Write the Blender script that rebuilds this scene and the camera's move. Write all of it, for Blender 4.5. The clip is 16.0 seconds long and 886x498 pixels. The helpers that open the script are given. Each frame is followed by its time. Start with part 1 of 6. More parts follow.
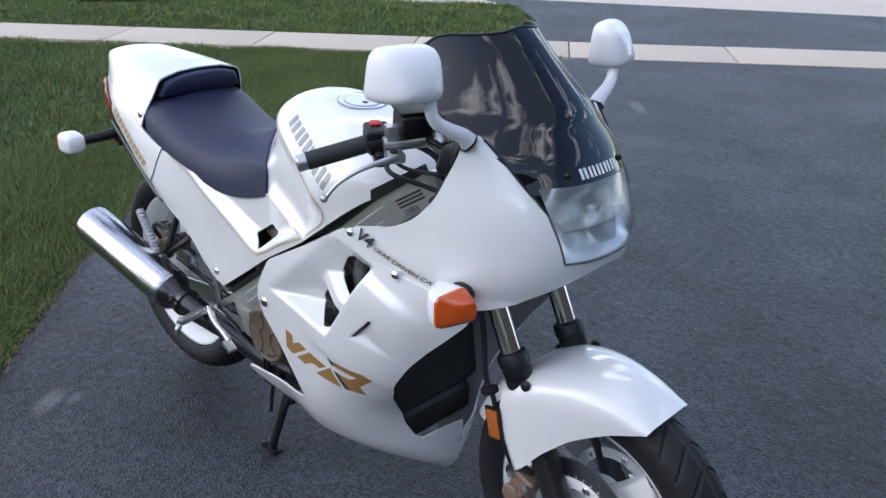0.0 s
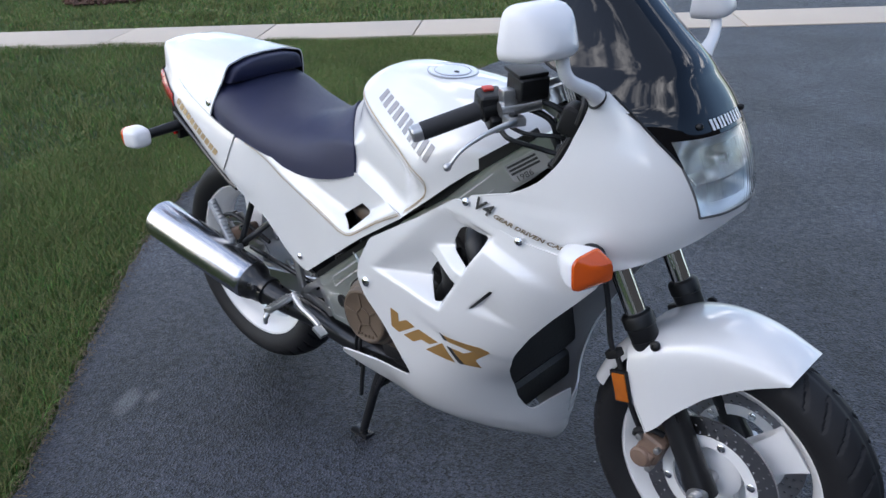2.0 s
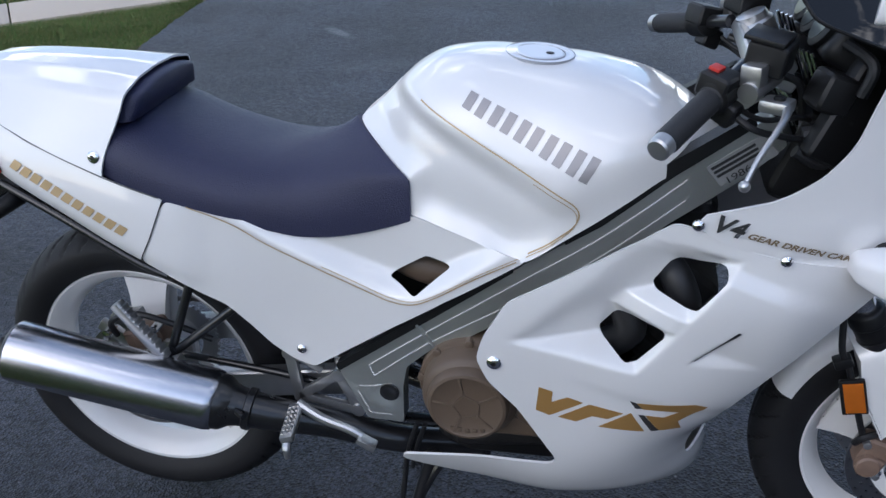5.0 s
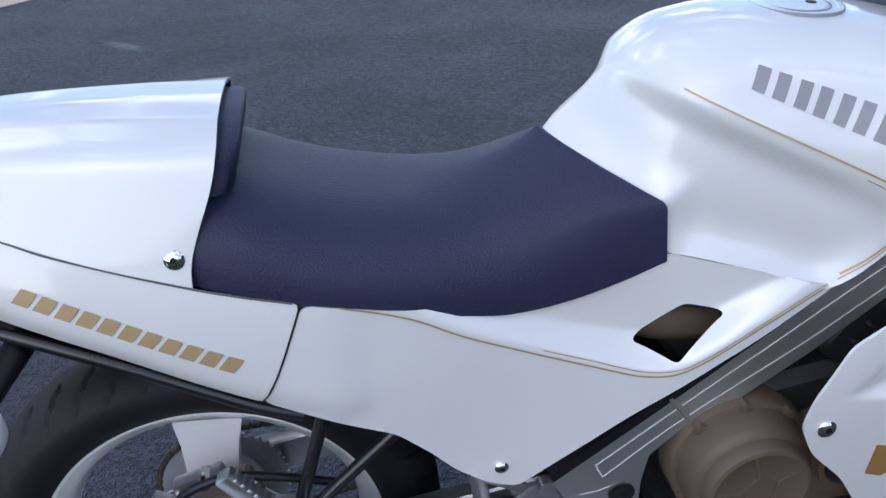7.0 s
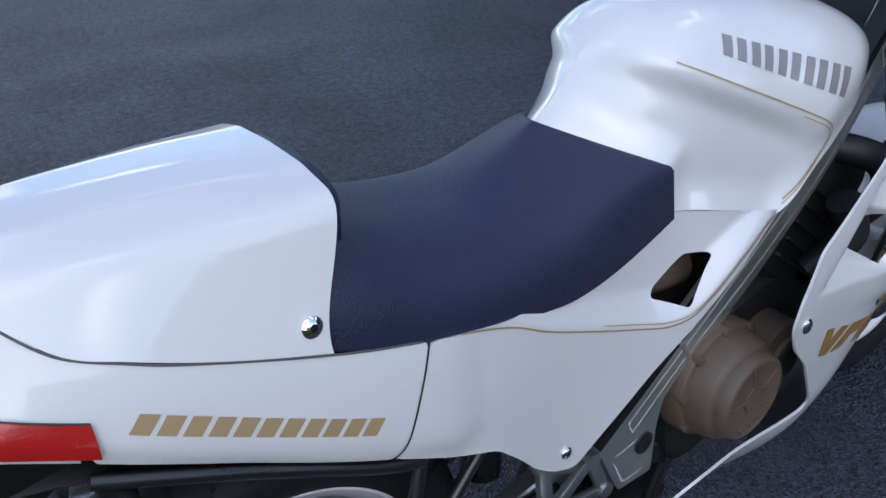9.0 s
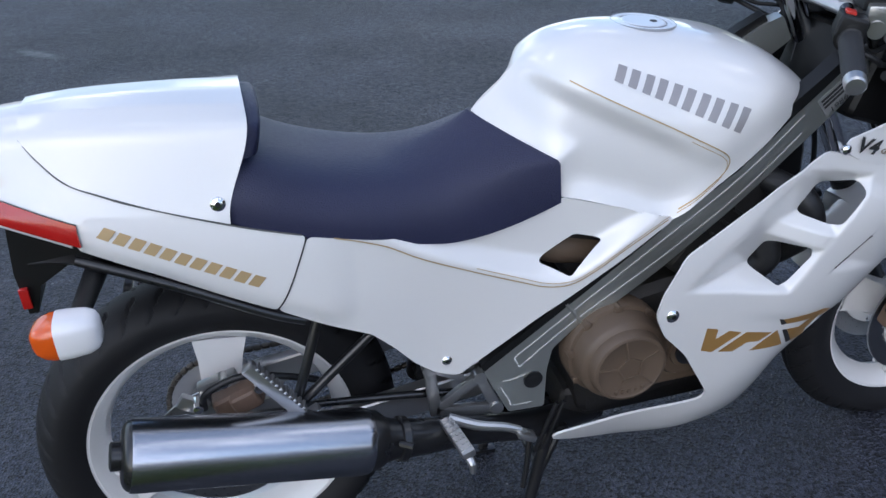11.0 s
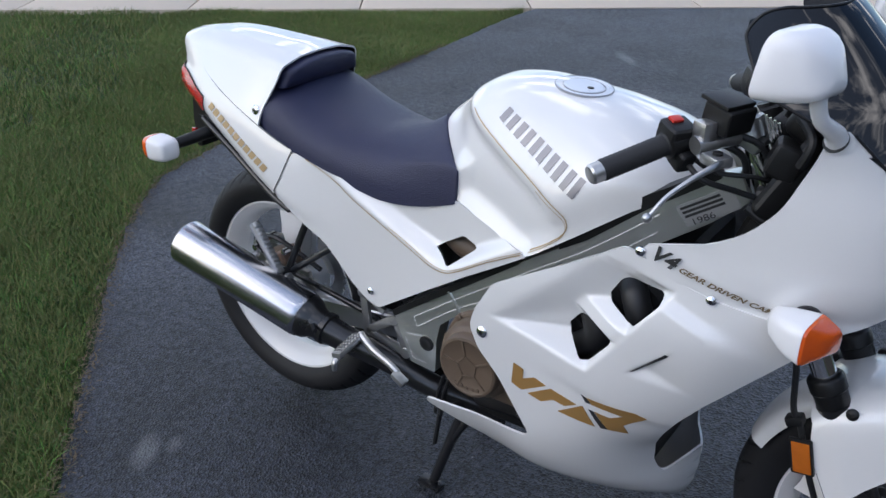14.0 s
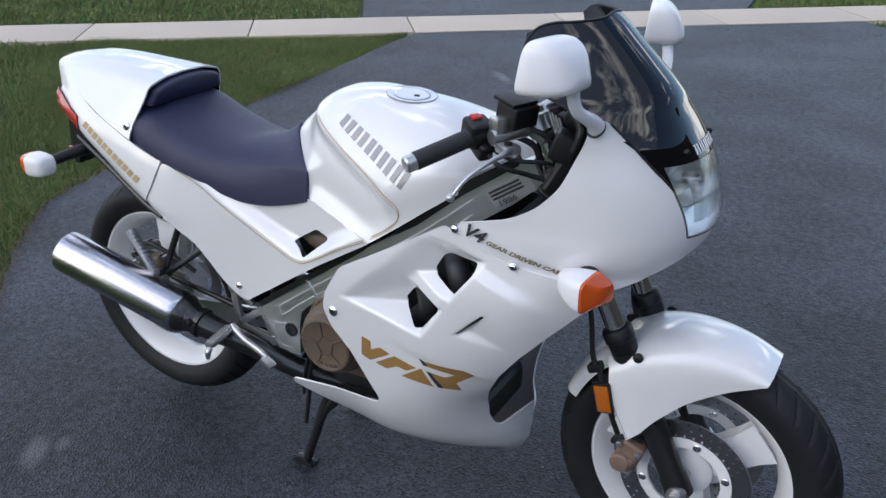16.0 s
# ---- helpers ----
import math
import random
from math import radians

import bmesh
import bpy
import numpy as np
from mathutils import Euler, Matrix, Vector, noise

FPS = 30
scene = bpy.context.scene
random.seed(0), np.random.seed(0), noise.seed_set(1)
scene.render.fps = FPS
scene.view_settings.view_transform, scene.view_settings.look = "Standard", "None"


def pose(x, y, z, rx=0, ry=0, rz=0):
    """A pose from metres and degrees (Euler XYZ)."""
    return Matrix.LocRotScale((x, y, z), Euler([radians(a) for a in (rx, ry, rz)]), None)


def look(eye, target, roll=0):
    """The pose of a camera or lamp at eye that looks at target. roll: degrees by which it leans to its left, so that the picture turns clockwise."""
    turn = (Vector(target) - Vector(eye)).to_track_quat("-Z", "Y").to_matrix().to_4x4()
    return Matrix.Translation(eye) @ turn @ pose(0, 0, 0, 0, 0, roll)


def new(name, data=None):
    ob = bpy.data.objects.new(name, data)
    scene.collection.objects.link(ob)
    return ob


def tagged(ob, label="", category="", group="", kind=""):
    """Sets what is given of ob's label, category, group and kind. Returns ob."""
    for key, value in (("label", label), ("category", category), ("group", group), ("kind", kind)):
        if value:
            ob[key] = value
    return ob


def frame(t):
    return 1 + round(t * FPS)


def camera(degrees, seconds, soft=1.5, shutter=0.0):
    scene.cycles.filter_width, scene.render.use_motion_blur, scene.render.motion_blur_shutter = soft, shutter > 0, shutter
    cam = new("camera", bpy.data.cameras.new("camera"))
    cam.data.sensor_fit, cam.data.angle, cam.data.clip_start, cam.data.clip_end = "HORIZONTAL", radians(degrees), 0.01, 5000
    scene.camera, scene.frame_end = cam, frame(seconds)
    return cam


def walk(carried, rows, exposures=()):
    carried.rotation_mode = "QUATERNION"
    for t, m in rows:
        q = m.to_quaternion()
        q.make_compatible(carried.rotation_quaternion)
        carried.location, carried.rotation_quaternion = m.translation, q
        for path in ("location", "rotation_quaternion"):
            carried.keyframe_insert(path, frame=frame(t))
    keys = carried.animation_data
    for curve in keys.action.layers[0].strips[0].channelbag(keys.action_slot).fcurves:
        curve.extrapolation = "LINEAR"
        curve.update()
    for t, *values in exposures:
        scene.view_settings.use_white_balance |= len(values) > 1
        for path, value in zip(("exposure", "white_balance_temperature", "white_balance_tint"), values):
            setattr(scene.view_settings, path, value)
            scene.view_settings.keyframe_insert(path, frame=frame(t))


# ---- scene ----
cam = camera(53.6, 16.0)
PATH = [
    (0, (1.439, -1.24, 1.466), (0.163, 0.08, 0.672), 0.7),
    (0.5, (1.466, -1.262, 1.464), (0.158, 0.034, 0.684), 0.0),
    (1, (1.47, -1.264, 1.458), (0.157, 0.022, 0.669), -0.1),
    (1.5, (1.409, -1.289, 1.434), (0.118, 0.008, 0.626), -1.4),
    (2, (1.256, -1.395, 1.424), (0.001, -0.072, 0.604), -2.8),
    (2.5, (1.106, -1.431, 1.436), (-0.04, -0.024, 0.596), -2.0),
    (3, (0.902, -1.36, 1.416), (-0.102, 0.143, 0.56), -2.1),
    (3.5, (0.691, -1.371, 1.441), (-0.147, 0.224, 0.573), -2.0),
    (4, (0.459, -1.44, 1.454), (-0.2, 0.23, 0.573), -2.8),
    (4.2, (0.388, -1.425, 1.446), (-0.2, 0.262, 0.548), -2.8),
    (6.3, (-0.252, -1.157, 1.33), (-0.47, 0.573, 0.351), -4.5),
    (6.5, (-0.313, -1.087, 1.329), (-0.48, 0.646, 0.345), -4.6),
    (7, (-0.544, -0.965, 1.298), (-0.377, 0.756, 0.293), -5.3),
    (7.5, (-0.751, -0.863, 1.297), (-0.274, 0.793, 0.282), -5.9),
    (8, (-0.847, -0.743, 1.287), (-0.172, 0.856, 0.295), -6.1),
    (8.5, (-0.963, -0.703, 1.296), (-0.071, 0.774, 0.285), -4.9),
    (9, (-1.032, -0.745, 1.312), (-0.001, 0.634, 0.294), -3.4),
    (9.2, (-1.021, -0.821, 1.33), (0.002, 0.567, 0.317), -2.9),
    (11.3, (-0.611, -1.342, 1.421), (-0.371, 0.382, 0.437), -2.4),
    (11.5, (-0.545, -1.298, 1.396), (-0.431, 0.449, 0.428), -1.8),
    (12, (-0.351, -1.244, 1.4), (-0.664, 0.502, 0.475), -0.1),
    (12.5, (-0.066, -1.294, 1.404), (-0.843, 0.309, 0.494), 0.2),
    (13, (0.189, -1.417, 1.403), (-0.769, 0.064, 0.459), 0.8),
    (13.5, (0.466, -1.423, 1.429), (-0.558, 0.006, 0.474), 1.1),
    (14, (0.716, -1.438, 1.453), (-0.342, 0.006, 0.561), -0.1),
    (14.5, (0.856, -1.561, 1.464), (-0.152, -0.052, 0.624), -0.4),
    (15, (0.942, -1.571, 1.49), (-0.01, -0.018, 0.664), -0.1),
    (15.5, (0.969, -1.567, 1.494), (0.034, 0.003, 0.681), -0.5),
    (16, (0.968, -1.574, 1.49), (0.065, 0.0, 0.648), -0.0),
]
walk(cam, [(t, look(eye, target, roll)) for t, eye, target, roll in PATH], exposures=[(0.0, 0.88, 6130, 10), (1.0, 0.88, 6130, 10), (2.5, 0.77, 6160, 10), (3.5, 0.58, 6060, 10), (4.0, 0.52, 6000, 10), (6.5, 0.48, 5880, 10), (8.0, 0.42, 5750, 10), (9.0, 0.33, 5770, 10), (11.5, 0.56, 5970, 10), (12.5, 0.41, 5950, 10), (13.0, 0.43, 6050, 10), (13.6, 0.61, 6150, 10), (16.0, 0.68, 6270, 10)])

# ---- world, sun and exposure ----
world = bpy.data.worlds.new("evening_sky")
scene.world = world
world.use_nodes = True
wn, wl = world.node_tree.nodes, world.node_tree.links
wn.clear()
SUN_ELEV, SUN_ROT = radians(37), radians(208)
sky = wn.new("ShaderNodeTexSky")
sky.sky_type, sky.sun_disc, sky.sun_elevation, sky.sun_rotation = "NISHITA", False, SUN_ELEV, SUN_ROT
sky.air_density, sky.dust_density, sky.ozone_density = 1.0, 1.2, 1.5
coord = wn.new("ShaderNodeTexCoord")
squash = wn.new("ShaderNodeMapping")
squash.inputs["Location"].default_value, squash.inputs["Scale"].default_value = (0.5, 8.1, 13.4), (1.6, 1.6, 4.5)
clouds = wn.new("ShaderNodeTexNoise")
clouds.inputs["Scale"].default_value, clouds.inputs["Detail"].default_value, clouds.inputs["Roughness"].default_value = 1.9, 9.0, 0.60
cover = wn.new("ShaderNodeValToRGB")
cover.color_ramp.elements[0].position, cover.color_ramp.elements[1].position = 0.545, 0.69
cloud_tint = wn.new("ShaderNodeMix")
cloud_tint.data_type = "RGBA"
cloud_tint.inputs["B"].default_value = (22.0, 20.8, 20.4, 1)
back = wn.new("ShaderNodeBackground")
back.inputs["Strength"].default_value = 0.148
wout = wn.new("ShaderNodeOutputWorld")
wl.new(coord.outputs["Generated"], squash.inputs["Vector"])
wl.new(squash.outputs["Vector"], clouds.inputs["Vector"])
wl.new(clouds.outputs["Fac"], cover.inputs["Fac"])
wl.new(cover.outputs["Color"], cloud_tint.inputs["Factor"])
wl.new(sky.outputs["Color"], cloud_tint.inputs["A"])
wl.new(cloud_tint.outputs["Result"], back.inputs["Color"])
wl.new(back.outputs["Background"], wout.inputs["Surface"])

sun = bpy.data.lights.new("sun", "SUN")
sun.energy, sun.angle, sun.color = 0.5, radians(178), (1.0, 0.97, 0.94)
sun_ob = new("sun", sun)
sun_ob.matrix_world = look((-5.5, -10.5, 9.0), (0, 0, 0), 0)


# ---- materials ----
def material(name, color, rough=0.5, metal=0.0, coat=0.0, spec=0.5, vary=0.12, scale=6.0, bump=0.0, bump_scale=200.0, fine=0.0, rough_vary=0.1):
    """A surface with colour variation at a large and a fine scale, uneven gloss and fine relief; scales in 1/m."""
    m = bpy.data.materials.new(name)
    m.use_nodes = True
    n, l = m.node_tree.nodes, m.node_tree.links
    p = n["Principled BSDF"]
    p.inputs["Metallic"].default_value, p.inputs["Coat Weight"].default_value = metal, coat
    p.inputs["Coat Roughness"].default_value, p.inputs["Specular IOR Level"].default_value = 0.04, spec
    tc = n.new("ShaderNodeTexCoord")
    big = n.new("ShaderNodeTexNoise")
    big.inputs["Scale"].default_value, big.inputs["Detail"].default_value = scale, 5.0
    l.new(tc.outputs["Object"], big.inputs["Vector"])
    ramp = n.new("ShaderNodeMix")
    ramp.data_type = "RGBA"
    ramp.inputs["A"].default_value = (*[c * (1 - vary) for c in color], 1)
    ramp.inputs["B"].default_value = (*[min(1, c * (1 + vary)) for c in color], 1)
    l.new(big.outputs["Fac"], ramp.inputs["Factor"])
    out = ramp.outputs["Result"]
    small = n.new("ShaderNodeTexNoise")
    small.inputs["Scale"].default_value, small.inputs["Detail"].default_value = bump_scale, 4.0
    l.new(tc.outputs["Object"], small.inputs["Vector"])
    if fine:
        grain = n.new("ShaderNodeMix")
        grain.data_type, grain.blend_type = "RGBA", "OVERLAY"
        grain.inputs["Factor"].default_value = fine
        l.new(out, grain.inputs["A"])
        l.new(small.outputs["Color"], grain.inputs["B"])
        out = grain.outputs["Result"]
    l.new(out, p.inputs["Base Color"])
    r = n.new("ShaderNodeMapRange")
    r.inputs["To Min"].default_value, r.inputs["To Max"].default_value = max(0.02, rough * (1 - rough_vary)), min(1, rough * (1 + rough_vary))
    l.new(big.outputs["Fac"], r.inputs["Value"])
    l.new(r.outputs["Result"], p.inputs["Roughness"])
    if bump:
        b = n.new("ShaderNodeBump")
        b.inputs["Strength"].default_value, b.inputs["Distance"].default_value = 1.0, bump
        l.new(small.outputs["Fac"], b.inputs["Height"])
        l.new(b.outputs["Normal"], p.inputs["Normal"])
    return m


PEARL = material("pearl_white_paint", (0.76, 0.75, 0.735), 0.36, metal=0.03, coat=1.0, vary=0.02, scale=3.0, bump_scale=900, fine=0.04)
PEARL.node_tree.nodes["Principled BSDF"].inputs["Coat IOR"].default_value = 1.6
MIRROR_WHITE = material("white_plastic_paint", (0.80, 0.79, 0.79), 0.4, coat=0.5, vary=0.02, bump_scale=700, fine=0.03)
WHEEL_WHITE = material("white_wheel_enamel", (0.78, 0.77, 0.76), 0.3, coat=0.4, vary=0.04, scale=14)
VINYL = material("navy_seat_vinyl", (0.016, 0.0185, 0.054), 0.47, vary=0.14, scale=9, bump=0.0017, bump_scale=380, spec=0.5, fine=0.12)
LINING = material("dark_grey_moulding", (0.26, 0.26, 0.27), 0.6, vary=0.15, scale=14)
RUBBER = material("tyre_rubber", (0.012, 0.012, 0.0135), 0.6, spec=0.3, vary=0.3, scale=20, bump=0.0003, bump_scale=500)
BLACK = material("black_plastic", (0.0065, 0.0065, 0.007), 0.45, spec=0.4, vary=0.25, scale=18, bump=0.0002, bump_scale=700)
BLACK_METAL = material("black_enamelled_steel", (0.012, 0.012, 0.013), 0.28, vary=0.25, scale=18, coat=0.3)
GRIP = material("black_grip_rubber", (0.02, 0.02, 0.021), 0.66, vary=0.2, bump=0.0004, bump_scale=700)
BOWL = material("bright_reflector_metal", (0.86, 0.86, 0.86), 0.30, metal=0.92, vary=0.03, scale=30)
GREY_TRIM = material("grey_trim", (0.30, 0.31, 0.33), 0.5, vary=0.1)
SEAL = material("grey_rubber_seal", (0.10, 0.10, 0.10), 0.6, vary=0.1)
CHROME = material("bright_chrome", (0.82, 0.82, 0.83), 0.07, metal=1.0, vary=0.03)
STEEL = material("brushed_muffler_steel", (0.47, 0.48, 0.52), 0.25, metal=1.0, vary=0.06, scale=10, rough_vary=0.25)
ALLOY = material("brushed_frame_alloy", (0.56, 0.58, 0.545), 0.33, metal=0.85, vary=0.08, scale=12, bump_scale=400, fine=0.1)
CAST = material("cast_alloy", (0.50, 0.50, 0.50), 0.32, metal=0.9, vary=0.15, scale=25, bump=0.0002)
BRONZE = material("bronze_engine_paint", (0.112, 0.079, 0.054), 0.5, vary=0.12, scale=18, bump=0.0002, bump_scale=500)
CALIPER = material("bronze_caliper", (0.19, 0.125, 0.09), 0.5, vary=0.3, scale=35, bump=0.0004, bump_scale=300)
ENGINE_DARK = material("dark_engine_castings", (0.018, 0.017, 0.0165), 0.55, vary=0.4, scale=22, bump=0.0008, bump_scale=160)
GOLD_LINE = material("pale_gold_line", (0.46, 0.33, 0.17), 0.42, metal=0.2, vary=0.06, coat=0.4)
GOLD = material("gold_decal_film", (0.40, 0.225, 0.07), 0.42, metal=0.25, vary=0.06, coat=0.4)
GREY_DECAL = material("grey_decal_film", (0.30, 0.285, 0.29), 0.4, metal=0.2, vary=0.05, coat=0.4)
BRONZE_DECAL = material("bronze_decal_film", (0.20, 0.145, 0.08), 0.42, metal=0.2, vary=0.06, coat=0.4)
BLACK_DECAL = material("black_decal_film", (0.03, 0.03, 0.03), 0.4, vary=0.1, coat=0.4)
WHITE_DECAL = material("white_decal_film", (0.75, 0.75, 0.75), 0.4, vary=0.03)
AMBER = material("amber_lens", (0.66, 0.095, 0.008), 0.14, vary=0.12, scale=30, coat=0.8, bump=0.0005, bump_scale=260)
REFLECTOR = material("amber_reflector", (0.42, 0.11, 0.008), 0.2, vary=0.15, scale=60, coat=0.6, bump=0.0005, bump_scale=420)
RED = material("red_lens", (0.42, 0.012, 0.012), 0.16, vary=0.15, scale=25, coat=0.8, bump=0.0005, bump_scale=380)
DISC = material("drilled_disc_steel", (0.4, 0.4, 0.41), 0.3, metal=1.0, vary=0.1, scale=30)
LABEL = material("grey_label_foil", (0.42, 0.42, 0.41), 0.45, metal=0.6, vary=0.05)
CAP = material("pale_cap_metal", (0.66, 0.69, 0.74), 0.35, metal=0.2, vary=0.05)
WALL = material("beige_unseen_wall", (0.38, 0.34, 0.30), 0.85, vary=0.12, scale=0.7, bump=0.004, bump_scale=9)
WALL_DARK = material("dark_unseen_wall", (0.045, 0.038, 0.032), 0.85, vary=0.15, scale=0.7, bump=0.004, bump_scale=9)
SWITCH_RED = material("red_switch_plastic", (0.5, 0.03, 0.02), 0.4, vary=0.08)
HOSE = material("black_rubber_hose", (0.012, 0.012, 0.013), 0.5, vary=0.2)
GREASE = material("greasy_chain_steel", (0.09, 0.08, 0.07), 0.5, metal=0.8, vary=0.4, scale=60)
CONCRETE = material("sidewalk_concrete", (0.52, 0.445, 0.36), 0.9, vary=0.08, scale=1.6, bump=0.002, bump_scale=120, fine=0.18)
STREET = material("street_concrete", (0.55, 0.47, 0.41), 0.9, vary=0.06, scale=0.8, bump=0.002, bump_scale=90, fine=0.15)
# Soil is dark green; the shade between grass blades is put into its colour.
SOIL = material("shaded_lawn_soil", (0.022, 0.042, 0.010), 0.95, vary=0.35, scale=5, bump=0.01, bump_scale=45, fine=0.3)
MULCH = material("brown_mulch", (0.07, 0.035, 0.02), 0.95, vary=0.4, scale=30, bump=0.02, bump_scale=40)

# Smoked screen: dark glass that still lets the far edge through.
SCREEN = bpy.data.materials.new("smoked_acrylic")
SCREEN.use_nodes = True
_p = SCREEN.node_tree.nodes["Principled BSDF"]
_p.inputs["Base Color"].default_value = (0.003, 0.003, 0.004, 1)
_p.inputs["Roughness"].default_value, _p.inputs["IOR"].default_value, _p.inputs["Coat Weight"].default_value = 0.015, 1.49, 0.0
_p.inputs["Coat Roughness"].default_value = 0.02

GLASS = bpy.data.materials.new("clear_headlight_glass")
GLASS.use_nodes = True
_n, _l = GLASS.node_tree.nodes, GLASS.node_tree.links
_p = _n["Principled BSDF"]
_p.inputs["Transmission Weight"].default_value, _p.inputs["Roughness"].default_value, _p.inputs["IOR"].default_value = 1.0, 0.04, 1.35
_p.inputs["Base Color"].default_value = (0.93, 0.95, 0.95, 1)
_w = _n.new("ShaderNodeTexWave")
_w.bands_direction = "Y"
_w.inputs["Scale"].default_value, _w.inputs["Distortion"].default_value = 30.0, 0.2
_tc = _n.new("ShaderNodeTexCoord")
_b = _n.new("ShaderNodeBump")
_b.inputs["Distance"].default_value = 0.00008
_l.new(_tc.outputs["Object"], _w.inputs["Vector"])
_l.new(_w.outputs["Fac"], _b.inputs["Height"])
_l.new(_b.outputs["Normal"], _p.inputs["Normal"])


def asphalt_material():
    m = bpy.data.materials.new("sealed_asphalt")
    m.use_nodes = True
    n, l = m.node_tree.nodes, m.node_tree.links
    p = n["Principled BSDF"]
    tc = n.new("ShaderNodeTexCoord")
    stone = n.new("ShaderNodeTexVoronoi")
    stone.inputs["Scale"].default_value = 165
    stain = n.new("ShaderNodeTexNoise")
    stain.inputs["Scale"].default_value, stain.inputs["Detail"].default_value, stain.inputs["Roughness"].default_value = 1.3, 8, 0.6
    mid = n.new("ShaderNodeTexNoise")
    mid.inputs["Scale"].default_value, mid.inputs["Detail"].default_value = 34, 4
    for t in (stone, stain, mid):
        l.new(tc.outputs["Object"], t.inputs["Vector"])
    base = n.new("ShaderNodeValToRGB")
    base.color_ramp.elements[0].position, base.color_ramp.elements[1].position = 0.38, 0.64
    base.color_ramp.elements[0].color, base.color_ramp.elements[1].color = (0.0120, 0.0137, 0.0195, 1), (0.032, 0.0358, 0.050, 1)
    l.new(stain.outputs["Fac"], base.inputs["Fac"])
    tone = n.new("ShaderNodeSeparateColor")
    l.new(stone.outputs["Color"], tone.inputs["Color"])
    # Stone tones spread wide; the brightest also paint the glints of the grain.
    shade = n.new("ShaderNodeMapRange")
    shade.inputs["From Min"].default_value, shade.inputs["From Max"].default_value = 0.0, 1.0
    shade.inputs["To Min"].default_value, shade.inputs["To Max"].default_value = 0.15, 2.4
    l.new(tone.outputs["Red"], shade.inputs["Value"])
    grey = n.new("ShaderNodeHueSaturation")
    grey.inputs["Saturation"].default_value = 0.88
    l.new(base.outputs["Color"], grey.inputs["Color"])
    l.new(shade.outputs["Result"], grey.inputs["Value"])
    colour = grey.outputs["Color"]
    breakup = n.new("ShaderNodeTexNoise")
    breakup.inputs["Scale"].default_value, breakup.inputs["Detail"].default_value = 16, 7
    l.new(tc.outputs["Object"], breakup.inputs["Vector"])
    # pale scuffs: place, turn in degrees, half sizes, strength
    for x, y, turn, a, b, amount in ((-0.938, -0.461, 128, 0.10, 0.045, 0.5), (-0.90, -0.40, 128, 0.05, 0.03, 0.3), (-1.69, 3.89, -47, 0.26, 0.06, 0.5), (-1.15, 3.2, 10, 0.5, 0.16, 0.12), (0.7, 3.4, -30, 0.9, 0.3, 0.08), (-0.2, 5.2, 30, 1.1, 0.35, 0.1)):
        at = n.new("ShaderNodeMapping")
        at.vector_type = "TEXTURE"
        at.inputs["Location"].default_value, at.inputs["Rotation"].default_value, at.inputs["Scale"].default_value = (x, y, 0), (0, 0, radians(turn)), (a, b, 1)
        l.new(tc.outputs["Object"], at.inputs["Vector"])
        far = n.new("ShaderNodeVectorMath")
        far.operation = "LENGTH"
        l.new(at.outputs["Vector"], far.inputs[0])
        fall = n.new("ShaderNodeMapRange")
        fall.interpolation_type = "SMOOTHSTEP"
        fall.inputs["From Min"].default_value, fall.inputs["From Max"].default_value = 1.0, 0.2
        fall.inputs["To Min"].default_value, fall.inputs["To Max"].default_value = 0.0, amount
        l.new(far.outputs["Value"], fall.inputs["Value"])
        mul = n.new("ShaderNodeMath")
        mul.operation = "MULTIPLY"
        l.new(fall.outputs["Result"], mul.inputs[0])
        l.new(breakup.outputs["Fac"], mul.inputs[1])
        mix = n.new("ShaderNodeMix")
        mix.data_type = "RGBA"
        mix.inputs["B"].default_value = (0.36, 0.37, 0.38, 1)
        l.new(mul.outputs["Value"], mix.inputs["Factor"])
        l.new(colour, mix.inputs["A"])
        colour = mix.outputs["Result"]
    # pale grit, sparse and small
    grit = n.new("ShaderNodeTexVoronoi")
    grit.inputs["Scale"].default_value = 7.0
    l.new(tc.outputs["Object"], grit.inputs["Vector"])
    dot = n.new("ShaderNodeMapRange")
    dot.inputs["From Min"].default_value, dot.inputs["From Max"].default_value = 0.034, 0.022
    dot.inputs["To Min"].default_value, dot.inputs["To Max"].default_value = 0.0, 0.6
    l.new(grit.outputs["Distance"], dot.inputs["Value"])
    pale = n.new("ShaderNodeMix")
    pale.data_type = "RGBA"
    pale.inputs["B"].default_value = (0.30, 0.30, 0.31, 1)
    l.new(dot.outputs["Result"], pale.inputs["Factor"])
    l.new(colour, pale.inputs["A"])
    colour = pale.outputs["Result"]
    l.new(colour, p.inputs["Base Color"])
    r = n.new("ShaderNodeMapRange")
    r.inputs["From Min"].default_value, r.inputs["From Max"].default_value = 0.3, 0.7
    r.inputs["To Min"].default_value, r.inputs["To Max"].default_value = 0.42, 0.62
    p.inputs["Specular IOR Level"].default_value = 0.33
    l.new(mid.outputs["Fac"], r.inputs["Value"])
    l.new(r.outputs["Result"], p.inputs["Roughness"])
    h = n.new("ShaderNodeMath")
    h.operation = "MULTIPLY_ADD"
    h.inputs[1].default_value = 0.3
    l.new(mid.outputs["Fac"], h.inputs[0])
    l.new(stone.outputs["Distance"], h.inputs[2])
    b = n.new("ShaderNodeBump")
    b.inputs["Distance"].default_value, b.inputs["Strength"].default_value = 0.005, 1.0
    l.new(h.outputs["Value"], b.inputs["Height"])
    l.new(b.outputs["Normal"], p.inputs["Normal"])
    return m


ASPHALT = asphalt_material()


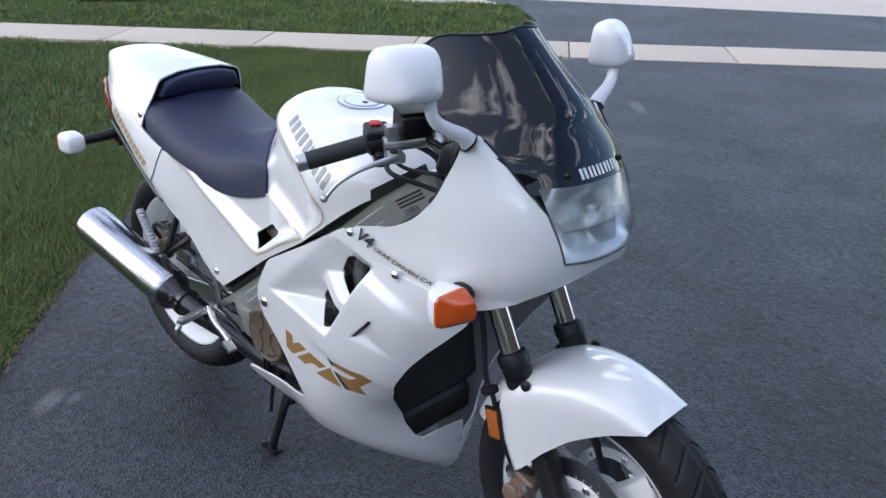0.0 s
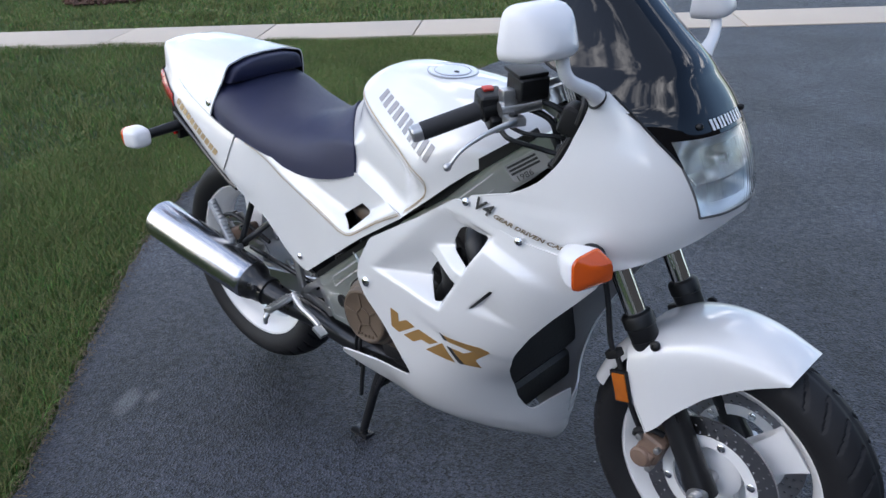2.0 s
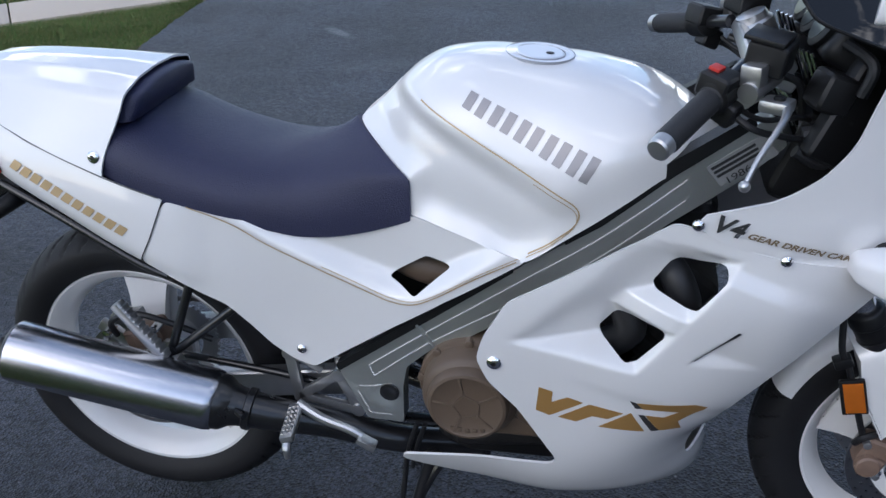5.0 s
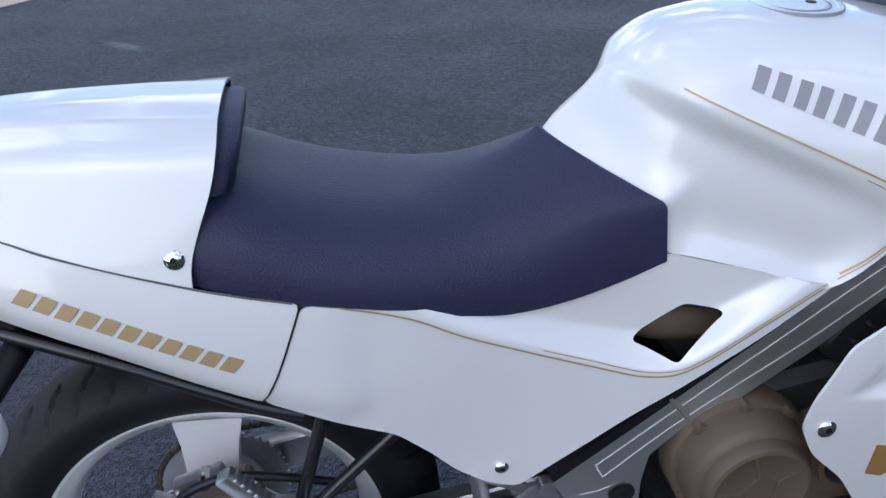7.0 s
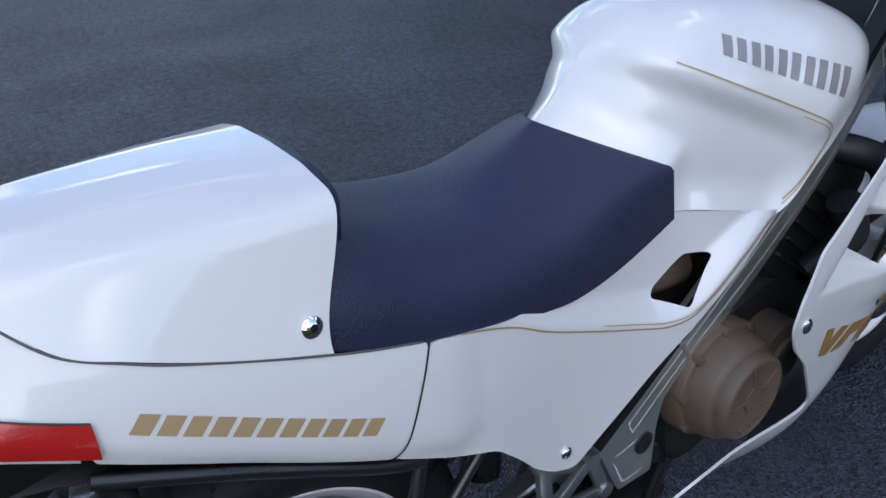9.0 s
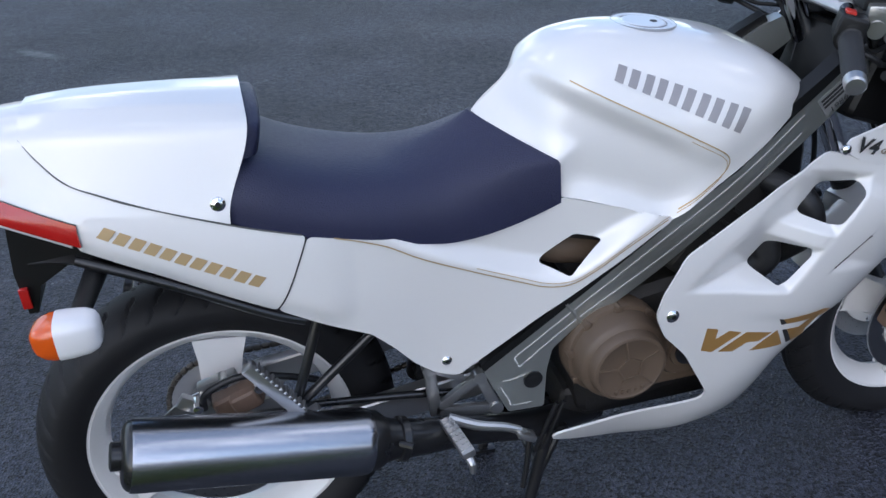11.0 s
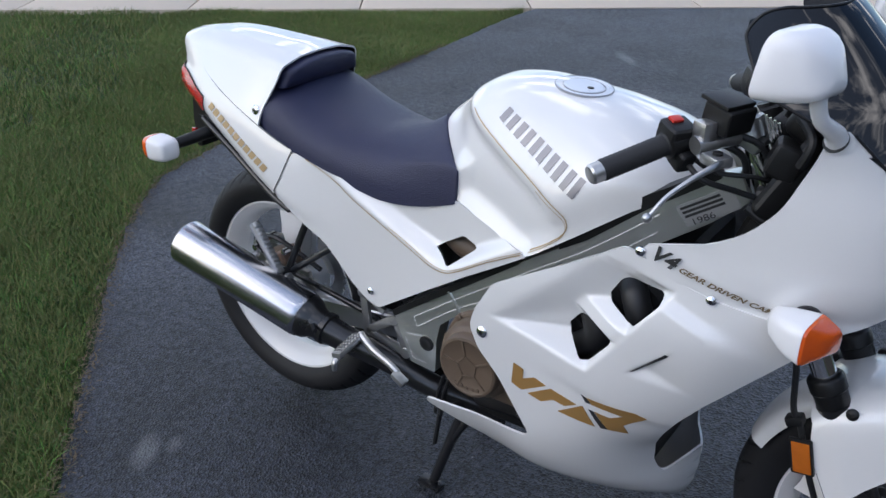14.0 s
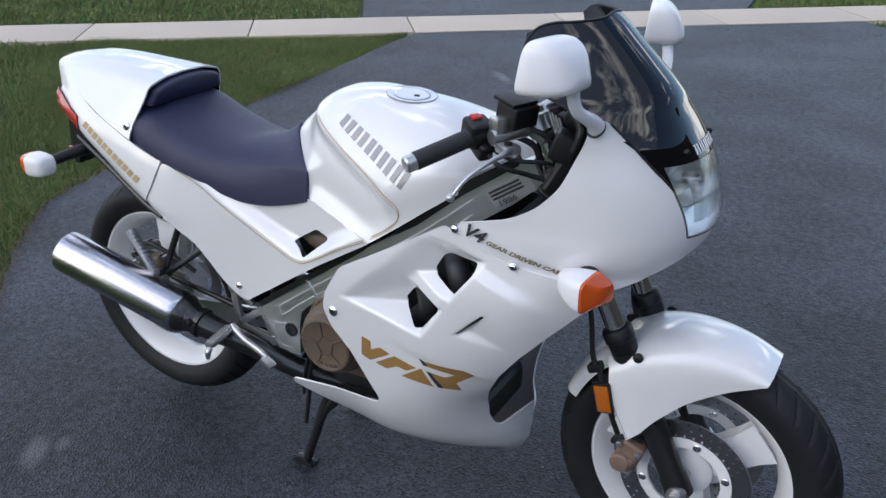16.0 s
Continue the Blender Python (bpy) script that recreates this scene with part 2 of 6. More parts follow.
def grass_material():
    m = bpy.data.materials.new("grass_blades")
    m.use_nodes = True
    n, l = m.node_tree.nodes, m.node_tree.links
    p = n["Principled BSDF"]
    g = n.new("ShaderNodeNewGeometry")
    ramp = n.new("ShaderNodeValToRGB")
    e = ramp.color_ramp.elements
    e[0].color, e[1].color = (0.033, 0.120, 0.020, 1), (0.140, 0.375, 0.062, 1)
    dry = e.new(0.985)
    dry.color = (0.22, 0.20, 0.08, 1)
    e[1].position = 0.94
    l.new(g.outputs["Random Per Island"], ramp.inputs["Fac"])
    tc = n.new("ShaderNodeTexCoord")
    patch = n.new("ShaderNodeTexNoise")
    patch.inputs["Scale"].default_value, patch.inputs["Detail"].default_value = 1.8, 4
    l.new(tc.outputs["Object"], patch.inputs["Vector"])
    hue = n.new("ShaderNodeHueSaturation")
    v = n.new("ShaderNodeMapRange")
    v.inputs["To Min"].default_value, v.inputs["To Max"].default_value = 0.6, 1.4
    l.new(patch.outputs["Fac"], v.inputs["Value"])
    l.new(v.outputs["Result"], hue.inputs["Value"])
    l.new(ramp.outputs["Color"], hue.inputs["Color"])
    l.new(hue.outputs["Color"], p.inputs["Base Color"])
    p.inputs["Roughness"].default_value = 0.6
    p.inputs["Specular IOR Level"].default_value = 0.2
    return m


GRASS = grass_material()


# ---- shape helpers ----
def link_mesh(name, verts, faces, mat, parent=None, label="", sharp=35.0):
    """One mesh object out of points and faces, smooth but for its sharp edges."""
    me = bpy.data.meshes.new(name)
    me.from_pydata([tuple(v) for v in verts], [], faces)
    me.materials.append(mat)
    me.polygons.foreach_set("use_smooth", [True] * len(me.polygons))
    me.update()
    me.set_sharp_from_angle(angle=radians(sharp))
    ob = new(name, me)
    if parent is not None:
        ob.parent = parent
    return tagged(ob, label) if label else ob


def part(name, bm, mat, parent, label="", sharp=35.0):
    """A bmesh as ONE mesh object under a thing or a part."""
    bmesh.ops.recalc_face_normals(bm, faces=bm.faces[:])
    me = bpy.data.meshes.new(name)
    bm.to_mesh(me)
    bm.free()
    me.materials.append(mat)
    me.polygons.foreach_set("use_smooth", [True] * len(me.polygons))
    me.update()
    me.set_sharp_from_angle(angle=radians(sharp))
    ob = new(name, me)
    if parent is not None:
        ob.parent = parent
    return tagged(ob, label) if label else ob


def spline(*knots):
    """A smooth function through (x, value) knots, flat beyond its ends."""
    xs, ys = [k[0] for k in knots], [k[1] for k in knots]
    slopes = np.gradient(ys, xs) if len(xs) > 2 else [(ys[1] - ys[0]) / (xs[1] - xs[0])] * 2

    def f(x):
        if x <= xs[0]:
            return ys[0]
        if x >= xs[-1]:
            return ys[-1]
        i = max(k for k in range(len(xs) - 1) if xs[k] <= x)
        h = xs[i + 1] - xs[i]
        t = (x - xs[i]) / h
        a, b = slopes[i] * h, slopes[i + 1] * h
        return (2 * t**3 - 3 * t * t + 1) * ys[i] + (t**3 - 2 * t * t + t) * a + (3 * t * t - 2 * t**3) * ys[i + 1] + (t**3 - t * t) * b

    return f


def smooth(a, b, x):
    t = min(1.0, max(0.0, (x - a) / (b - a)))
    return t * t * (3 - 2 * t)


def rounded(points, r, n=4):
    """A closed 2D outline with its corners rounded to about r."""
    out = []
    for i, p in enumerate(points):
        p, a, b = Vector(p), Vector(points[i - 1]), Vector(points[(i + 1) % len(points)])
        da, db = a - p, b - p
        ra, rb = min(r, 0.45 * da.length), min(r, 0.45 * db.length)
        s, e = p + da.normalized() * ra, p + db.normalized() * rb
        for k in range(n + 1):
            t = k / n
            out.append((1 - t) ** 2 * s + 2 * t * (1 - t) * p + t * t * e)
    return out


def resample(loop, step):
    out = []
    for i, p in enumerate(loop):
        q = loop[(i + 1) % len(loop)]
        d = (q - p).length
        if d < 1e-5:
            continue
        for k in range(max(1, int(round(d / step)))):
            out.append(p.lerp(q, k / max(1, int(round(d / step)))))
    return out


def inside(x, y, loop):
    hit = False
    for i in range(len(loop)):
        (x1, y1), (x2, y2) = loop[i - 1], loop[i]
        if (y1 > y) != (y2 > y) and x < (x2 - x1) * (y - y1) / (y2 - y1) + x1:
            hit = not hit
    return hit


def fill2d(outline, holes=(), step=0.014, fine=None):
    """Triangles over a closed outline with holes: points (2D), faces, and the border loops as index lists."""
    from mathutils.geometry import delaunay_2d_cdt
    loops = [resample(outline, step)] + [resample(h, fine[4] if fine else step) for h in holes]
    pts, edges, border = [], [], []
    for loop in loops:
        k = len(pts)
        border.append(list(range(k, k + len(loop))))
        edges += [(k + i, k + (i + 1) % len(loop)) for i in range(len(loop))]
        pts += [Vector(p) for p in loop]
    rim = np.array([tuple(p) for p in pts])
    lo, hi = rim.min(0), rim.max(0)
    outer = [tuple(p) for p in loops[0]]
    inner = [[tuple(p) for p in lo_] for lo_ in loops[1:]]
    row = 0
    y = lo[1] + step * 0.5
    while y < hi[1]:
        x = lo[0] + (0.5 if row % 2 else 1.0) * step * 0.7
        while x < hi[0]:
            if ((rim - (x, y)) ** 2).sum(1).min() > (0.55 * step) ** 2 and inside(x, y, outer) and not any(inside(x, y, h) for h in inner):
                pts.append(Vector((x, y)))
            x += step
        y += step * 0.87
        row += 1
    if fine:
        x0, z0, x1, z1, st = fine
        pts = [p for i, p in enumerate(pts) if i < len(rim) or not (x0 < p.x < x1 and z0 < p.y < z1)]
        for i in range(int((z1 - z0) / (st * 0.87))):
            for j in range(int((x1 - x0) / st)):
                x, y = x0 + st * (j + 0.5 * (i % 2) + 0.25), z0 + st * 0.87 * (i + 0.5)
                if ((rim - (x, y)) ** 2).sum(1).min() > (0.55 * st) ** 2 and inside(x, y, outer) and not any(inside(x, y, h) for h in inner):
                    pts.append(Vector((x, y)))
    v, _, f, orig, _, _ = delaunay_2d_cdt(pts, edges, [], 0, 1e-6)
    keep = []
    for t in f:
        cx, cy = sum(v[i][0] for i in t) / 3, sum(v[i][1] for i in t) / 3
        if inside(cx, cy, outer) and not any(inside(cx, cy, h) for h in inner):
            keep.append(t)
    back = {}
    for i, o in enumerate(orig):
        for k in o:
            back[k] = i
    return v, keep, [[back[i] for i in b] for b in border]


def panel(name, outline, depth, side, mat, parent, label="", thick=0.003, holes=(), step=0.014, lift=0.0, lining=None, fine=None):
    """A curved panel seen from the side: an outline in (x, z), lying at y = side * depth(x, z), with thickness."""
    v, f, borders = fill2d(outline, holes, step, fine)
    pts, low = [], []
    for x, z in v:
        y, e = depth(x, z), 0.002
        n = Vector((-(depth(x + e, z) - y) / e, 1, -(depth(x, z + e) - y) / e))
        n.x, n.z = max(-4, min(4, n.x)), max(-4, min(4, n.z))
        n.normalize()
        a = Vector((x, y, z)) + n * lift
        b = a - n * thick
        pts.append((a.x, side * a.y, a.z))
        low.append((b.x, side * b.y, b.z))
    k = len(pts)
    # seen from outside, a loop counter-clockwise in (x, z) faces -y
    turn = (lambda t: tuple(t)) if side < 0 else (lambda t: tuple(reversed(t)))
    faces = [turn(t) for t in f] + [tuple(reversed(turn([i + k for i in t]))) for t in f]
    for b in borders:
        for i in range(len(b)):
            a, c = b[i], b[(i + 1) % len(b)]
            faces.append((a, c, c + k, a + k))
    ob = link_mesh(name, pts + low, faces, mat, parent, label, sharp=50)
    if lining:
        ob.data.materials.append(lining)
        for p in ob.data.polygons[len(f) : 2 * len(f)]:
            p.material_index = 1
    bm = bmesh.new()
    bm.from_mesh(ob.data)
    bmesh.ops.recalc_face_normals(bm, faces=bm.faces[:])
    bm.to_mesh(ob.data)
    bm.free()
    ob.data.set_sharp_from_angle(angle=radians(50))
    return ob


def skin(name, rows, mat, parent, label="", thick=0.003, skip=None, closed=False, sharp=40, lining=None):
    """A sheet through a grid of points with thickness to its inside; skip(i, j) leaves quads open."""
    P = np.array([[tuple(p) for p in r] for r in rows], float)
    nr, nc = P.shape[:2]
    du = np.gradient(P, axis=1) if not closed else (np.roll(P, -1, 1) - np.roll(P, 1, 1))
    dv = np.gradient(P, axis=0)
    N = np.cross(du, dv)
    N /= np.maximum(np.linalg.norm(N, axis=2, keepdims=True), 1e-9)
    Q = P - N * thick
    verts = list(P.reshape(-1, 3)) + list(Q.reshape(-1, 3))
    k = nr * nc
    at = lambda i, j: i * nc + j % nc
    quads = [(i, j) for i in range(nr - 1) for j in range(nc if closed else nc - 1) if not (skip and skip(i, j))]
    faces, count = [], {}
    for i, j in quads:
        q = (at(i, j), at(i, j + 1), at(i + 1, j + 1), at(i + 1, j))
        faces.append(q)
        faces.append(tuple(reversed([c + k for c in q])))
        for a in range(4):
            e = (q[a], q[(a + 1) % 4])
            count[e] = 1
    for a, b in list(count):
        if (b, a) not in count:
            faces.append((b, a, a + k, b + k))
    ob = link_mesh(name, verts, faces, mat, parent, label, sharp)
    if lining:
        ob.data.materials.append(lining)
        for i in range(len(quads)):
            ob.data.polygons[2 * i + 1].material_index = 1
    return ob


def loft(name, rows, mat, parent, label="", caps=True, sharp=40):
    """A closed body: rings of points, each closed, with flat or fanned ends."""
    nr, nc = len(rows), len(rows[0])
    verts = [p for r in rows for p in r]
    faces = [(i * nc + j, i * nc + (j + 1) % nc, (i + 1) * nc + (j + 1) % nc, (i + 1) * nc + j) for i in range(nr - 1) for j in range(nc)]
    if caps:
        faces += [tuple(reversed(range(nc))), tuple(range((nr - 1) * nc, nr * nc))]
    bm = bmesh.new()
    vs = [bm.verts.new(tuple(v)) for v in verts]
    for f in faces:
        try:
            bm.faces.new([vs[i] for i in f])
        except ValueError:
            pass
    bmesh.ops.remove_doubles(bm, verts=bm.verts[:], dist=1e-5)
    return part(name, bm, mat, parent, label, sharp)


def frame_at(d):
    d = Vector(d).normalized()
    s = d.orthogonal().normalized() if abs(d.z) > 0.99 else d.cross(Vector((0, 0, 1))).normalized()
    return d, s, s.cross(d)


def pipe_points(points, steps=8):
    """A smooth line through points."""
    P = [Vector(p) for p in points]
    if len(P) == 2:
        return P
    out = []
    for i in range(len(P) - 1):
        a, b, c, d = P[max(0, i - 1)], P[i], P[i + 1], P[min(len(P) - 1, i + 2)]
        for k in range(steps):
            t = k / steps
            out.append(0.5 * (2 * b + (c - a) * t + (2 * a - 5 * b + 4 * c - d) * t * t + (3 * b - a - 3 * c + d) * t**3))
    return out + [P[-1]]


def tube(bm, points, r, seg=12, steps=8, ends=True):
    """A round pipe along a smooth line; r is a radius or one for each given point."""
    line = pipe_points(points, steps)
    radii = [r] * len(line) if not isinstance(r, (list, tuple)) else [float(np.interp(i / (len(line) - 1), np.linspace(0, 1, len(r)), r)) for i in range(len(line))]
    rings, up = [], None
    for i, p in enumerate(line):
        d = (line[min(i + 1, len(line) - 1)] - line[max(i - 1, 0)]).normalized()
        if up is None:
            up = frame_at(d)[1]
        up = (up - d * up.dot(d)).normalized()
        w = d.cross(up)
        rings.append([bm.verts.new(p + (up * math.cos(2 * math.pi * k / seg) + w * math.sin(2 * math.pi * k / seg)) * radii[i]) for k in range(seg)])
    for a, b in zip(rings, rings[1:]):
        for k in range(seg):
            bm.faces.new((a[k], a[(k + 1) % seg], b[(k + 1) % seg], b[k]))
    if ends:
        bm.faces.new(list(reversed(rings[0])))
        bm.faces.new(rings[-1])
    return bm


def turned(bm, a, b, profile, seg=32, arc=None):
    """A body of revolution about the axis a-b: profile of (metres from a along the axis, radius)."""
    a, b = Vector(a), Vector(b)
    d, s, w = frame_at(b - a)
    rings = []
    for t, r in profile:
        rings.append([bm.verts.new(a + d * t + (s * math.cos(2 * math.pi * k / seg) + w * math.sin(2 * math.pi * k / seg)) * max(r, 1e-4)) for k in range(seg)])
    for p, q in zip(rings, rings[1:]):
        for k in range(seg):
            bm.faces.new((p[k], p[(k + 1) % seg], q[(k + 1) % seg], q[k]))
    if profile[0] != profile[-1]:
        bm.faces.new(list(reversed(rings[0])))
        bm.faces.new(rings[-1])
    return bm


def box(bm, m, size, bevel=0.004, seg=2):
    """A bevelled block of the given size at the pose m."""
    made = bmesh.ops.create_cube(bm, size=1.0, matrix=m @ Matrix.Diagonal((*size, 1)))
    edges = list({e for v in made["verts"] for e in v.link_edges})
    if bevel:
        bmesh.ops.bevel(bm, geom=edges, offset=bevel, segments=seg, affect="EDGES", profile=0.6)
    return bm


def plate(bm, outline, y0, y1, bevel=0.0):
    """A flat plate: an outline in (x, z), between y0 and y1."""
    a = [bm.verts.new((p[0], y0, p[1])) for p in outline]
    b = [bm.verts.new((p[0], y1, p[1])) for p in outline]
    n = len(a)
    fa, fb = bm.faces.new(a), bm.faces.new(list(reversed(b)))
    for i in range(n):
        bm.faces.new((a[(i + 1) % n], a[i], b[i], b[(i + 1) % n]))
    if bevel:
        bmesh.ops.bevel(bm, geom=list({e for f in (fa, fb) for e in f.edges}), offset=bevel, segments=2, affect="EDGES", profile=0.5)
    return bm


def super_arc(k, n, power):
    """Point k of n on a half superellipse from right (-1, 0) over (0, 1) to left (1, 0)."""
    a = math.pi * k / n
    c, s = math.cos(a), math.sin(a)
    return -math.copysign(abs(c) ** (2 / power), c), abs(s) ** (2 / power)


# ---- ground ----
def flat_sheet(name, outline, z, mat, label, drop=0.05, kind="structure", category=""):
    """A level slab with a closed plan outline and its edge turned down."""
    bm = bmesh.new()
    top = [bm.verts.new((x, y, z)) for x, y in outline]
    low = [bm.verts.new((x, y, z - drop)) for x, y in outline]
    bm.faces.new(top)
    for i in range(len(top)):
        j = (i + 1) % len(top)
        bm.faces.new((top[i], top[j], low[j], low[i]))
    ob = part(name, bm, mat, None)
    return tagged(ob, label, category or name, kind=kind)


WALK_DIR = Vector((0.797, 0.604))
WALK_OUT = Vector((-0.604, 0.797))
WALK_AT = Vector((-4.165, 4.07))


def on_walk(u, v):
    p = WALK_AT + WALK_DIR * u + WALK_OUT * v
    return (p.x, p.y)


EDGE = [(3.0, -4.8), (0.2, -1.72), (-0.76, -0.88), (-1.13, -0.55), (-1.43, -0.295), (-1.735, -0.022), (-2.01, 0.237), (-2.29, 0.53), (-2.45, 0.76), (-2.54, 1.08), (-2.62, 1.45), (-2.69, 1.95), (-2.78, 2.7), (-2.87, 3.5), (-3.0, 4.45), on_walk(1.44, 0.0)]
RIGHT_EDGE = [on_walk(5.55, 0.0), (0.95, 6.5), (2.6, 4.3), (5.0, 0.0), (6.5, -6.0)]
rng = random.Random(4)


def ragged(line, amount=0.012, step=0.05):
    """A worn edge: a plan line with small uneven steps."""
    out = []
    for (ax, ay), (bx, by) in zip(line, line[1:]):
        n = max(1, int(math.hypot(bx - ax, by - ay) / step))
        for k in range(n):
            t = k / n
            out.append((ax + (bx - ax) * t + rng.uniform(-amount, amount), ay + (by - ay) * t + rng.uniform(-amount, amount)))
    return out + [line[-1]]


ground = flat_sheet("ground", [(-300, -300), (300, -300), (300, 300), (-300, 300)], -0.03, SOIL, "dark green lawn ground that reaches the horizon", 0.5)
drive = flat_sheet("driveway", ragged(EDGE) + RIGHT_EDGE, 0.0, ASPHALT, "dark sealed asphalt driveway with pale scuffs", 0.04)
apron = flat_sheet("driveway_apron", [on_walk(1.0, 0.742), on_walk(4.75, 0.742), (-1.05, 9.6), (-1.0, 10.1), (-6.3, 7.2), (-5.3, 6.95), (-4.55, 6.35)], -0.004, ASPHALT, "asphalt apron between the sidewalk and the street", 0.04)
street = flat_sheet("road", [(-60, -28.6), (60, 48.6), (55, 58), (-65, -19)], -0.006, STREET, "pale concrete street with a light gutter", 0.06)
street.location = (-1.9, -0.6, 0.0)

# Sidewalk: a row of slabs with open joints.
pavement = tagged(new("pavement"), "pale concrete sidewalk of large slabs with open joints", "sidewalk", kind="structure")
SLAB = 1.41
slab_me = None
for i in range(-9, 9):
    if slab_me is None:
        bm = bmesh.new()
        box(bm, pose(SLAB / 2, 0.37, -0.03), (SLAB - 0.012, 0.74, 0.08), 0.006, 2)
        first = part("slab", bm, CONCRETE, pavement)
        slab_me = first.data
        ob = first
    else:
        ob = new("slab", slab_me)
        ob.parent = pavement
    x, y = on_walk(i * SLAB, 0.0)
    ob.matrix_local = pose(x, y, 0.002 * rng.uniform(-1, 1), rng.uniform(-0.15, 0.15), 0, math.degrees(math.atan2(WALK_DIR.y, WALK_DIR.x)))


# Grass: single bent blades, thick where they stand near.
def grass_field(name, outline, count, height, width, seed, label):
    r = np.random.default_rng(seed)
    P = np.array(outline)
    lo, hi = P.min(0), P.max(0)
    pts = np.zeros((0, 2))
    while len(pts) < count:
        q = r.uniform(lo, hi, (count, 2))
        hit = np.zeros(len(q), bool)
        for i in range(len(P)):
            (x1, y1), (x2, y2) = P[i - 1], P[i]
            if y1 == y2:
                continue
            cross = ((y1 > q[:, 1]) != (y2 > q[:, 1])) & (q[:, 0] < (x2 - x1) * (q[:, 1] - y1) / (y2 - y1) + x1)
            hit ^= cross
        pts = np.vstack([pts, q[hit]])
    pts = pts[:count]
    h = height * r.uniform(0.55, 1.25, count)
    clump = 0.75 + 0.5 * np.sin(pts[:, 0] * 3.1 + 2 * np.sin(pts[:, 1] * 2.3)) * np.sin(pts[:, 1] * 4.7 + pts[:, 0])
    h *= np.clip(clump, 0.6, 1.25)
    a = r.uniform(0, 2 * np.pi, count)
    lean = r.uniform(0.25, 1.25, count) * h
    la = r.uniform(0, 2 * np.pi, count)
    w = width * r.uniform(0.6, 1.3, count)
    c, s = np.cos(a) * w, np.sin(a) * w
    lx, ly = np.cos(la) * lean, np.sin(la) * lean
    V = np.zeros((count, 5, 3))
    base = -0.03
    V[:, 0] = np.c_[pts[:, 0] - c, pts[:, 1] - s, np.full(count, base)]
    V[:, 1] = np.c_[pts[:, 0] + c, pts[:, 1] + s, np.full(count, base)]
    V[:, 2] = np.c_[pts[:, 0] - c * 0.8 + lx * 0.35, pts[:, 1] - s * 0.8 + ly * 0.35, base + h * 0.6]
    V[:, 3] = np.c_[pts[:, 0] + c * 0.8 + lx * 0.35, pts[:, 1] + s * 0.8 + ly * 0.35, base + h * 0.6]
    V[:, 4] = np.c_[pts[:, 0] + lx, pts[:, 1] + ly, base + h * 0.95]
    k = np.arange(count) * 5
    F = np.stack([np.c_[k, k + 1, k + 3], np.c_[k, k + 3, k + 2], np.c_[k + 2, k + 3, k + 4]], 1).reshape(-1, 3)
    me = bpy.data.meshes.new(name)
    me.vertices.add(count * 5)
    me.vertices.foreach_set("co", V.ravel())
    me.loops.add(len(F) * 3)
    me.loops.foreach_set("vertex_index", F.ravel().astype(np.int32))
    me.polygons.add(len(F))
    me.polygons.foreach_set("loop_start", np.arange(0, len(F) * 3, 3, dtype=np.int32))
    me.update(calc_edges=True)
    me.validate()
    me.materials.append(GRASS)
    return tagged(new(name, me), label, "grass", kind="stuff")


NEAR_LAWN = [on_walk(1.36, -0.02), on_walk(-1.6, -0.02), (-3.7, 1.4), (-3.2, -1.9), (-0.45, -1.45), *[(x - 0.015, y - 0.012) for x, y in EDGE[2:15]]]
FAR_LAWN = [on_walk(-1.6, -0.02), on_walk(-7.2, -0.02), (-8.2, -1.5), (-2.9, -1.1), (-3.7, 1.4)]
grass_field("lawn_grass", NEAR_LAWN, 330000, 0.056, 0.00125, 11, "mown green lawn grass beside the driveway")
grass_field("lawn_grass", [(-0.47, -1.46), (-3.2, -1.9), (-3.32, -1.13), (-8.2, -1.5), (-7.0, -9.0), (2.9, -5.6), (0.15, -2.2)], 66000, 0.06, 0.0045, 16, "mown green lawn grass in front of the house")
grass_field("lawn_grass", FAR_LAWN, 110000, 0.060, 0.0021, 12, "mown green lawn grass along the sidewalk")
grass_field("parkway_grass", [on_walk(0.95, 0.765), (-4.62, 6.4), (-5.35, 7.0), (-6.5, 6.75), (-13.0, 1.8), on_walk(-8.2, 0.765)], 80000, 0.06, 0.004, 13, "mown green grass strip between sidewalk and street")
grass_field("parkway_grass", [on_walk(4.8, 0.765), on_walk(9.0, 0.765), (3.2, 12.2), (-1.0, 9.5)], 20000, 0.06, 0.004, 14, "green grass strip beyond the sidewalk beside the apron")
grass_field("lawn_grass", [on_walk(5.6, -0.02), on_walk(9.0, -0.02), (4.0, 7.0), (1.05, 6.55)], 12000, 0.06, 0.004, 15, "green lawn grass at the far side of the driveway")

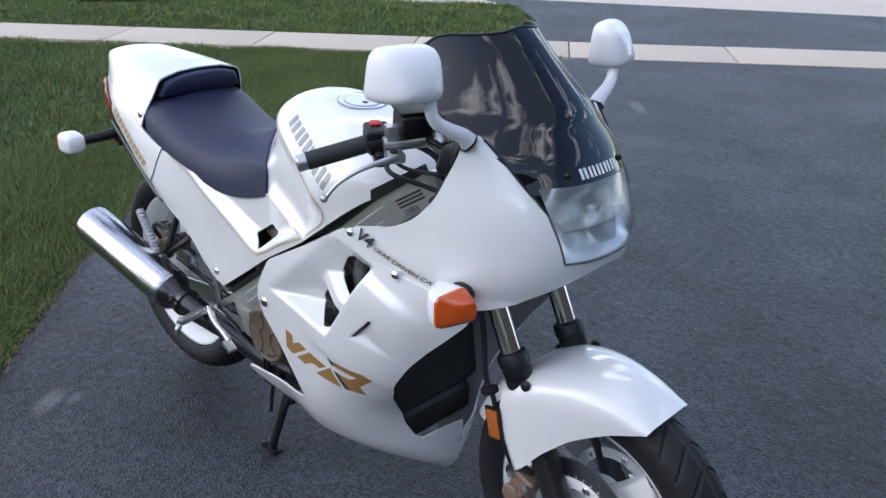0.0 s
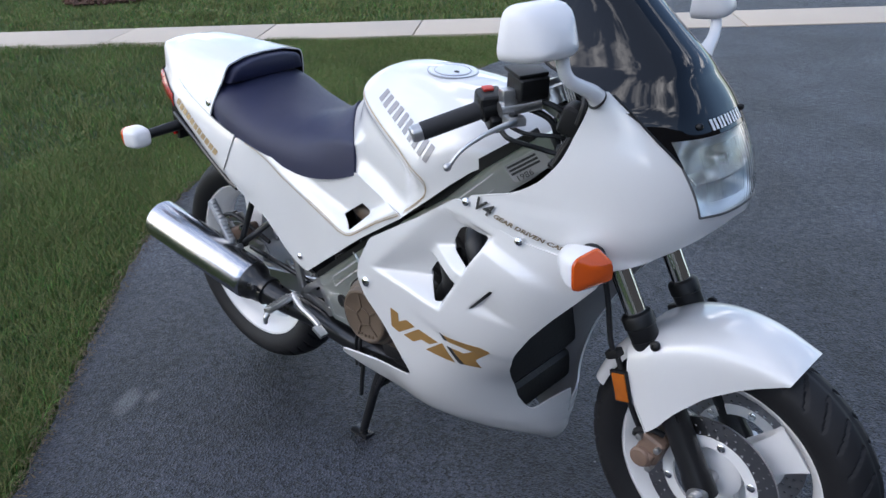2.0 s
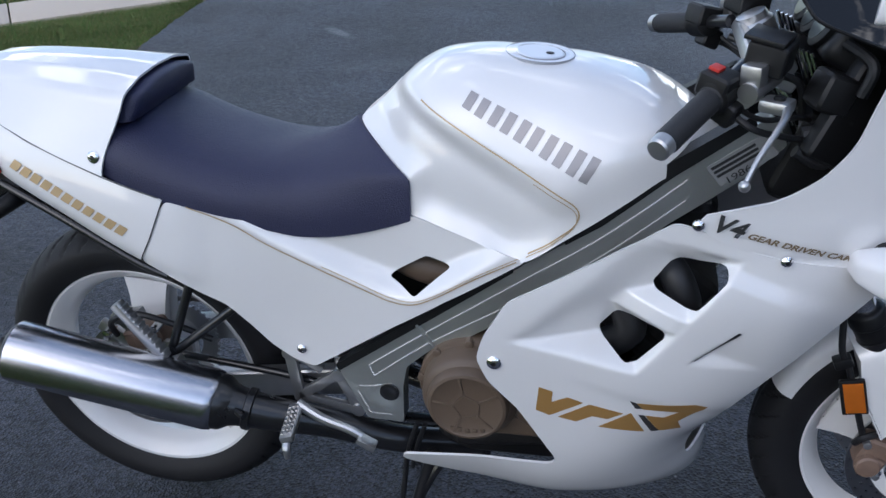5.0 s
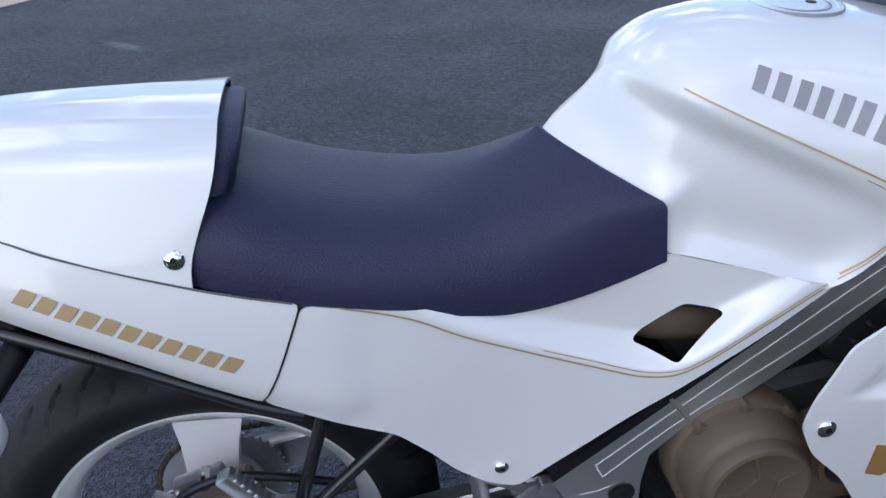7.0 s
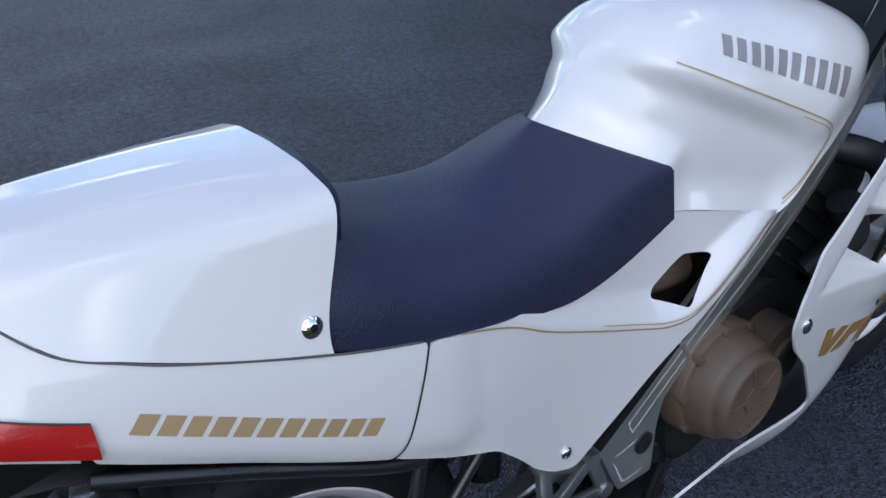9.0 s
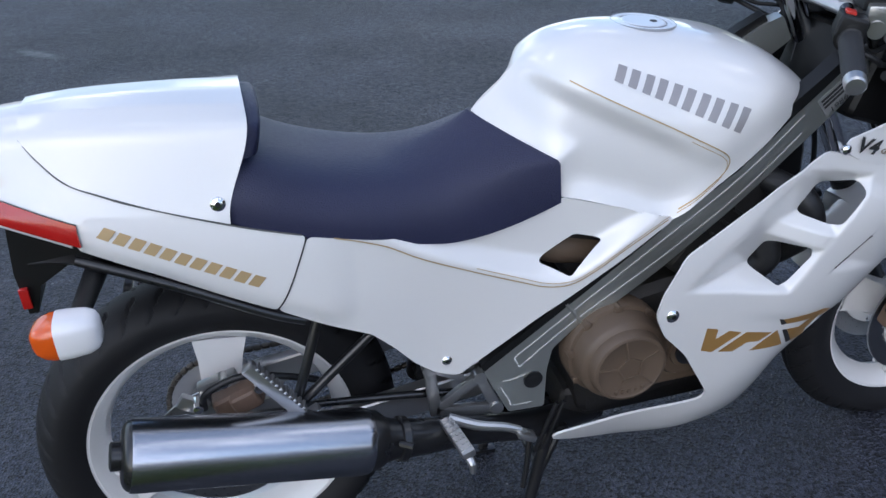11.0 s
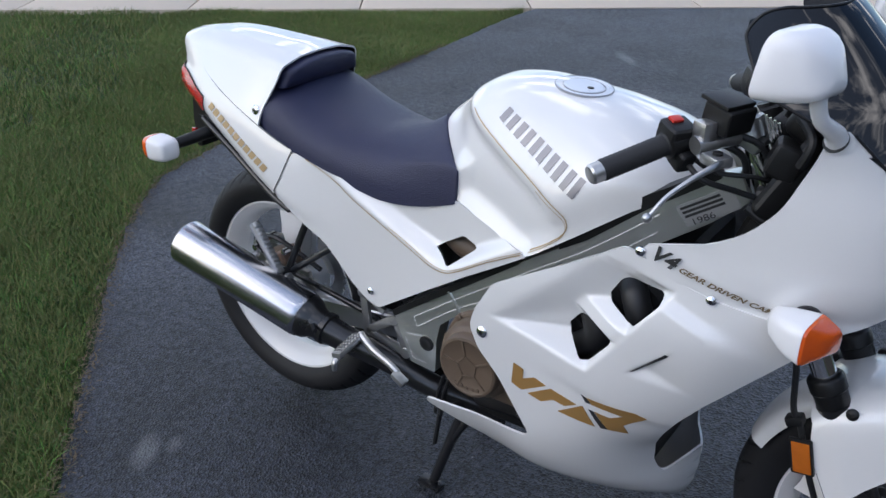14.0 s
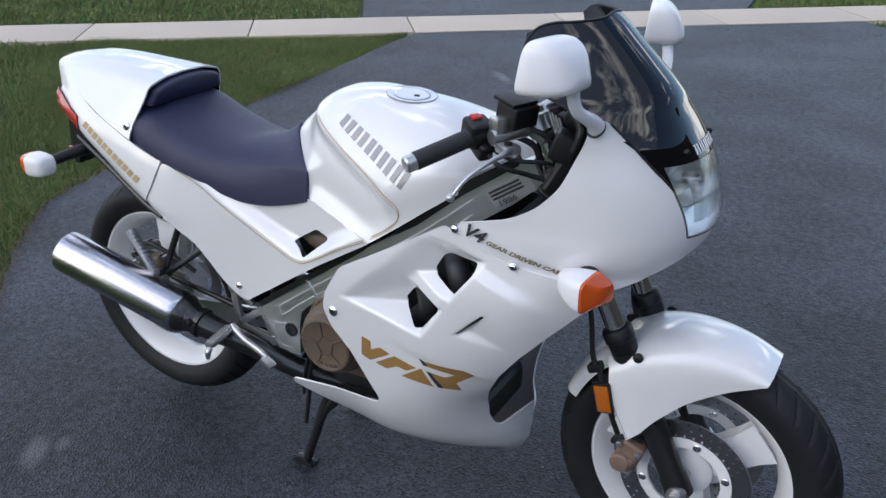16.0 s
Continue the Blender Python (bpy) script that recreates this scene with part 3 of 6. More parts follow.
# Dead thatch and crumbs of soil where the lawn meets the asphalt.
THATCH = material("dry_thatch", (0.13, 0.10, 0.06), 0.9, vary=0.6, scale=60)
r_ = np.random.default_rng(21)
verts, faces = [], []
for (ax, ay), (bx, by) in zip(EDGE[1:13], EDGE[2:14]):
    for k in range(int(math.hypot(bx - ax, by - ay) * 420)):
        f, off = r_.random(), r_.normal(0.0, 0.016)
        d = Vector((bx - ax, by - ay)).normalized()
        x, y = ax + (bx - ax) * f - d.y * (off - 0.004), ay + (by - ay) * f + d.x * (off - 0.004)
        a, ln, w = r_.uniform(0, 2 * math.pi), r_.uniform(0.003, 0.012), r_.uniform(0.0010, 0.0030)
        c, s_, z = math.cos(a), math.sin(a), r_.uniform(0.002, 0.012)
        k0 = len(verts)
        verts += [(x - c * ln - s_ * w, y - s_ * ln + c * w, z), (x - c * ln + s_ * w, y - s_ * ln - c * w, z), (x + c * ln, y + s_ * ln, z + r_.uniform(0, 0.01)), (x, y, z + w)]
        faces += [(k0, k0 + 1, k0 + 3), (k0 + 1, k0 + 2, k0 + 3), (k0 + 2, k0, k0 + 3), (k0, k0 + 2, k0 + 1)]
tagged(link_mesh("thatch", verts, faces, THATCH), "dry brown thatch and crumbs along the lawn edge", "dead grass", kind="stuff")

# A low ring of bark mulch in the grass strip.
bm = bmesh.new()
for k in range(420):
    r_, a_ = 0.55 * math.sqrt(rng.random()), rng.uniform(0, 2 * math.pi)
    box(bm, pose(-9.1 + r_ * math.cos(a_), 3.95 + r_ * math.sin(a_), 0.03 + 0.05 * (1 - r_ / 0.55), rng.uniform(-40, 40), rng.uniform(-40, 40), rng.uniform(0, 360)), (0.07, 0.03, 0.012), 0)
tagged(part("mulch_bed", bm, MULCH, None), "low bed of brown bark mulch in the grass", "mulch", kind="stuff")

# Unseen beige wall behind the camera, added to close the place and bounce light.
bm = bmesh.new()
box(bm, pose(2.0, -11.2, 1.55), (17.0, 0.3, 3.1), 0.02)
wall_bm = bm
# Unseen dark wall, added so that glossy parts mirror less bright sky.
bm = bmesh.new()
box(bm, pose(11.0, 0.3, 3.0), (0.3, 23.2, 6.0), 0.02)
tagged(part("wall_unseen_dark", bm, WALL_DARK, None), "plain dark brown wall, unseen, added to darken low reflections", "wall", kind="structure")
bm = wall_bm
tagged(part("wall_unseen_back", bm, WALL, None), "plain beige wall, unseen, added to close the place and bounce light", "wall", kind="structure")


# ---- motorcycle ----
# x ahead, y to its left, z up; it stands on its centre stand.
bike = tagged(new("motorcycle"), "pearl white sport touring motorcycle with gold lettering on its centre stand", "motorcycle")
R_AXLE, F_AXLE = Vector((-0.81, 0, 0.337)), Vector((0.678, 0, 0.292))
RIGHT, LEFT = -1, 1


# Fuel tank: half width, top and lower edge along x.
tank_w = spline((-0.36, 0.012), (-0.324, 0.032), (-0.30, 0.055), (-0.28, 0.074), (-0.25, 0.101), (-0.207, 0.139), (-0.18, 0.152), (-0.1, 0.171), (0, 0.190), (0.08, 0.196), (0.15, 0.188), (0.21, 0.16), (0.26, 0.115), (0.285, 0.07))
tank_top = spline((-0.36, 0.80), (-0.323, 0.874), (-0.262, 0.934), (-0.212, 0.978), (-0.177, 0.996), (-0.134, 1.004), (0, 0.997), (0.092, 0.98), (0.17, 0.953), (0.246, 0.903), (0.285, 0.865))
tank_low = spline((-0.36, 0.75), (-0.2, 0.765), (-0.10, 0.738), (-0.02, 0.713), (0.02, 0.739), (0.08, 0.782), (0.14, 0.826), (0.19, 0.858), (0.285, 0.862))
TANK_N = 2.55


def stripe_z(x):
    """Height of the gold line over the knee hollow."""
    return 0.957 - (x + 0.19) * 0.53


def knee(x, z):
    """The hollow for the knee, kept clear of the rim along the seat and the lower edge."""
    rim = max(x + 0.207, (x + 0.324) * 0.45 + (z - 0.887) * 0.89)
    return 0.027 * smooth(0.0, 0.045, stripe_z(x) - 0.004 - z) * smooth(0.085, -0.03, x) * smooth(-0.025, 0.045, rim) * smooth(-0.02, 0.045, z - tank_low(x))


def tank_y(x, z):
    zb, zt, w = tank_low(x), tank_top(x), tank_w(x)
    q = min(1.0, max(0.0, (z - zb) / (zt - zb)))
    tuck = 0.005 + 0.011 * smooth(0.0, 0.06, x)
    return max(0.0, w * (1 - q**TANK_N) ** (1 / TANK_N) - knee(x, z) - tuck * smooth(0.10, 0.0, z - zb))


rows = []
for i in range(81):
    x = -0.355 + (0.283 + 0.355) * i / 80
    row = []
    for k in range(81):
        c, s = super_arc(k, 80, TANK_N)
        z = tank_low(x) + (tank_top(x) - tank_low(x)) * s
        row.append((x, math.copysign(tank_y(x, z), c) if k != 40 else 0.0, z))
    rows.append(row)
loft("fuel_tank", rows, PEARL, bike, "pearl white fuel tank with a flush filler cap")

# Filler cap: ring, lid and keyhole flap.
cap_z = tank_top(-0.012)
bm = bmesh.new()
turned(bm, (-0.012, 0, cap_z - 0.0105), (-0.001, 0, cap_z + 0.1), [(0, 0.055), (0.0085, 0.055), (0.0105, 0.053), (0.0105, 0.047), (0.009, 0.046), (0.009, 0.02)], 48)
cap = part("filler_cap", bm, CAP, bike, "pale silver filler cap")
bm = bmesh.new()
turned(bm, (-0.012, 0, cap_z - 0.0037), (-0.001, 0, cap_z + 0.1), [(0, 0.038), (0.0035, 0.038), (0.005, 0.036), (0.005, 0.005)], 40)
part("cap_lid", bm, CAP, cap)
bm = bmesh.new()
turned(bm, (0.004, -0.006, cap_z - 0.0055), (0.0145, -0.006, cap_z + 0.1), [(0, 0.0065), (0.006, 0.0065), (0.0065, 0.005)], 18)
part("keyhole", bm, BLACK, cap)
for ring_r in (0.0555, 0.0405):
    bm = bmesh.new()
    turned(bm, (-0.012, 0, cap_z - 0.0037), (-0.001, 0, cap_z + 0.1), [(0, ring_r), (0.0040, ring_r), (0.0042, ring_r - 0.0003), (0.0042, ring_r - 0.0010), (0, ring_r - 0.0012)], 56)
    part("cap_groove", bm, GREY_TRIM, cap)


def ribbon(name, line, depth, side, width, mat, parent, lift=0.0018):
    """A painted line laid on a curved side, along points in (x, z)."""
    P = [Vector((p.x, p.z)) for p in pipe_points([(x, 0, z) for x, z in line], 10)]
    verts, faces = [], []
    for i, p in enumerate(P):
        d = (P[min(i + 1, len(P) - 1)] - P[max(0, i - 1)]).normalized()
        n = Vector((-d.y, d.x)) * width * 0.5
        for q in (p - n, p + n):
            verts.append((q.x, side * (depth(q.x, q.y) + lift), q.y))
    for i in range(len(P) - 1):
        f = (2 * i, 2 * i + 2, 2 * i + 3, 2 * i + 1)
        faces.append(f)
    return link_mesh(name, verts, faces, mat, parent)


TANK_LINE = [(-0.185, 0.952), (-0.10, 0.908), (0.0, 0.856), (0.052, 0.826), (0.066, 0.806), (0.058, 0.782), (0.03, 0.757), (-0.012, 0.728)]
ribbon("pinstripe", TANK_LINE, tank_y, RIGHT, 0.0021, GOLD_LINE, bike)
ribbon("pinstripe", [(x - 0.003, z - 0.006) for x, z in TANK_LINE[2:]], tank_y, RIGHT, 0.0012, GOLD_LINE, bike)


def blocks(name, start, end, count, height, lean, depth, side, mat, parent, gap=0.22, lift=0.0012, grow=0.0):
    """A row of plain slanted bars that stands for a maker's lettering."""
    a, b = Vector(start), Vector(end)
    d = (b - a) / count
    up = Vector((-d.y, d.x)).normalized()
    for i in range(count):
        h = height * (1 + grow * i / max(1, count - 1))
        p, q = a + d * (i + gap / 2), a + d * (i + 1 - gap / 2)
        s = d.normalized() * lean * h
        panel(name, [p, q, q + up * h + s, p + up * h + s], depth, side, mat, parent, thick=0.0004, step=0.012, lift=lift)


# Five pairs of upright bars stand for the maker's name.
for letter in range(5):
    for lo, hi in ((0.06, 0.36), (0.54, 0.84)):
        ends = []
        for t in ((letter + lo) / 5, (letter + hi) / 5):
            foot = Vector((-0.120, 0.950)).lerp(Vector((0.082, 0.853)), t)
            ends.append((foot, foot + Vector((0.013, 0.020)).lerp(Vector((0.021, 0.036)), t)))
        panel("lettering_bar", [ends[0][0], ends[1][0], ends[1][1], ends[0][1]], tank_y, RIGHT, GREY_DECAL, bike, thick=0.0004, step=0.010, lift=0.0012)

# Seat, wrapping the rear of the tank in front and running under the cowl behind.
seat_top = spline((-0.735, 0.925), (-0.67, 0.902), (-0.617, 0.876), (-0.531, 0.849), (-0.45, 0.838), (-0.40, 0.840), (-0.36, 0.856), (-0.318, 0.880), (-0.2, 0.90))
seat_low = spline((-0.735, 0.824), (-0.625, 0.781), (-0.535, 0.754), (-0.45, 0.734), (-0.40, 0.7235), (-0.35, 0.719), (-0.30, 0.726), (-0.25, 0.742), (-0.205, 0.758))
seat_w = spline((-0.735, 0.152), (-0.70, 0.161), (-0.62, 0.165), (-0.54, 0.163), (-0.45, 0.1545), (-0.40, 0.150), (-0.35, 0.1455), (-0.25, 0.140), (-0.2, 0.141))
rows = []
for i in range(57):
    v = i / 56
    row = []
    for k in range(57):
        u = k / 28 - 1
        q = abs(u)
        wing = min(1.0, q / 0.62)
        drop = max(0.0, (q - 0.62) / 0.38)
        edge = Vector((-0.324 + 0.117 * wing**1.25, 0.132 * wing + 0.008 * drop, 0.887 - 0.059 * wing**1.2 - 0.070 * drop))
        x = -0.735 + (edge.x + 0.735) * v
        a = q * math.pi / 2
        z = seat_low(x) + (seat_top(x) - seat_low(x)) * math.cos(a) ** (2 / 2.7) if q < 1 else seat_low(x)
        p = Vector((x, seat_w(x) * math.sin(a) ** (2 / 2.7), z)).lerp(edge, smooth(0.62, 1.0, v))
        row.append((p.x, math.copysign(p.y, u), p.z))
    rows.append(row)
loft("seat", rows, VINYL, bike, "navy blue grained vinyl seat")

# Tail: sections along x, from the lower edge over the top.
tail_w = spline((-1.108, 0.078), (-1.10, 0.086), (-1.06, 0.101), (-1.0, 0.124), (-0.943, 0.143), (-0.83, 0.166), (-0.7, 0.184), (-0.6, 0.186))
tail_low = spline((-1.108, 0.872), (-1.08, 0.858), (-1.033, 0.838), (-0.939, 0.803), (-0.83, 0.75), (-0.754, 0.71), (-0.683, 0.674), (-0.6, 0.63))
tail_top = spline((-1.108, 0.945), (-1.095, 0.964), (-1.06, 0.978), (-0.99, 0.985), (-0.78, 0.978), (-0.68, 0.968), (-0.6, 0.965))
crease = spline((-1.0, 0.968), (-0.975, 0.935), (-0.945, 0.905), (-0.90, 0.884), (-0.856, 0.866), (-0.734, 0.824), (-0.624, 0.789))
shoulder_w = spline((-1.108, 0.050), (-1.09, 0.058), (-1.0, 0.076), (-0.85, 0.102), (-0.68, 0.119), (-0.6, 0.121))
shoulder_z = spline((-1.108, 0.936), (-1.09, 0.955), (-1.0, 0.966), (-0.85, 0.962), (-0.68, 0.951), (-0.6, 0.948))


def tail_section(x, n=24):
    """Half a section from the lower edge to the top, as (y, z), with rounded corners."""
    w, zb, zt, sw, sz = tail_w(x), tail_low(x), tail_top(x), shoulder_w(x), shoulder_z(x)
    pts = [Vector((w - 0.010, zb)), Vector((w, zb + 0.022)), Vector((w - 0.012, zb + 0.4 * (sz - zb))), Vector((sw, sz)), Vector((0.5 * sw, zt - 0.003)), Vector((0, zt))]
    line = [pts[0]]
    for a, p, b, r in ((pts[0], pts[1], pts[2], 0.02), (pts[1], pts[2], pts[3], 0.03), (pts[2], pts[3], pts[4], 0.016)):
        da, db = (a - p), (b - p)
        ra, rb = min(r, 0.45 * da.length), min(r, 0.45 * db.length)
        s, e = p + da.normalized() * ra, p + db.normalized() * rb
        line += [(1 - t) ** 2 * s + 2 * t * (1 - t) * p + t * t * e for t in (0, 0.2, 0.4, 0.6, 0.8, 1)]
    return line + [pts[4], pts[5]]


def tail_y(x, z):
    line = tail_section(x)
    if z <= line[0].y:
        return line[0].x
    for a, b in zip(line, line[1:]):
        if a.y <= z <= b.y:
            return a.x + (b.x - a.x) * (z - a.y) / max(1e-6, b.y - a.y)
    return 0.0


REAR_Z, REAR_X = (0.82, 0.848, 0.862, 0.870, 0.899, 0.954, 0.964, 0.99), (-1.10, -1.110, -1.106, -1.088, -1.072, -1.106, -1.112, -1.112)


def tail_bend(x, z):
    """Draws the rear end in so that it slants and steps as seen from the side."""
    return x if x > -0.96 else -0.96 + (x + 0.96) * (float(np.interp(z, REAR_Z, REAR_X)) + 0.96) / -0.148


# Cowl over the rear of the seat.
rows = []
for i in range(41):
    v = i / 40
    row = []
    for k in range(61):
        t = 2 * abs(k / 60 - 0.5)
        x = -0.995 + v * (0.995 - 0.683 - 0.047 * smooth(0.38, 1.0, t))
        zc = min(crease(x), tail_top(x) - 0.012)
        line = [p for p in tail_section(x) if p.y > zc + 0.002]
        line = [Vector((tail_y(x, zc), zc))] + line
        run = [0.0]
        for a, b in zip(line, line[1:]):
            run.append(run[-1] + (b - a).length)
        d = (1 - t) * run[-1]
        y, z = float(np.interp(d, run, [p.x for p in line])), float(np.interp(d, run, [p.y for p in line]))
        row.append((x, math.copysign(y + 0.004, k - 30) if k != 30 else 0.0, z + 0.004))
    rows.append(row)
skin("seat_cowl", rows, PEARL, bike, "pearl white single seat cowl", thick=-0.004, lining=BLACK, sharp=60)
# Rear cap of the tail.
rows = []
for i in range(15):
    x = -1.108 + (1.108 - 0.955) * i / 14
    half = tail_section(x)
    rows.append([(tail_bend(x, p.y), -p.x, p.y) for p in half] + [(tail_bend(x, p.y), p.x, p.y) for p in reversed(half[:-1])])
loft("tail_cap", rows, PEARL, bike, sharp=26)
for side in (RIGHT, LEFT):
    line = [(-0.945, 0.806), (-0.939, 0.803), (-0.83, 0.75), (-0.754, 0.71), (-0.685, 0.674), (-0.660, 0.715), (-0.638, 0.760), (-0.626, 0.789), (-0.734, 0.824), (-0.856, 0.866), (-0.90, 0.884), (-0.945, 0.905), (-0.957, 0.915), (-0.957, 0.86)]
    panel("tail_panel", rounded(line, 0.006, 2), tail_y, side, PEARL, bike, "pearl white tail side panel", thick=0.004, step=0.012, lift=0.001, lining=BLACK)


def tail_band(name, mat, u0, u1, lift, thick, label, parent):
    """A strip that runs up the side, across the rear end and down the other side; u from its lower to its upper edge."""
    rows = []
    for k in range(5):
        u = u0 + (u1 - u0) * k / 4
        half = []
        for i in range(25):
            x0 = -0.940 - (1.108 - 0.940) * i / 24
            z = 0.85
            for _ in range(8):
                x = tail_bend(x0, z)
                z = 0.820 + 0.37 * (-0.948 - x) + u * 0.033
            half.append(Vector((x, tail_y(x0, z) + lift, z)))
        row = [Vector((p.x, -p.y, p.z)) for p in half]
        e = half[-1]
        row += [Vector((e.x - lift - 0.010 * (1 - (q / 8) ** 2), e.y * q / 8, e.z)) for q in range(-7, 8)]
        rows.append(row + list(reversed(half)))
    return skin(name, rows, mat, parent, label, thick=thick)


lamp_base = tail_band("tail_light", BLACK, 0.0, 1.0, 0.0012, 0.004, "red tail light that wraps round the rear end", bike)
tail_band("lens", RED, 0.0, 1.0, 0.0035, 0.003, "red ribbed lens", lamp_base)
blocks("lettering_bar", (-0.919, 0.831), (-0.704, 0.723), 11, 0.0180, 0.35, tail_y, RIGHT, GOLD_LINE, bike, 0.24, lift=0.0028)
# Seam between cowl and tail panel, its groove shadow drawn as a grey line.
ribbon("cowl_seam_shade", [(-0.99, 0.957), (-0.975, 0.936), (-0.945, 0.906), (-0.90, 0.885), (-0.856, 0.867), (-0.734, 0.825), (-0.632, 0.7925)], lambda x, z: tail_y(max(x, -0.955), z) if x > -0.955 else tail_y(x, z), RIGHT, 0.0024, SEAL, bike, lift=0.0028)


def bolt(name, at, normal, r, mat, parent, socket=True):
    at, normal = Vector(at), Vector(normal).normalized()
    bm = bmesh.new()
    turned(bm, at - normal * 0.003, at + normal, [(0, r), (0.0045, r), (0.007, r * 0.75), (0.008, r * 0.35), (0.006, r * 0.3)], 20)
    b = part(name, bm, mat, parent)
    if socket:
        bm = bmesh.new()
        turned(bm, at + normal * 0.0038, at + normal, [(0, r * 0.36), (0.001, r * 0.36)], 6)
        part("socket", bm, BLACK, b)
    return b


bolt("cowl_bolt", (-0.743, -tail_y(-0.743, 0.857) - 0.006, 0.857), (0, -1, 0.25), 0.011, CHROME, bike)

# Side covers under the seat: a ridge under the gold line, a tray above it and an air slot.
COVER_LINE = [(-0.585, 0.778), (-0.51, 0.748), (-0.45, 0.712), (-0.364, 0.671), (-0.279, 0.635), (-0.242, 0.623), (-0.203, 0.623), (-0.165, 0.640), (-0.10, 0.679), (-0.03, 0.713)]
cover_line_z = spline((-0.70, 0.80), *COVER_LINE, (0.0, 0.725))
ridge_y = spline((-0.69, 0.170), (-0.6, 0.166), (-0.45, 0.163), (-0.36, 0.164), (-0.27, 0.169), (-0.2, 0.179), (-0.1, 0.182), (-0.03, 0.175), (0.0, 0.172))
tray_y = spline((-0.69, 0.158), (-0.6, 0.153), (-0.53, 0.146), (-0.45, 0.142), (-0.35, 0.138), (-0.25, 0.136), (-0.2, 0.139), (-0.145, 0.150), (-0.1, 0.158), (-0.01, 0.170))
lower_y = spline((-0.69, 0.178), (-0.55, 0.173), (-0.42, 0.161), (-0.3, 0.168), (-0.15, 0.178), (0.0, 0.174))


def cover_y(x, z):
    above = z - cover_line_z(x) - 0.003
    y = ridge_y(x) + (lower_y(x) - ridge_y(x)) * smooth(0.0, -0.12, above)
    y += (tray_y(x) - y) * smooth(0.0, 0.042, above) if above > 0 else 0.0
    return y + (tail_y(min(x, -0.601), z) - y) * smooth(-0.55, -0.62, x)


COVER = [(-0.6855, 0.6735), (-0.618, 0.633), (-0.542, 0.593), (-0.505, 0.553), (-0.473, 0.512), (-0.437, 0.481), (-0.399, 0.465), (-0.28, 0.545), (-0.15, 0.632), (-0.014, 0.713), (-0.10, 0.738), (-0.203, 0.766), (-0.25, 0.754), (-0.30, 0.737), (-0.35, 0.728), (-0.40, 0.734), (-0.45, 0.746), (-0.535, 0.762), (-0.624, 0.787), (-0.639, 0.758), (-0.661, 0.7125)]
SLOT = [(-0.249, 0.656), (-0.183, 0.697), (-0.139, 0.687), (-0.201, 0.634)]
for side in (RIGHT, LEFT):
    cover_ob = panel("side_cover", rounded(COVER, 0.012, 3), cover_y, side, PEARL, bike, "pearl white side cover with an air slot", thick=0.004, lining=BLACK, holes=[rounded(SLOT, 0.007, 3)], step=0.011, fine=(-0.56, 0.60, 0.0, 0.775, 0.006))
ribbon("pinstripe", COVER_LINE, cover_y, RIGHT, 0.0021, GOLD_LINE, bike)
ribbon("pinstripe", [(x + 0.003, z + 0.006) for x, z in COVER_LINE[3:]], cover_y, RIGHT, 0.0012, GOLD_LINE, bike)
ribbon("panel_seam", [(-0.6255, 0.7875), (-0.6385, 0.759), (-0.6605, 0.7135), (-0.6852, 0.6738)], lambda x, z: max(tail_y(min(x, -0.601), z), cover_y(x, z)), RIGHT, 0.0022, BLACK, bike, lift=0.0022)
bolt("cover_bolt", (-0.418, -cover_y(-0.418, 0.503) - 0.001, 0.503), (0, -1, 0), 0.009, CHROME, bike)
bm = bmesh.new()
tube(bm, [(-0.27, -0.085, 0.69), (-0.21, -0.095, 0.655), (-0.13, -0.09, 0.635)], 0.030, 14)
part("air_duct", bm, BRONZE, bike)


# Fairing side: its half width by height, drawn in towards the prow.
side_w = spline((0.15, 0.02), (0.17, 0.06), (0.20, 0.122), (0.245, 0.178), (0.30, 0.215), (0.37, 0.240), (0.45, 0.252), (0.53, 0.259), (0.62, 0.263), (0.70, 0.258), (0.78, 0.247), (0.86, 0.243))
prow = spline((0.15, 0.24), (0.17, 0.27), (0.20, 0.292), (0.25, 0.304), (0.33, 0.309), (0.40, 0.340), (0.467, 0.43), (0.55, 0.535), (0.65, 0.61), (0.75, 0.665), (0.86, 0.70))
prow_from = spline((0.17, -0.05), (0.25, -0.02), (0.40, 0.05), (0.467, 0.08), (0.6, 0.15), (0.75, 0.235), (0.86, 0.235))


def edge_distance(x, z, a, b):
    """Metres by which a point lies to the left of the line a-b."""
    dx, dz = b[0] - a[0], b[1] - a[1]
    return (dx * (z - a[1]) - dz * (x - a[0])) / math.hypot(dx, dz)


def side_skin(x, z):
    w = side_w(z)
    a, b = prow_from(z), prow(z)
    if x > a:
        q = min(1.0, (x - a) / (b - a))
        w *= (1 - q**2.4) ** (1 / 1.6)
    return w - 0.02 * smooth(0.05, -0.12, x) * smooth(0.5, 0.3, z)


def soft_min(r, *values):
    """The least of some values, rounded over about r."""
    least = min(values)
    return least - r * math.log(sum(math.exp((least - v) / r) for v in values))


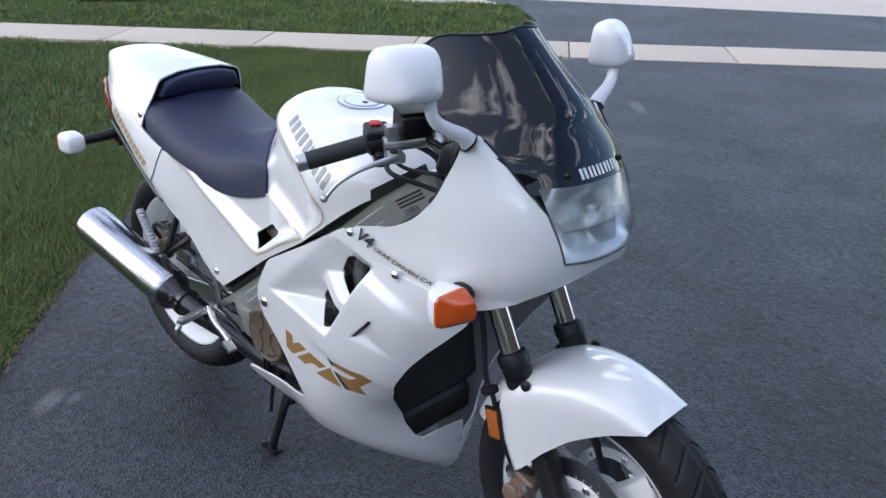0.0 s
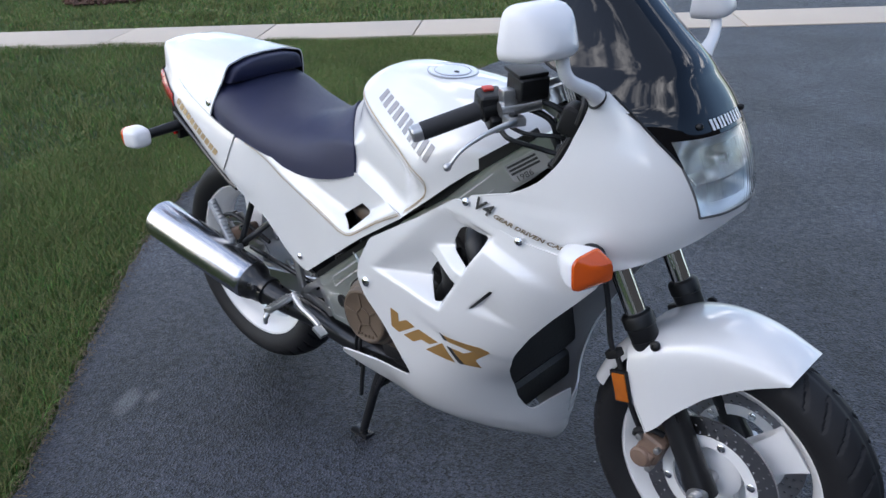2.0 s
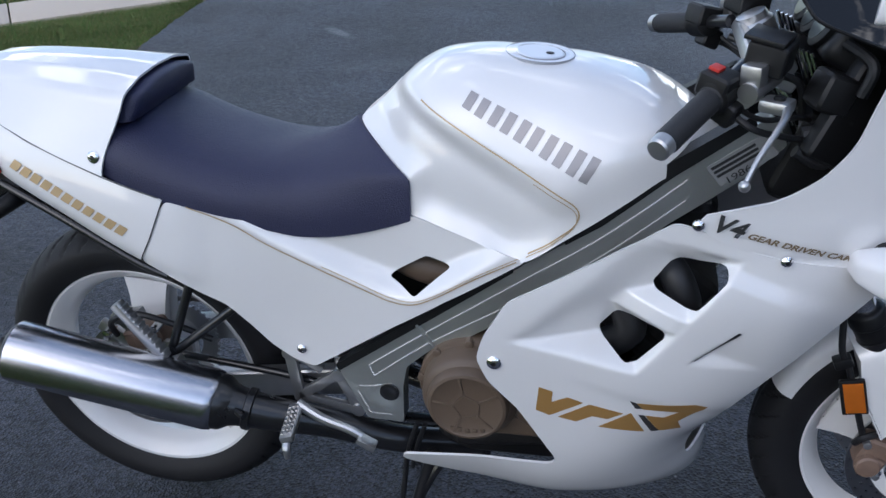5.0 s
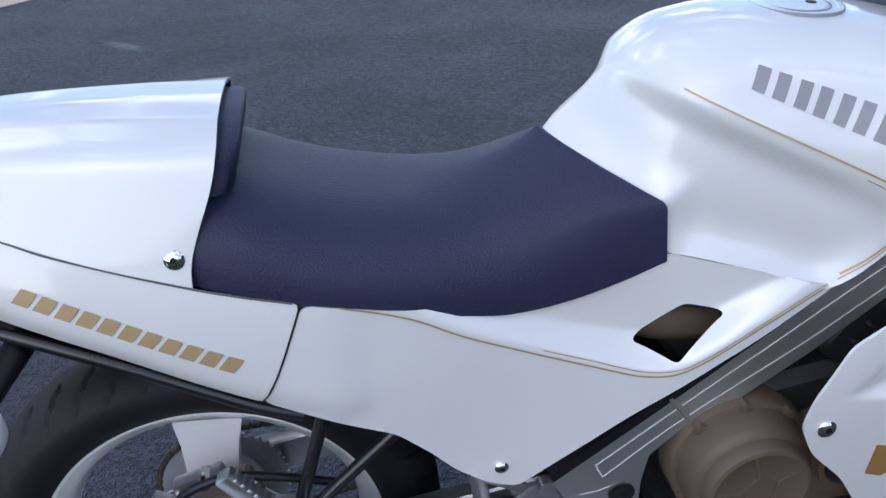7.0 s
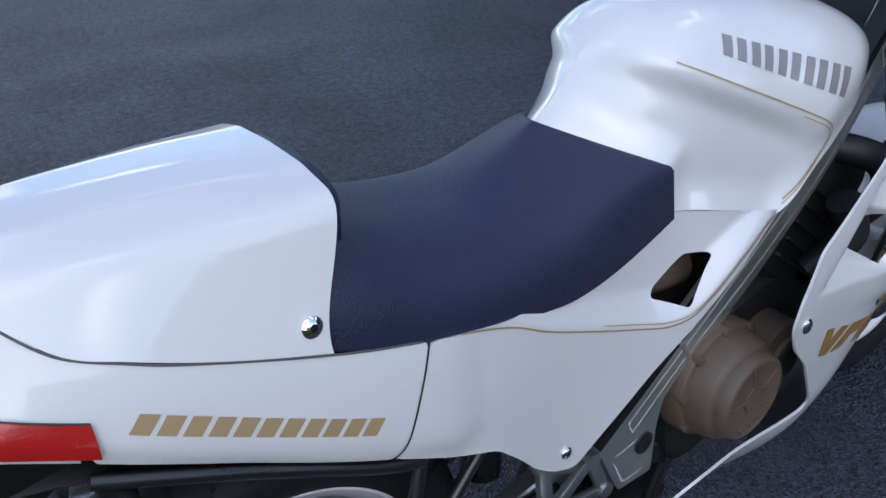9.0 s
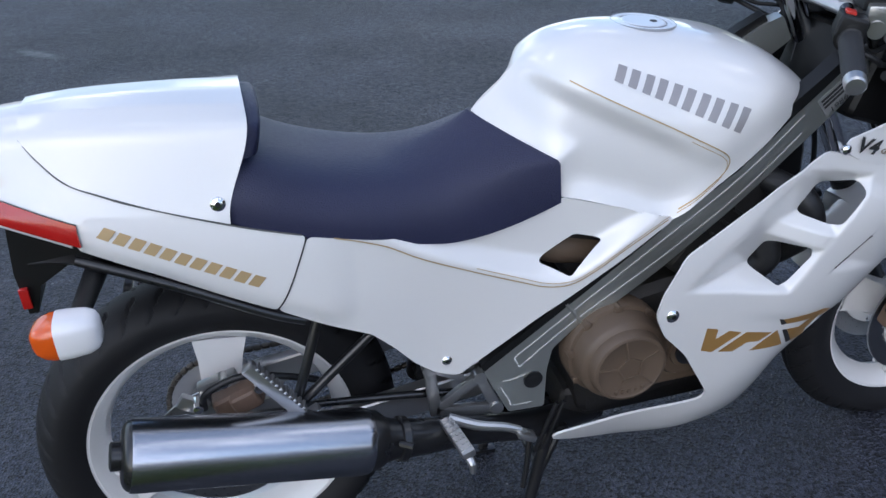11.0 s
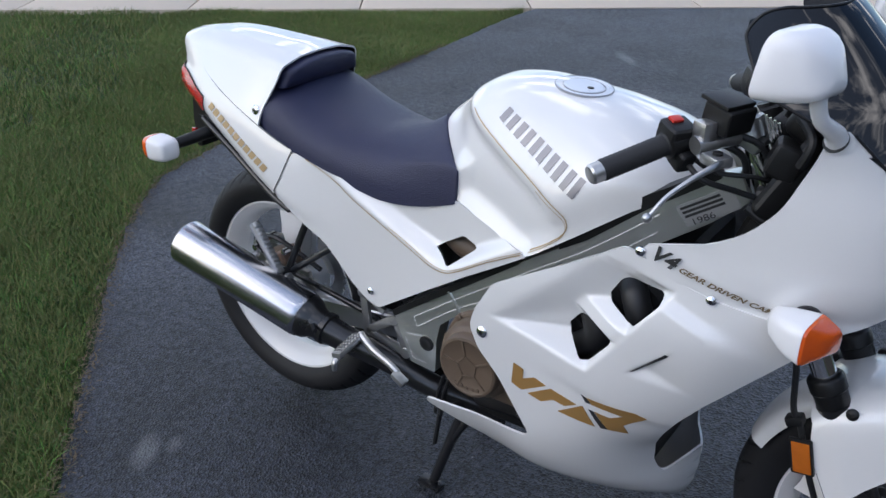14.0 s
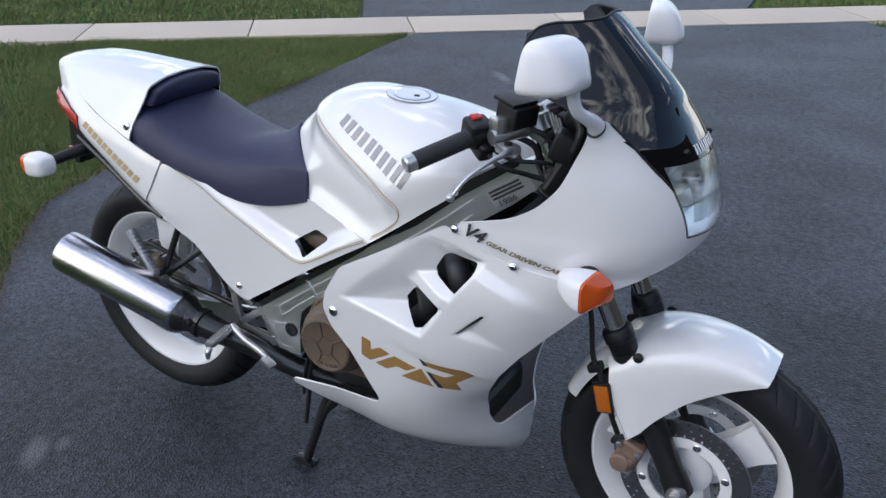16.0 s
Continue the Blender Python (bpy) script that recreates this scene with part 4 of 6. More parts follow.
def scoop(x, z):
    """The hollow that leads to the two side vents: flat facets with a bridge between the openings."""
    low = edge_distance(x, z, (-0.03, 0.622), (0.160, 0.582))
    top = edge_distance(x, z, (0.30, 0.772), (0.168, 0.806))
    rear = edge_distance(x, z, (0.168, 0.806), (-0.03, 0.622))
    front = edge_distance(x, z, (0.160, 0.578), (0.292, 0.765))
    band = abs(edge_distance(x, z, (0.112, 0.706), (0.235, 0.664)))
    bridge = 0.36 * max(0.0, front - 0.012) + 1.2 * max(0.0, band - 0.012)
    if min(low, top, rear, front) < -0.02:
        return 0.0
    d = soft_min(0.0035, rear * 0.58, low * 1.7, top * 1.35, front * 1.7, bridge)
    return 0.003 * math.log(1 + math.exp(min(40, d / 0.003)))


def side_depth(x, z):
    shoulder = edge_distance(x, z, (0.155, 0.812), (0.44, 0.694))
    ledge = 0.007 * smooth(-0.012, 0.012, z - (0.545 - 0.28 * (x - 0.1))) * smooth(0.05, 0.14, x) * smooth(0.44, 0.36, x) * smooth(0.80, 0.69, z)
    swell = 0.011 * smooth(0.010, -0.016, shoulder) * smooth(-0.17, -0.02, shoulder) * smooth(0.12, 0.20, x) * smooth(0.47, 0.36, x)
    over = edge_distance(x, z, (0.238, 0.606), (0.335, 0.592))
    past = edge_distance(x, z, (0.306, 0.668), (0.244, 0.612))
    fade = edge_distance(x, z, (0.345, 0.590), (0.308, 0.672))
    notch = soft_min(0.0016, over * 0.62, past * 2.0, fade * 0.22)
    notch = 0.0016 * math.log(1 + math.exp(min(40, notch / 0.0016))) if -0.03 < min(over, past, fade) else 0.0
    return side_skin(x, z) - scoop(x, z) + ledge * 0.6 + swell - notch


LOWER = [(-0.036, 0.688), (0.10, 0.764), (0.188, 0.818), (0.205, 0.828), (0.233, 0.820), (0.295, 0.793), (0.356, 0.776), (0.457, 0.758), (0.512, 0.746), (0.494, 0.706), (0.455, 0.665), (0.414, 0.624), (0.365, 0.570), (0.320, 0.510), (0.288, 0.452), (0.268, 0.403), (0.258, 0.345), (0.261, 0.308), (0.269, 0.291), (0.289, 0.309)] + [(prow(z), z) for z in (0.318, 0.31, 0.29, 0.27, 0.25, 0.23, 0.21, 0.195, 0.18)] + [(0.258, 0.163), (0.22, 0.169), (0.10, 0.204), (0.0, 0.236), (-0.12, 0.264), (-0.20, 0.288), (-0.238, 0.305), (-0.232, 0.322), (-0.10, 0.340), (0.035, 0.362), (0.042, 0.378), (-0.02, 0.488), (-0.066, 0.540), (-0.084, 0.584), (-0.074, 0.622)]
VENT_A = [(0.178, 0.724), (0.182, 0.713), (0.228, 0.695), (0.241, 0.698), (0.280, 0.748), (0.280, 0.761), (0.213, 0.766), (0.200, 0.760)]
VENT_B = [(0.103, 0.636), (0.106, 0.622), (0.145, 0.592), (0.160, 0.594), (0.201, 0.646), (0.197, 0.659), (0.146, 0.668), (0.126, 0.666)]
for side in (RIGHT, LEFT):
    holes = [rounded(VENT_A, 0.006, 3), rounded(VENT_B, 0.006, 3)] if side == RIGHT else []
    edge = LOWER if side == RIGHT else [p for p in LOWER if p != (0.289, 0.309) and not (p[0] > 0.29 and 0.295 < p[1] < 0.325)]
    panel("fairing_side", rounded(edge, 0.012, 3), side_depth, side, PEARL, bike, "pearl white lower fairing side with two vents", thick=0.0045, lining=LINING, holes=holes, step=0.010 if side == RIGHT else 0.014, fine=(-0.04, 0.565, 0.36, 0.825, 0.0036) if side == RIGHT else None)
bolt("fairing_bolt", (-0.055, -side_depth(-0.055, 0.58) - 0.001, 0.58), (0, -1, 0.05), 0.0115, CHROME, bike)
bolt("fairing_bolt", (0.233, -side_depth(0.235, 0.815) - 0.004, 0.828), (0, -1, 0.05), 0.0085, CHROME, bike)
bolt("fairing_bolt", (0.355, -side_depth(0.355, 0.767) - 0.003, 0.777), (0.15, -1, 0.05), 0.0085, CHROME, bike)
# slit below the vents: black film laid on for its shaded opening
panel("slit", rounded([(0.243, 0.611), (0.250, 0.613), (0.307, 0.666), (0.302, 0.669)], 0.002, 2), side_depth, RIGHT, BLACK, bike, thick=0.0005, step=0.01, lift=0.0012)

# Slanted gold shapes on the lower side, with dark inlays.
for shape in ([(0.015, 0.538), (0.037, 0.531), (0.035, 0.509), (0.060, 0.522), (0.085, 0.513), (0.032, 0.481), (0.010, 0.490)], [(0.045, 0.479), (0.095, 0.511), (0.148, 0.497), (0.123, 0.483), (0.100, 0.487), (0.074, 0.472)], [(0.109, 0.465), (0.159, 0.499), (0.182, 0.455)], [(0.166, 0.521), (0.255, 0.519), (0.275, 0.510), (0.232, 0.476), (0.239, 0.454), (0.204, 0.455), (0.181, 0.494), (0.210, 0.488), (0.233, 0.500), (0.176, 0.508)]):
    panel("logo_shape", rounded(shape, 0.0012, 1), side_depth, RIGHT, GOLD, bike, "plain gold decal shape", thick=0.0004, step=0.010, lift=0.0012)
for shape in ([(0.156, 0.526), (0.166, 0.522), (0.176, 0.509), (0.165, 0.509)], [(0.170, 0.496), (0.180, 0.494), (0.204, 0.455), (0.192, 0.455)]):
    panel("logo_shape", rounded(shape, 0.0012, 1), side_depth, RIGHT, BLACK_DECAL, bike, "plain black decal shape", thick=0.0004, step=0.010, lift=0.0014)

# Upper fairing with headlight and screen share one surface: x falls back from the nose as y grows.
nose_x = spline((0.695, 0.555), (0.73, 0.600), (0.756, 0.622), (0.79, 0.641), (0.825, 0.653), (0.86, 0.657), (0.90, 0.653), (0.945, 0.638), (0.98, 0.620), (1.04, 0.582), (1.08, 0.556), (1.12, 0.517), (1.16, 0.476), (1.20, 0.434), (1.215, 0.415))
back_x = spline((0.695, 0.505), (0.73, 0.500), (0.752, 0.470), (0.771, 0.366), (0.82, 0.240), (0.835, 0.224), (0.845, 0.255), (0.858, 0.315), (0.88, 0.365), (0.92, 0.412), (0.98, 0.443), (1.04, 0.462), (1.055, 0.462))
back_w = spline((0.695, 0.15), (0.73, 0.200), (0.752, 0.216), (0.771, 0.236), (0.82, 0.247), (0.845, 0.243), (0.88, 0.232), (0.92, 0.220), (0.98, 0.202), (1.055, 0.182))
mid_w = spline((0.70, 0.085), (0.85, 0.104), (0.90, 0.116), (0.93, 0.122), (0.972, 0.126))
open_w = spline((0.70, 0.085), (0.85, 0.104), (0.90, 0.116), (0.93, 0.122), (0.972, 0.139), (1.01, 0.152), (1.055, 0.168))


def nose_w(z):
    """Half width that the upper fairing would reach far back at height z."""
    t = max(0.0, (back_x(z) - 0.235) / (nose_x(z) - 0.235))
    return back_w(z) / (1 - t**2.2) ** (1 / 2.4)


def nose_point(y, z, lift=0.0):
    q = min(1.0, abs(y) / nose_w(z))
    return Vector((0.235 + (nose_x(z) - 0.235) * (1 - q**2.4) ** (1 / 2.2) + lift, y, z))


ZS = [0.695 + (0.842 - 0.695) * i / 16 for i in range(17)] + [0.842 + (0.972 - 0.842) * i / 13 for i in range(1, 14)] + [0.972 + (1.055 - 0.972) * i / 9 for i in range(1, 10)]
SPLIT = [i / 12 * 0.5 for i in range(13)] + [0.5 + 0.5 * i / 16 for i in range(1, 17)]
rows = []
for z in ZS:
    half = []
    for s in SPLIT:
        y = 2 * s * open_w(z) if s <= 0.5 else open_w(z) + (back_w(z) - open_w(z)) * (2 * s - 1)
        # the lower edge climbs towards the prow
        low = max(0.695, 0.820 - 2.7 * y * y)
        half.append(nose_point(y, z if z >= 0.842 else 0.842 - (0.842 - z) * (0.842 - low) / 0.147))
    rows.append([Vector((p.x, -p.y, p.z)) for p in reversed(half[1:])] + half)
mid = len(SPLIT) - 1
skin("fairing_upper", rows, PEARL, bike, "pearl white upper fairing", thick=0.0045, lining=BLACK, skip=lambda i, j: i >= 16 and mid - 12 <= j < mid + 12)

# Headlight: bowl, inner reflector and clear lens.
rows, bowl = [], []
for i in range(15):
    z = 0.842 + 0.13 * i / 14
    w = mid_w(z) - 0.001
    rows.append([nose_point(w * (k / 12 - 1), z, 0.003 * (1 - abs(k / 12 - 1) ** 6)) for k in range(25)])
    bowl.append([nose_point(w * (k / 12 - 1), z, -0.006 - 0.075 * (1 - abs(k / 12 - 1) ** 2.5) * (1 - abs(2 * i / 14 - 1) ** 2.5)) for k in range(25)])
lamp = skin("headlight", bowl, BOWL, bike, "large clear rectangular headlight", thick=0.002)
glass = skin("lens", rows, GLASS, lamp, "clear fluted glass lens", thick=0.003)
glass.visible_shadow = False
# A level ledge splits the reflector; a cowled bulb sits over it.
ledge = []
for i in range(9):
    back = -0.052 + 0.036 * i / 8
    ledge.append([nose_point(0.094 * (k / 10 - 1) * (0.80 + 0.20 * i / 8), 0.894 + 0.006 * (1 - i / 8), back) for k in range(21)])
skin("reflector_ledge", ledge, BOWL, lamp, "bright reflector ledge", thick=0.004)
bm = bmesh.new()
c = nose_point(0.0, 0.918, -0.05)
turned(bm, c - Vector((0.012, 0, 0)), c + Vector((1, 0, 0)), [(0, 0.012), (0.030, 0.012), (0.036, 0.009), (0.038, 0.002)], 20)
part("bulb_cowl", bm, CHROME, lamp)
for k in range(30):
    y = -0.086 + 0.10 * k / 29
    lo, hi = nose_point(y, 0.868, -0.0035), nose_point(y, 0.958, -0.0035)
    bm = bmesh.new()
    tube(bm, [tuple(lo), tuple(nose_point(y, 0.913, -0.0035)), tuple(hi)], 0.0011, 6)
    flute = part("lens_flute", bm, GLASS, lamp)
    flute.visible_shadow = False
bm = bmesh.new()
for line in ([r[0] for r in rows], [r[-1] for r in rows], rows[0]):
    tube(bm, [tuple(p) for p in line[::4]] + [tuple(line[-1])], 0.0022, 8, 4)
part("seal", bm, SEAL, lamp)

# Smoked screen.
scr_back = spline((0.972, 0.60), (1.03, 0.47), (1.06, 0.425), (1.085, 0.368), (1.12, 0.336), (1.16, 0.314), (1.20, 0.310))
scr_w = spline((1.055, 0.170), (1.085, 0.176), (1.12, 0.162), (1.16, 0.146), (1.19, 0.134), (1.215, 0.126))
rows = []
for i in range(31):
    v = i / 30
    row = []
    for k in range(41):
        u = k / 20 - 1
        z0 = 0.974 + 0.230 * v
        zc = z0 - (0.006 * abs(u) ** 2.2 + 0.016 * smooth(0.86, 1.0, abs(u)) ** 2) * smooth(0.3, 1.0, v) + 0.006 * math.exp(-((u / 0.28) ** 2)) * smooth(0.85, 1, v)
        p = nose_point(u * open_w(min(zc, 1.055)), min(zc, 1.055), 0.004)
        q = Vector((nose_x(zc) - (nose_x(zc) - scr_back(zc)) * abs(u) ** 2.4 + 0.004, u * scr_w(zc), zc))
        p = p.lerp(q, smooth(0.985, 1.085, zc))
        p.z = zc
        row.append(p)
    rows.append(row)
skin("windscreen", rows, SCREEN, bike, "dark smoked windscreen", thick=0.003)
bm = bmesh.new()
tube(bm, [tuple(r[0]) for r in rows[10::3]] + [tuple(p) for p in rows[-1][1:-1:2]] + [tuple(r[-1]) for r in reversed(rows[10::3])], 0.0026, 8, 4)
part("screen_trim", bm, BLACK, bike)
for side in (RIGHT, LEFT):
    wedge = [[nose_point(side * (mid_w(z) + (open_w(z) + 0.001 - mid_w(z)) * k / 3), z, 0.004) for k in range(4)] for z in [0.932 + 0.043 * i / 8 for i in range(9)]]
    skin("screen_corner", wedge, SCREEN, bike, thick=0.003 * side)
    bm = bmesh.new()
    line = [nose_point(side * open_w(z), z, 0.003) for z in (0.935, 0.955, 0.972, 0.99, 1.01, 1.03, 1.05)]
    tube(bm, [tuple(p) for p in line], 0.0022, 8, 4)
    part("screen_trim", bm, BLACK, bike)
for y in (-0.076, 0.076):
    p = nose_point(y, 0.992, 0.006)
    bolt("screen_bolt", p, (1, 0.2 * y, 0.6), 0.006, BLACK, bike, False)
for i in range(10):
    y0 = -0.052 + (i // 2) * 0.0215 + (i % 2) * 0.0100
    pts = [nose_point(y, z, 0.006) for y, z in ((y0, 0.982), (y0 + 0.0066, 0.982), (y0 + 0.0066, 0.999), (y0, 0.999))]
    link_mesh("lettering_bar", pts, [(0, 1, 2, 3)], WHITE_DECAL, bike)


# Written line along the upper edge of the lower side.
def writing(text, size, at, toward, depth, side, mat, name, shear=0.25, wide=1.0, lift=0.003, bold=0.03):
    cu = bpy.data.curves.new(name, "FONT")
    cu.body, cu.size, cu.shear, cu.offset = text, size, shear, size * bold
    tmp = bpy.data.objects.new(name, cu)
    me = bpy.data.meshes.new_from_object(tmp)
    d = (Vector(toward) - Vector(at)).normalized()
    up = Vector((-d.y, d.x))
    for v in me.vertices:
        q = Vector(at) + d * v.co.x * wide + up * v.co.y
        v.co = (q.x, side * (depth(q.x, q.y) + lift), q.y)
    me.materials.append(mat)
    ob = new(name, me)
    ob.parent = bike
    bpy.data.objects.remove(tmp)
    return ob


def upper_y(x, z):
    """Half width of the upper fairing at (x, z)."""
    t = min(1.0, max(0.0, (x - 0.235) / (nose_x(z) - 0.235)))
    return nose_w(z) * (1 - t**2.2) ** (1 / 2.4)


writing("V4", 0.034, (0.248, 0.824), (0.46, 0.760), upper_y, RIGHT, BLACK_DECAL, "writing", 0.3, 1.15)
writing("GEAR DRIVEN CAMS", 0.0122, (0.2975, 0.8125), (0.46, 0.7655), upper_y, RIGHT, BRONZE_DECAL, "writing", 0.3, 1.42)


# ---- running gear ----
def tyre(parent, axle, r, r_in, half, name, seed):
    """A tyre with cut tread grooves, about the y axis."""
    n, m = 620, 40
    verts, faces = [], []
    for i in range(n):
        th = 2 * math.pi * i / n
        for k in range(m):
            s = -1 + 2 * k / (m - 1)
            a = s * 1.32
            if abs(s) < 0.72:
                b = s / 0.72
                y, rad = half * math.sin(b * 1.25) / math.sin(1.25), r - (r - r_in) * 0.42 * (1 - math.cos(b * 1.25)) / (1 - math.cos(1.25))
                ph = (th * r / 0.052 + 1.6 * abs(s) * seed) % 1.0
                cut = 0.0045 * smooth(0.085, 0.045, abs(ph - 0.5)) * smooth(0.08, 0.14, abs(s)) * smooth(0.68, 0.6, abs(s))
                ring = 0.003 * smooth(0.035, 0.02, abs(s)) if seed > 0 else 0.0
                rad -= cut + ring
            else:
                b = (abs(s) - 0.72) / 0.28
                y = math.copysign(half * (1 - 0.22 * b * b + 0.05 * math.sin(b * math.pi)), s)
                rad = r - (r - r_in) * (0.42 + 0.58 * b)
            verts.append((axle.x + rad * math.cos(th), axle.y + y, axle.z + rad * math.sin(th)))
    for i in range(n):
        for k in range(m - 1):
            a, b = i * m + k, ((i + 1) % n) * m + k
            faces.append((a, b, b + 1, a + 1))
    return link_mesh(name, verts, faces, RUBBER, parent, "black rubber tyre with cut tread", sharp=30)


def wheel(name, axle, r, half, spokes, hub_r, label):
    """A cast wheel: barrel with flanges, hub and three broad spokes."""
    bm = bmesh.new()
    A, B = (axle.x, axle.y - half, axle.z), (axle.x, axle.y + half, axle.z)
    w = 2 * half
    prof = [(0, r), (0.004, r + 0.001), (0.008, r - 0.002), (0.0085, r - 0.009), (0.012, r - 0.010), (0.013, r - 0.017), (0.017, r - 0.018), (0.030, r - 0.023), (w * 0.5, r - 0.032), (w - 0.030, r - 0.022), (w - 0.014, r - 0.016), (w - 0.008, r - 0.002), (w - 0.004, r + 0.001), (w, r), (w - 0.001, r - 0.008), (w - 0.016, r - 0.026), (w - 0.03, r - 0.034), (w * 0.5, r - 0.040), (0.03, r - 0.034), (0.016, r - 0.026), (0.001, r - 0.008), (0, r)]
    turned(bm, A, B, prof, 96)
    made = part(name, bm, WHEEL_WHITE, bike, label, 32)
    bm = bmesh.new()
    turned(bm, (axle.x, axle.y - half * 1.2, axle.z), B, [(0, hub_r * 0.45), (0.002, hub_r * 0.8), (0.01, hub_r), (w * 1.2 - 0.01, hub_r), (w * 1.2 - 0.002, hub_r * 0.8), (w * 1.2, hub_r * 0.45)], 40)
    part("hub", bm, WHEEL_WHITE, made)
    for deg in spokes:
        bm = bmesh.new()
        rot = Matrix.Translation(axle) @ pose(0, 0, 0, 0, -deg, 0)
        long = r - 0.034 - hub_r * 0.6
        for side in (-1, 1):
            ring = []
            for q, wid, dep, off in ((0, 0.060, 0.012, 0.030), (0.35, 0.066, 0.011, 0.026), (0.75, 0.076, 0.010, 0.022), (1.0, 0.092, 0.012, 0.020)):
                xx = hub_r * 0.6 + long * q
                ring.append([rot @ Vector((xx, side * (off * half / 0.045) + yy, zz)) for yy, zz in ((-dep / 2, -wid / 2), (dep / 2, -wid / 2 + 0.004), (dep / 2, wid / 2 - 0.004), (-dep / 2, wid / 2))])
            vs = [[bm.verts.new(p) for p in rg] for rg in ring]
            for a, b in zip(vs, vs[1:]):
                for k in range(4):
                    bm.faces.new((a[k], a[(k + 1) % 4], b[(k + 1) % 4], b[k]))
        web = []
        for q, wid in ((0, 0.03), (1, 0.045)):
            xx = hub_r * 0.6 + long * q
            web.append([bm.verts.new(rot @ Vector((xx, yy, zz))) for yy, zz in ((-0.02, -wid / 2), (0.02, -wid / 2), (0.02, wid / 2), (-0.02, wid / 2))])
        for k in range(4):
            bm.faces.new((web[0][k], web[0][(k + 1) % 4], web[1][(k + 1) % 4], web[1][k]))
        part("spoke", bm, WHEEL_WHITE, made)
    return made


def disc(parent, c, y, r_in, r_out, name="brake_disc"):
    """A drilled brake disc with its carrier, standing across y."""
    verts, faces = [], []
    n, rings, th = 36, 3, 0.0022
    dr = (r_out - r_in) / rings
    for i in range(n):
        for j in range(rings):
            a0, a1 = 2 * math.pi * (i + 0.33 * j) / n, 2 * math.pi * (i + 1 + 0.33 * j) / n
            r0, r1 = r_in + dr * j, r_in + dr * (j + 1)
            am, rm = (a0 + a1) / 2, (r0 + r1) / 2
            outer = [(r0, a0), (r0, am), (r0, a1), (rm, a1), (r1, a1), (r1, am), (r1, a0), (rm, a0)]
            for sd in (-1, 1):
                k = len(verts)
                for rr, aa in outer:
                    verts.append((c.x + rr * math.cos(aa), y + sd * th, c.z + rr * math.sin(aa)))
                for q in range(8):
                    t = math.pi * (1.25 + q * 0.25)
                    rr, aa = rm + 0.0034 * math.sin(t), am + 0.0034 * math.cos(t) / rm
                    verts.append((c.x + rr * math.cos(aa), y + sd * th, c.z + rr * math.sin(aa)))
                for q in range(8):
                    f = (k + q, k + (q + 1) % 8, k + 8 + (q + 1) % 8, k + 8 + q)
                    faces.append(f if sd < 0 else tuple(reversed(f)))
    k = len(verts)
    for i in range(72):
        a = 2 * math.pi * i / 72
        for rr, sd in ((r_out, -1), (r_out, 1), (r_in, 1), (r_in, -1)):
            verts.append((c.x + rr * math.cos(a), y + sd * th, c.z + rr * math.sin(a)))
    for i in range(72):
        a, b = k + 4 * i, k + 4 * ((i + 1) % 72)
        faces += [(a, b, b + 1, a + 1), (a + 2, b + 2, b + 3, a + 3)]
    ob = link_mesh(name, verts, faces, DISC, parent, "drilled steel brake disc")
    bm = bmesh.new()
    turned(bm, (c.x, y - 0.003, c.z), (c.x, y + 1, c.z), [(0, r_in - 0.022), (0.0, r_in - 0.006), (0.001, r_in + 0.003), (0.005, r_in + 0.003), (0.006, r_in - 0.006), (0.006, r_in - 0.022), (0.0, r_in - 0.022)], 40)
    plate_ob = part("disc_carrier", bm, WHEEL_WHITE, parent, "white disc carrier")
    for i in range(6):
        a = math.pi / 3 * i + 0.3
        p = Vector((c.x + math.cos(a) * (r_in - 0.010), y - 0.008, c.z + math.sin(a) * (r_in - 0.010)))
        bm = bmesh.new()
        turned(bm, p, p + Vector((0, 1, 0)), [(0, 0.0055), (0.002, 0.0085), (0.016, 0.0085)], 12)
        part("disc_bolt", bm, CHROME, parent)
    return ob


front = wheel("front_wheel", F_AXLE, 0.214, 0.040, (38, 158, 278), 0.052, "white cast three spoke front wheel")
tyre(front, F_AXLE, 0.297, 0.211, 0.054, "tyre", 1.0)
rear = wheel("rear_wheel", R_AXLE, 0.240, 0.050, (84, 204, 324), 0.060, "white cast three spoke rear wheel")
tyre(rear, R_AXLE, 0.322, 0.237, 0.066, "tyre", -1.0)
for y in (-0.066, 0.066):
    disc(front, F_AXLE, y, 0.098, 0.138)
disc(rear, R_AXLE, -0.062, 0.085, 0.128)

# Fork legs, boots and lower sliders.
FORK_D = Vector((-0.48, 0, 1)).normalized()


def fork_at(z, y):
    return Vector((0.676 - 0.48 * (z - 0.275), y, z))


